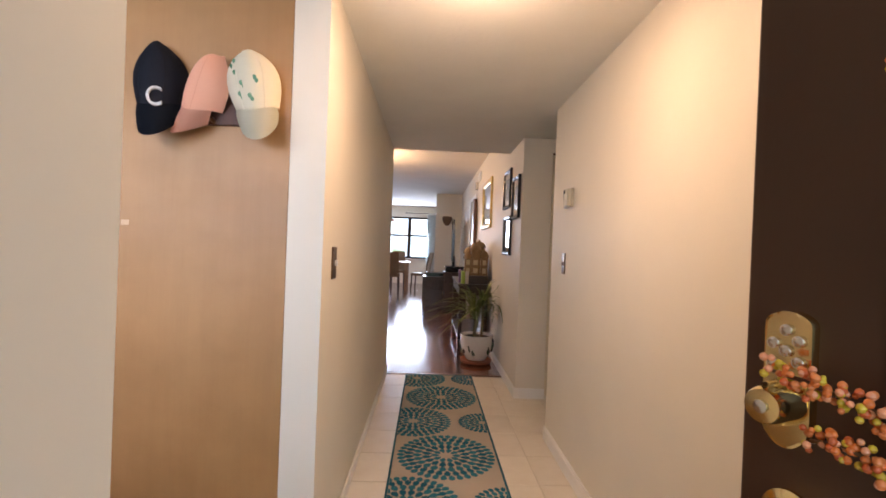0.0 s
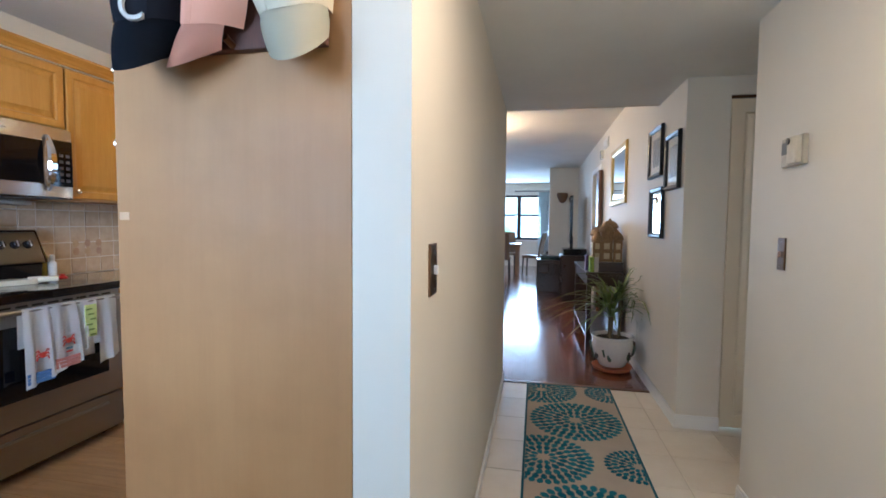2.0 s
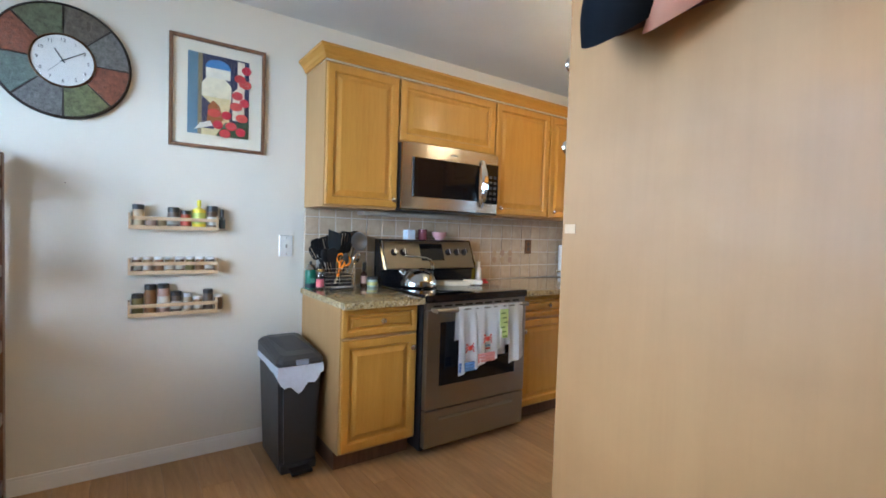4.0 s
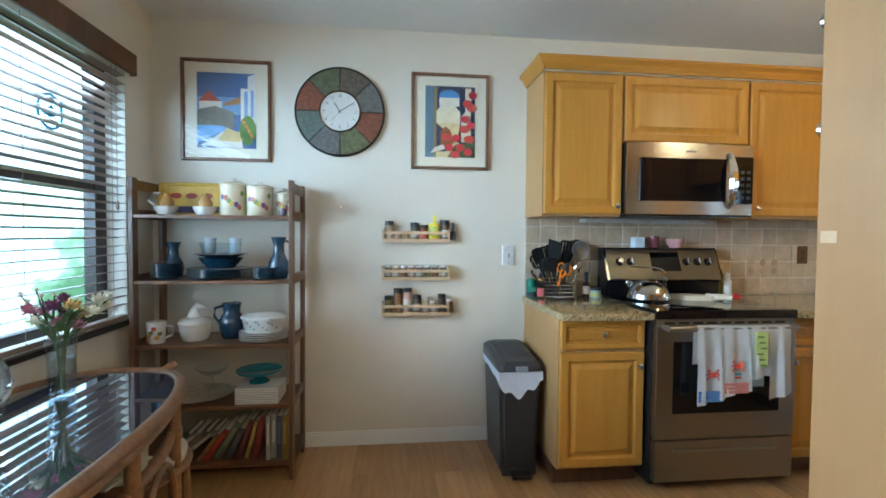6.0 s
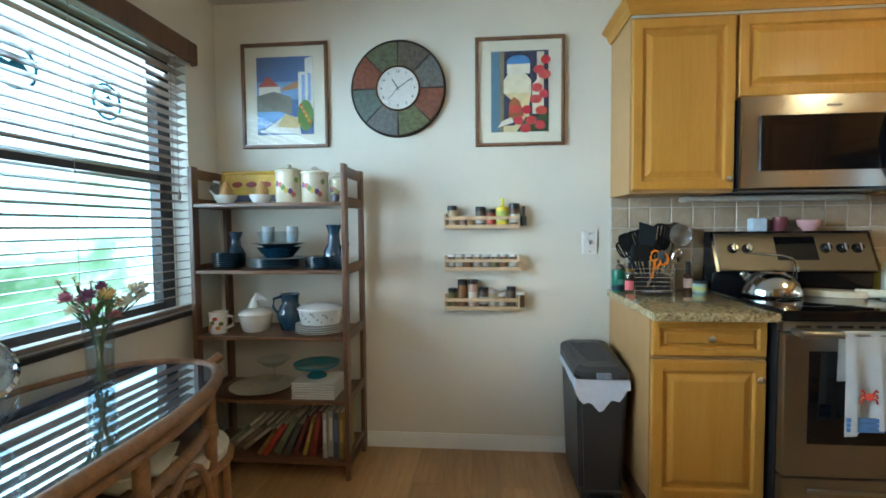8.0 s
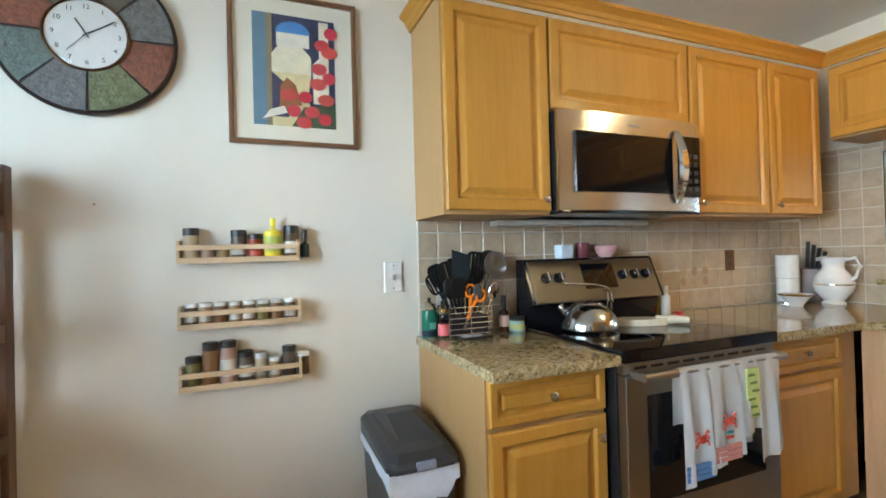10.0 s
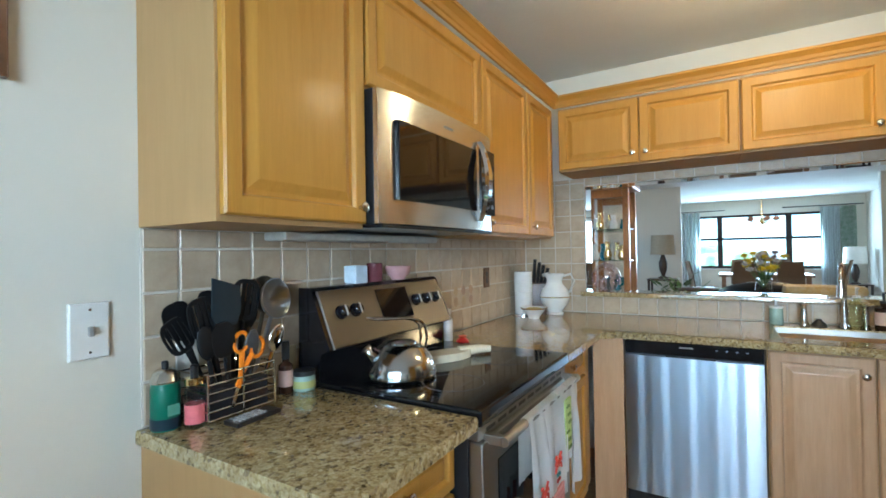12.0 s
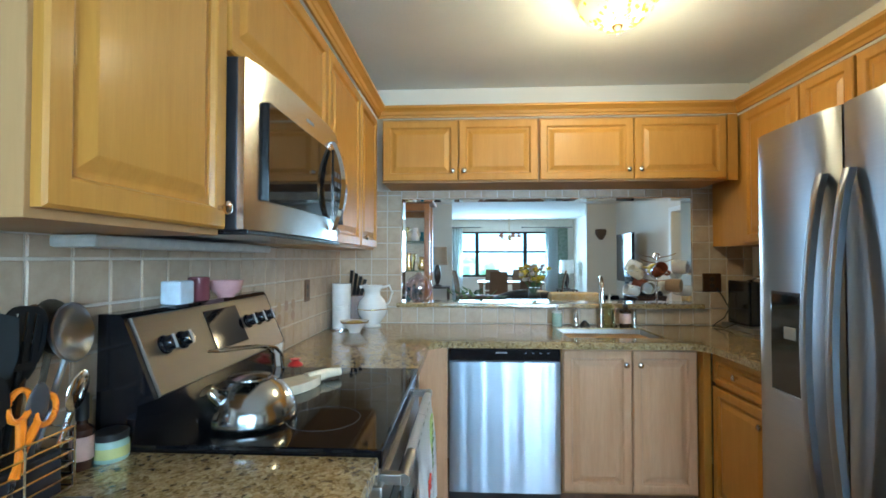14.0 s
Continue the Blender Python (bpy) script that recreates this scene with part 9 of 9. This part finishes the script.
# sofa backs and lamp, seen through the pass-through
def lounge_sofa(x0, x1, y0, y1, mat, label):
    ob = built("sofa", label, "sofa", ((x0 + x1) / 2, (y0 + y1) / 2, 0))
    part("base", box(x0, x1, y0, y1, 0.06, 0.42, 0.03), mat, ob)
    part("backrest", box(x0, x1, y0, y0 + 0.22, 0.421, 0.86, 0.06), mat, ob)
    for x in (x0, x1 - 0.18):
        part("armrest", box(x, x + 0.18, y0 + 0.221, y1, 0.421, 0.62, 0.05), mat, ob)
    w = (x1 - x0 - 0.37) / 2
    for k in range(2):
        part("cushion", box(x0 + 0.185 + k * w, x0 + 0.18 + (k + 1) * w, y0 + 0.23, y1 - 0.02, 0.425, 0.55, 0.04), mat, ob)
    for x in (x0 + 0.05, x1 - 0.1):
        for y in (y0 + 0.05, y1 - 0.1):
            part("foot", box(x, x + 0.05, y, y + 0.05, 0, 0.0595), ESPRESSO, ob)


lounge_sofa(-2.45, -1.0, 7.4, 8.3, paint("dark_leather", (0.06, 0.035, 0.025), 0.45, 80, 0.4, 0.2), "dark brown leather sofa in the living room")
def curved_chair():
    ob = built("lounge_chair", "black curved lounge chair in the living room", "chair", (-1.45, 6.6, 0))
    part("seat", lathe([(0.25, 0.36), (0.36, 0.42), (0.38, 0.50), (0.30, 0.54), (0.002, 0.55)], 28, pose(-1.65, 6.75, 0)), BLACK, ob, smooth=True)
    part("backrest", tube([(-1.65 + 0.40 * math.cos(radians(a)), 6.75 + 0.40 * math.sin(radians(a)), 0.80 + 0.16 * math.sin(radians((a + 170) / 160 * 180))) for a in range(-170, -9, 16)], 0.06, 10), BLACK, ob, smooth=True)
    for a in (40, 130, 220, 310):
        part("leg", tube([(-1.65 + 0.28 * math.cos(radians(a)), 6.75 + 0.28 * math.sin(radians(a)), 0.40), (-1.65 + 0.34 * math.cos(radians(a)), 6.75 + 0.34 * math.sin(radians(a)), 0)], 0.018, 8), BLACK, ob)
        part("support", tube([(-1.65 + 0.36 * math.cos(radians(-a)), 6.75 - 0.36 * abs(math.sin(radians(a))), 0.48), (-1.65 + 0.40 * math.cos(radians(-a)), 6.75 - 0.40 * abs(math.sin(radians(a))), 0.82)], 0.015, 8), BLACK, ob)
curved_chair()
ob = built("side_table", "small dark table beneath the pass-through with a plaid cloth", "table", (-1.5, 5.6, 0))
part("tabletop", box(-1.95, -1.05, 5.2, 5.75, 0.93, 0.965, 0.006), ESPRESSO, ob)
for x in (-1.92, -1.13):
    for y in (5.23, 5.67):
        part("leg", box(x, x + 0.05, y, y + 0.05, 0, 0.9295), ESPRESSO, ob)
solo("plaid_throw", box(-1.62, -1.18, 5.25, 5.45, 0.9655, 1.055, 0.035), tile_mat("yellow_plaid_cloth", (0.55, 0.34, 0.10), (0.62, 0.52, 0.34), 0.9, 30, 0.2), "folded yellow plaid throw on the table", "throw")
blossom_pot(-1.72, 5.55, 0.965, 40, 0.13, [tint(0.75, 0.52, 0.03), tint(0.75, 0.55, 0.04), tint(0.55, 0.42, 0.40), tint(0.60, 0.55, 0.50)], "bouquet with yellow and cream flowers")
random.seed(33)
ob = built("houseplant", "low green houseplant beyond the pass-through", "plant", (-2.25, 5.5, 0))
part("pot", lathe([(0.10, 0), (0.15, 0.3), (0.14, 0.3), (0.10, 0.28), (0.002, 0.27)], 20, pose(-2.25, 5.45, 0.55)), tint(0.20, 0.08, 0.05), ob, smooth=True)
part("stand", box(-2.42, -2.08, 5.28, 5.62, 0, 0.5495, 0.01), ESPRESSO, ob)
bm = bmesh.new()
for k in range(70):
    a, t = random.uniform(0, 6.28), random.uniform(0, 1)
    p = Vector((-2.25 + 0.25 * t * math.cos(a), 5.45 + 0.25 * t * math.sin(a), 0.92 + 0.20 * random.random() - 0.08 * t))
    prism([(0, 0), (0.05, 0.02), (0.10, 0), (0.05, -0.02)], 0, 0.001, Matrix.Translation(p) @ pose(0, 0, 0, 0, random.uniform(-50, 30), math.degrees(a)), bm)
for k in range(12):
    a = k * 0.52
    tube([(-2.25, 5.45, 0.82), (-2.25 + 0.16 * math.cos(a), 5.45 + 0.16 * math.sin(a), 1.0)], 0.003, 4, bm)
tagged(part("foliage", bm, LEAF, ob, "pointed green leaves"), kind="stuff")


def floor_lamp_table(x, y, label, h=0.62, shade=SHADE):
    ob = built("table_lamp", label, "lamp", (x, y, h))
    part("base", lathe([(0.09, h + 0.0005), (0.09, h + 0.02), (0.03, h + 0.05), (0.065, h + 0.16), (0.075, h + 0.28), (0.035, h + 0.42), (0.015, h + 0.46)], 22, pose(x, y, 0)), ESPRESSO, ob, smooth=True)
    part("shade", lathe([(0.21, h + 0.44), (0.19, h + 0.80)], 28, pose(x, y, 0), cap=False), shade, ob, "drum lamp shade", True)
    t = built("end_table", "small dark end table under a lamp", "table", (x, y, 0))
    part("tabletop", box(x - 0.25, x + 0.25, y - 0.25, y + 0.25, h - 0.03, h, 0.005), ESPRESSO, t)
    for sx in (-1, 1):
        for sy in (-1, 1):
            part("leg", box(x + sx * 0.22 - 0.02, x + sx * 0.22 + 0.02, y + sy * 0.22 - 0.02, y + sy * 0.22 + 0.02, 0, h - 0.0305), ESPRESSO, t)


floor_lamp_table(-2.92, 10.75, "table lamp with a beige drum shade", 0.78)
floor_lamp_table(0.47, 14.45, "white-shaded table lamp by the dining room", 0.50, PORCELAIN)


def curio():
    x0, x1, y0, y1, h = -3.08, -2.66, 5.55, 5.95, 1.93
    ob = built("curio_cabinet", "oak glass-fronted curio cabinet with lit shelves", "display cabinet", (-2.9, 5.75, 0))
    OAK = wood("golden_oak", (0.52, 0.22, 0.06), (0.38, 0.14, 0.035), 0.3, (9, 9, 0.8), 0.2)
    for x in (x0, x1 - 0.05):
        for y in (y0, y1 - 0.05):
            part("post", box(x, x + 0.05, y, y + 0.05, 0, h - 0.08, 0.004), OAK, ob)
    part("top_rail", box(x0 + 0.0505, x1 - 0.0505, y0 + 0.001, y0 + 0.03, h - 0.15, h - 0.081, 0.003), OAK, ob)
    part("base", box(x0 - 0.01, x1 + 0.01, y0 - 0.01, y1, 0.0, 0.14, 0.004), OAK, ob)
    part("cornice", box(x0 - 0.04, x1 + 0.04, y0 - 0.04, y1, h - 0.08, h, 0.015), OAK, ob)
    part("back_mirror", box(x0 + 0.051, x1 - 0.051, y1 - 0.02, y1 - 0.01, 0.15, h - 0.09), MIRROR, ob, "mirrored back")
    for z in (0.55, 0.90, 1.22, 1.50):
        part("glass_shelf", box(x0 + 0.01, x1 - 0.01, y0 + 0.035, y1 - 0.025, z, z + 0.008), glass("green_shelf_glass", (0.80, 0.92, 0.90), 0, 0.3), ob)
    part("pane", box(x0 + 0.051, x1 - 0.051, y0 + 0.012, y0 + 0.015, 0.15, h - 0.151), CLEAR, ob)
    random.seed(17)
    for z in (0.558, 0.908, 1.228, 1.508):
        for k in range(5):
            x, y = x0 + 0.085 + 0.062 * k, y0 + 0.12 + 0.15 * random.random()
            r, hh = random.uniform(0.025, 0.045), random.uniform(0.08, 0.17)
            solo("ornament", lathe([(r * 0.7, z + 0.0005), (r, z + hh * 0.3), (r * 0.5, z + hh * 0.7), (r * 0.7, z + hh), (r * 0.2, z + hh + 0.005)], 14, pose(x, y, 0)), random.choice([PORCELAIN, BLUE_GLASS, CREAM_GLAZE, TEAL, BRASS]), "small ornament in the curio cabinet", "ornament", "ornaments in the curio cabinet", True)


curio()


# ---- floors and tiles, piece by piece ----
def slab_mesh(name, w, d, h, mat, chamfer=0.0015):
    """A thin piece lying flat, its top edges chamfered, centred on its own origin."""
    bm = bmesh.new()
    c = chamfer
    lo = [bm.verts.new((sx * w / 2, sy * d / 2, 0)) for sx, sy in ((-1, -1), (1, -1), (1, 1), (-1, 1))]
    mi = [bm.verts.new((sx * w / 2, sy * d / 2, h - c)) for sx, sy in ((-1, -1), (1, -1), (1, 1), (-1, 1))]
    hi = [bm.verts.new((sx * (w / 2 - c), sy * (d / 2 - c), h)) for sx, sy in ((-1, -1), (1, -1), (1, 1), (-1, 1))]
    for a, b in ((lo, mi), (mi, hi)):
        for i in range(4):
            bm.faces.new((a[i], a[(i + 1) % 4], b[(i + 1) % 4], b[i]))
    bm.faces.new(hi)
    return finish(bm, name, mat)


MESHES = {}


def piece(name, w, d, h, mat, parent, m, chamfer=0.0015):
    key = (name, round(w, 3), round(d, 3), mat.name)
    if key not in MESHES:
        MESHES[key] = slab_mesh(name, w, d, h, mat, chamfer)
    o = new(name, MESHES[key])
    o.parent = parent
    o.matrix_basis = m
    return o


floor_k = structure("floor_kitchen", box(WX, -0.45, SY, NY, -0.0118, -0.0045), tint(0.05, 0.03, 0.018))
random.seed(2)
y, row = SY, 0
while y < NY - 0.02:
    d = min(0.145, NY - y)
    x = WX - (0.0 if row % 3 == 0 else 0.45 if row % 3 == 1 else 0.85)
    while x < -0.46:
        a, b = max(x, WX), min(x + 1.22, -0.45)
        if b - a > 0.03:
            piece("plank", b - a - 0.0012, d - 0.0012, 0.0042, OAK_FLOOR, floor_k, pose((a + b) / 2, y + d / 2, -0.0043, 0, 0, 180 * random.randint(0, 1)), 0.0008)
        x += 1.22
    y += 0.145
    row += 1
piece("plank", 0.125, 1.074, 0.0042, OAK_FLOOR, floor_k, pose(-0.3875, 1.1985, -0.0043))
floor_h = structure("floor_hall", box(-0.325, 1.95, -0.16, 4.56, -0.0119, -0.0050), HALL_GROUT)
T = 0.335
yy = 4.535
while yy > -0.15:
    xx = -0.325
    while xx < 1.95:
        wdt, dpt = min(T, 1.95 - xx), min(T, yy + 0.16)
        if xx + wdt < 0.865 or (3.1 < yy < 4.3):
            piece("tile", wdt - 0.005, dpt - 0.005, 0.005, HALL_TILE, floor_h, pose(xx + wdt / 2, yy - dpt / 2, -0.0048))
        elif xx < 0.86:
            piece("tile", 0.86 - xx - 0.003, dpt - 0.005, 0.005, HALL_TILE, floor_h, pose((xx + 0.86) / 2, yy - dpt / 2, -0.0048))
        xx += T
    yy -= T
floor_l = structure("floor_living", box(-5.6, 3.3, 4.586, 15.2, -0.0117, -0.0052), tint(0.04, 0.015, 0.008))
rest = bmesh.new()
x, row = -5.6, 0
while x < 3.28:
    y = 4.586 - (0.0, 0.5, 0.9)[row % 3]
    while y < 15.15:
        a, b = max(y, 4.586), min(y + 1.3, 15.15)
        if b - a > 0.03:
            if -0.6 < x < 0.82:
                piece("plank", 0.1288, b - a - 0.0012, 0.005, CHERRY_FLOOR, floor_l, pose(x + 0.065, (a + b) / 2, -0.0050), 0.0008)
            else:
                v = [rest.verts.new(p) for p in ((x + 0.0006, a + 0.0006, -0.0002), (x + 0.1294, a + 0.0006, -0.0002), (x + 0.1294, b - 0.0006, -0.0002), (x + 0.0006, b - 0.0006, -0.0002))]
                rest.faces.new(v)
        y += 1.3
    x += 0.13
    row += 1
tagged(part("plank", rest, CHERRY_FLOOR, floor_l), kind="stuff")


# backsplash
def tiled(name, side, a0, a1, face, z0, z1, cut=0.0):
    """Square tumbled tiles over a stretch of wall, set in recessed grout."""
    th = 0.009
    if side == "e":
        back = structure(name, box(face + 0.0005, face + 0.006, a0, a1, z0, z1), GROUT)
    else:
        bm = bmesh.new()
        box(a0, a1, face - 0.0005, face + 0.0055, z0, z1, 0, bm)
        back = structure(name, bm, GROUT)
    s = 0.1085
    z = z0
    while z < z1 - 0.01:
        h = min(s, z1 - z)
        a = a0 - cut
        while a < a1 - 0.01:
            lo, w = max(a, a0), min(a + s, a1) - max(a, a0)
            if w > 0.012:
                m = facing(side, lo + w / 2, face + (0.002 if side == "e" else 0.003), z + h / 2) @ pose(0, 0, random.uniform(-0.0006, 0.0006), random.uniform(-0.3, 0.3), random.uniform(-0.3, 0.3), 0)
                piece("tile", w - 0.0065, h - 0.0065, th, SPLASH, back, m, 0.0025)
            a += s
        z += s


random.seed(6)
tiled("backsplash_west", "e", 1.921, NY - 0.008, WX, CT + 0.001, UB, 0.0175)
tiled("backsplash_north_left", "s", WX + 0.012, PX0 - 0.0005, NY, CT + 0.001, NB)
tiled("backsplash_north_right", "s", PX1 + 0.0005, -0.45, NY, CT + 0.001, NB)
tiled("backsplash_north_low", "s", PX0, PX1, NY, CT + 0.001, PZ0 - 0.031)
tiled("backsplash_north_top", "s", PX0, PX1, NY, PZ1 + 0.0005, NB)
# the painted accent tiles by the range
ob = built("accent_tile", "painted fruit accent tiles in the backsplash", "tile", (WX + 0.012, 3.54, 1.09))
for k in range(2):
    for j in range(3):
        part("painted_fruit", prism([(px, py) for px, py in ring(0, 0, 0.022, 0.026, 10)], 0, 0.0012, facing("e", 3.455 + 0.085 * j, WX + 0.0135, 1.06 + 0.055 * k)), [tint(0.40, 0.26, 0.16), tint(0.44, 0.32, 0.19), tint(0.37, 0.24, 0.17)][(k + j) % 3], ob)
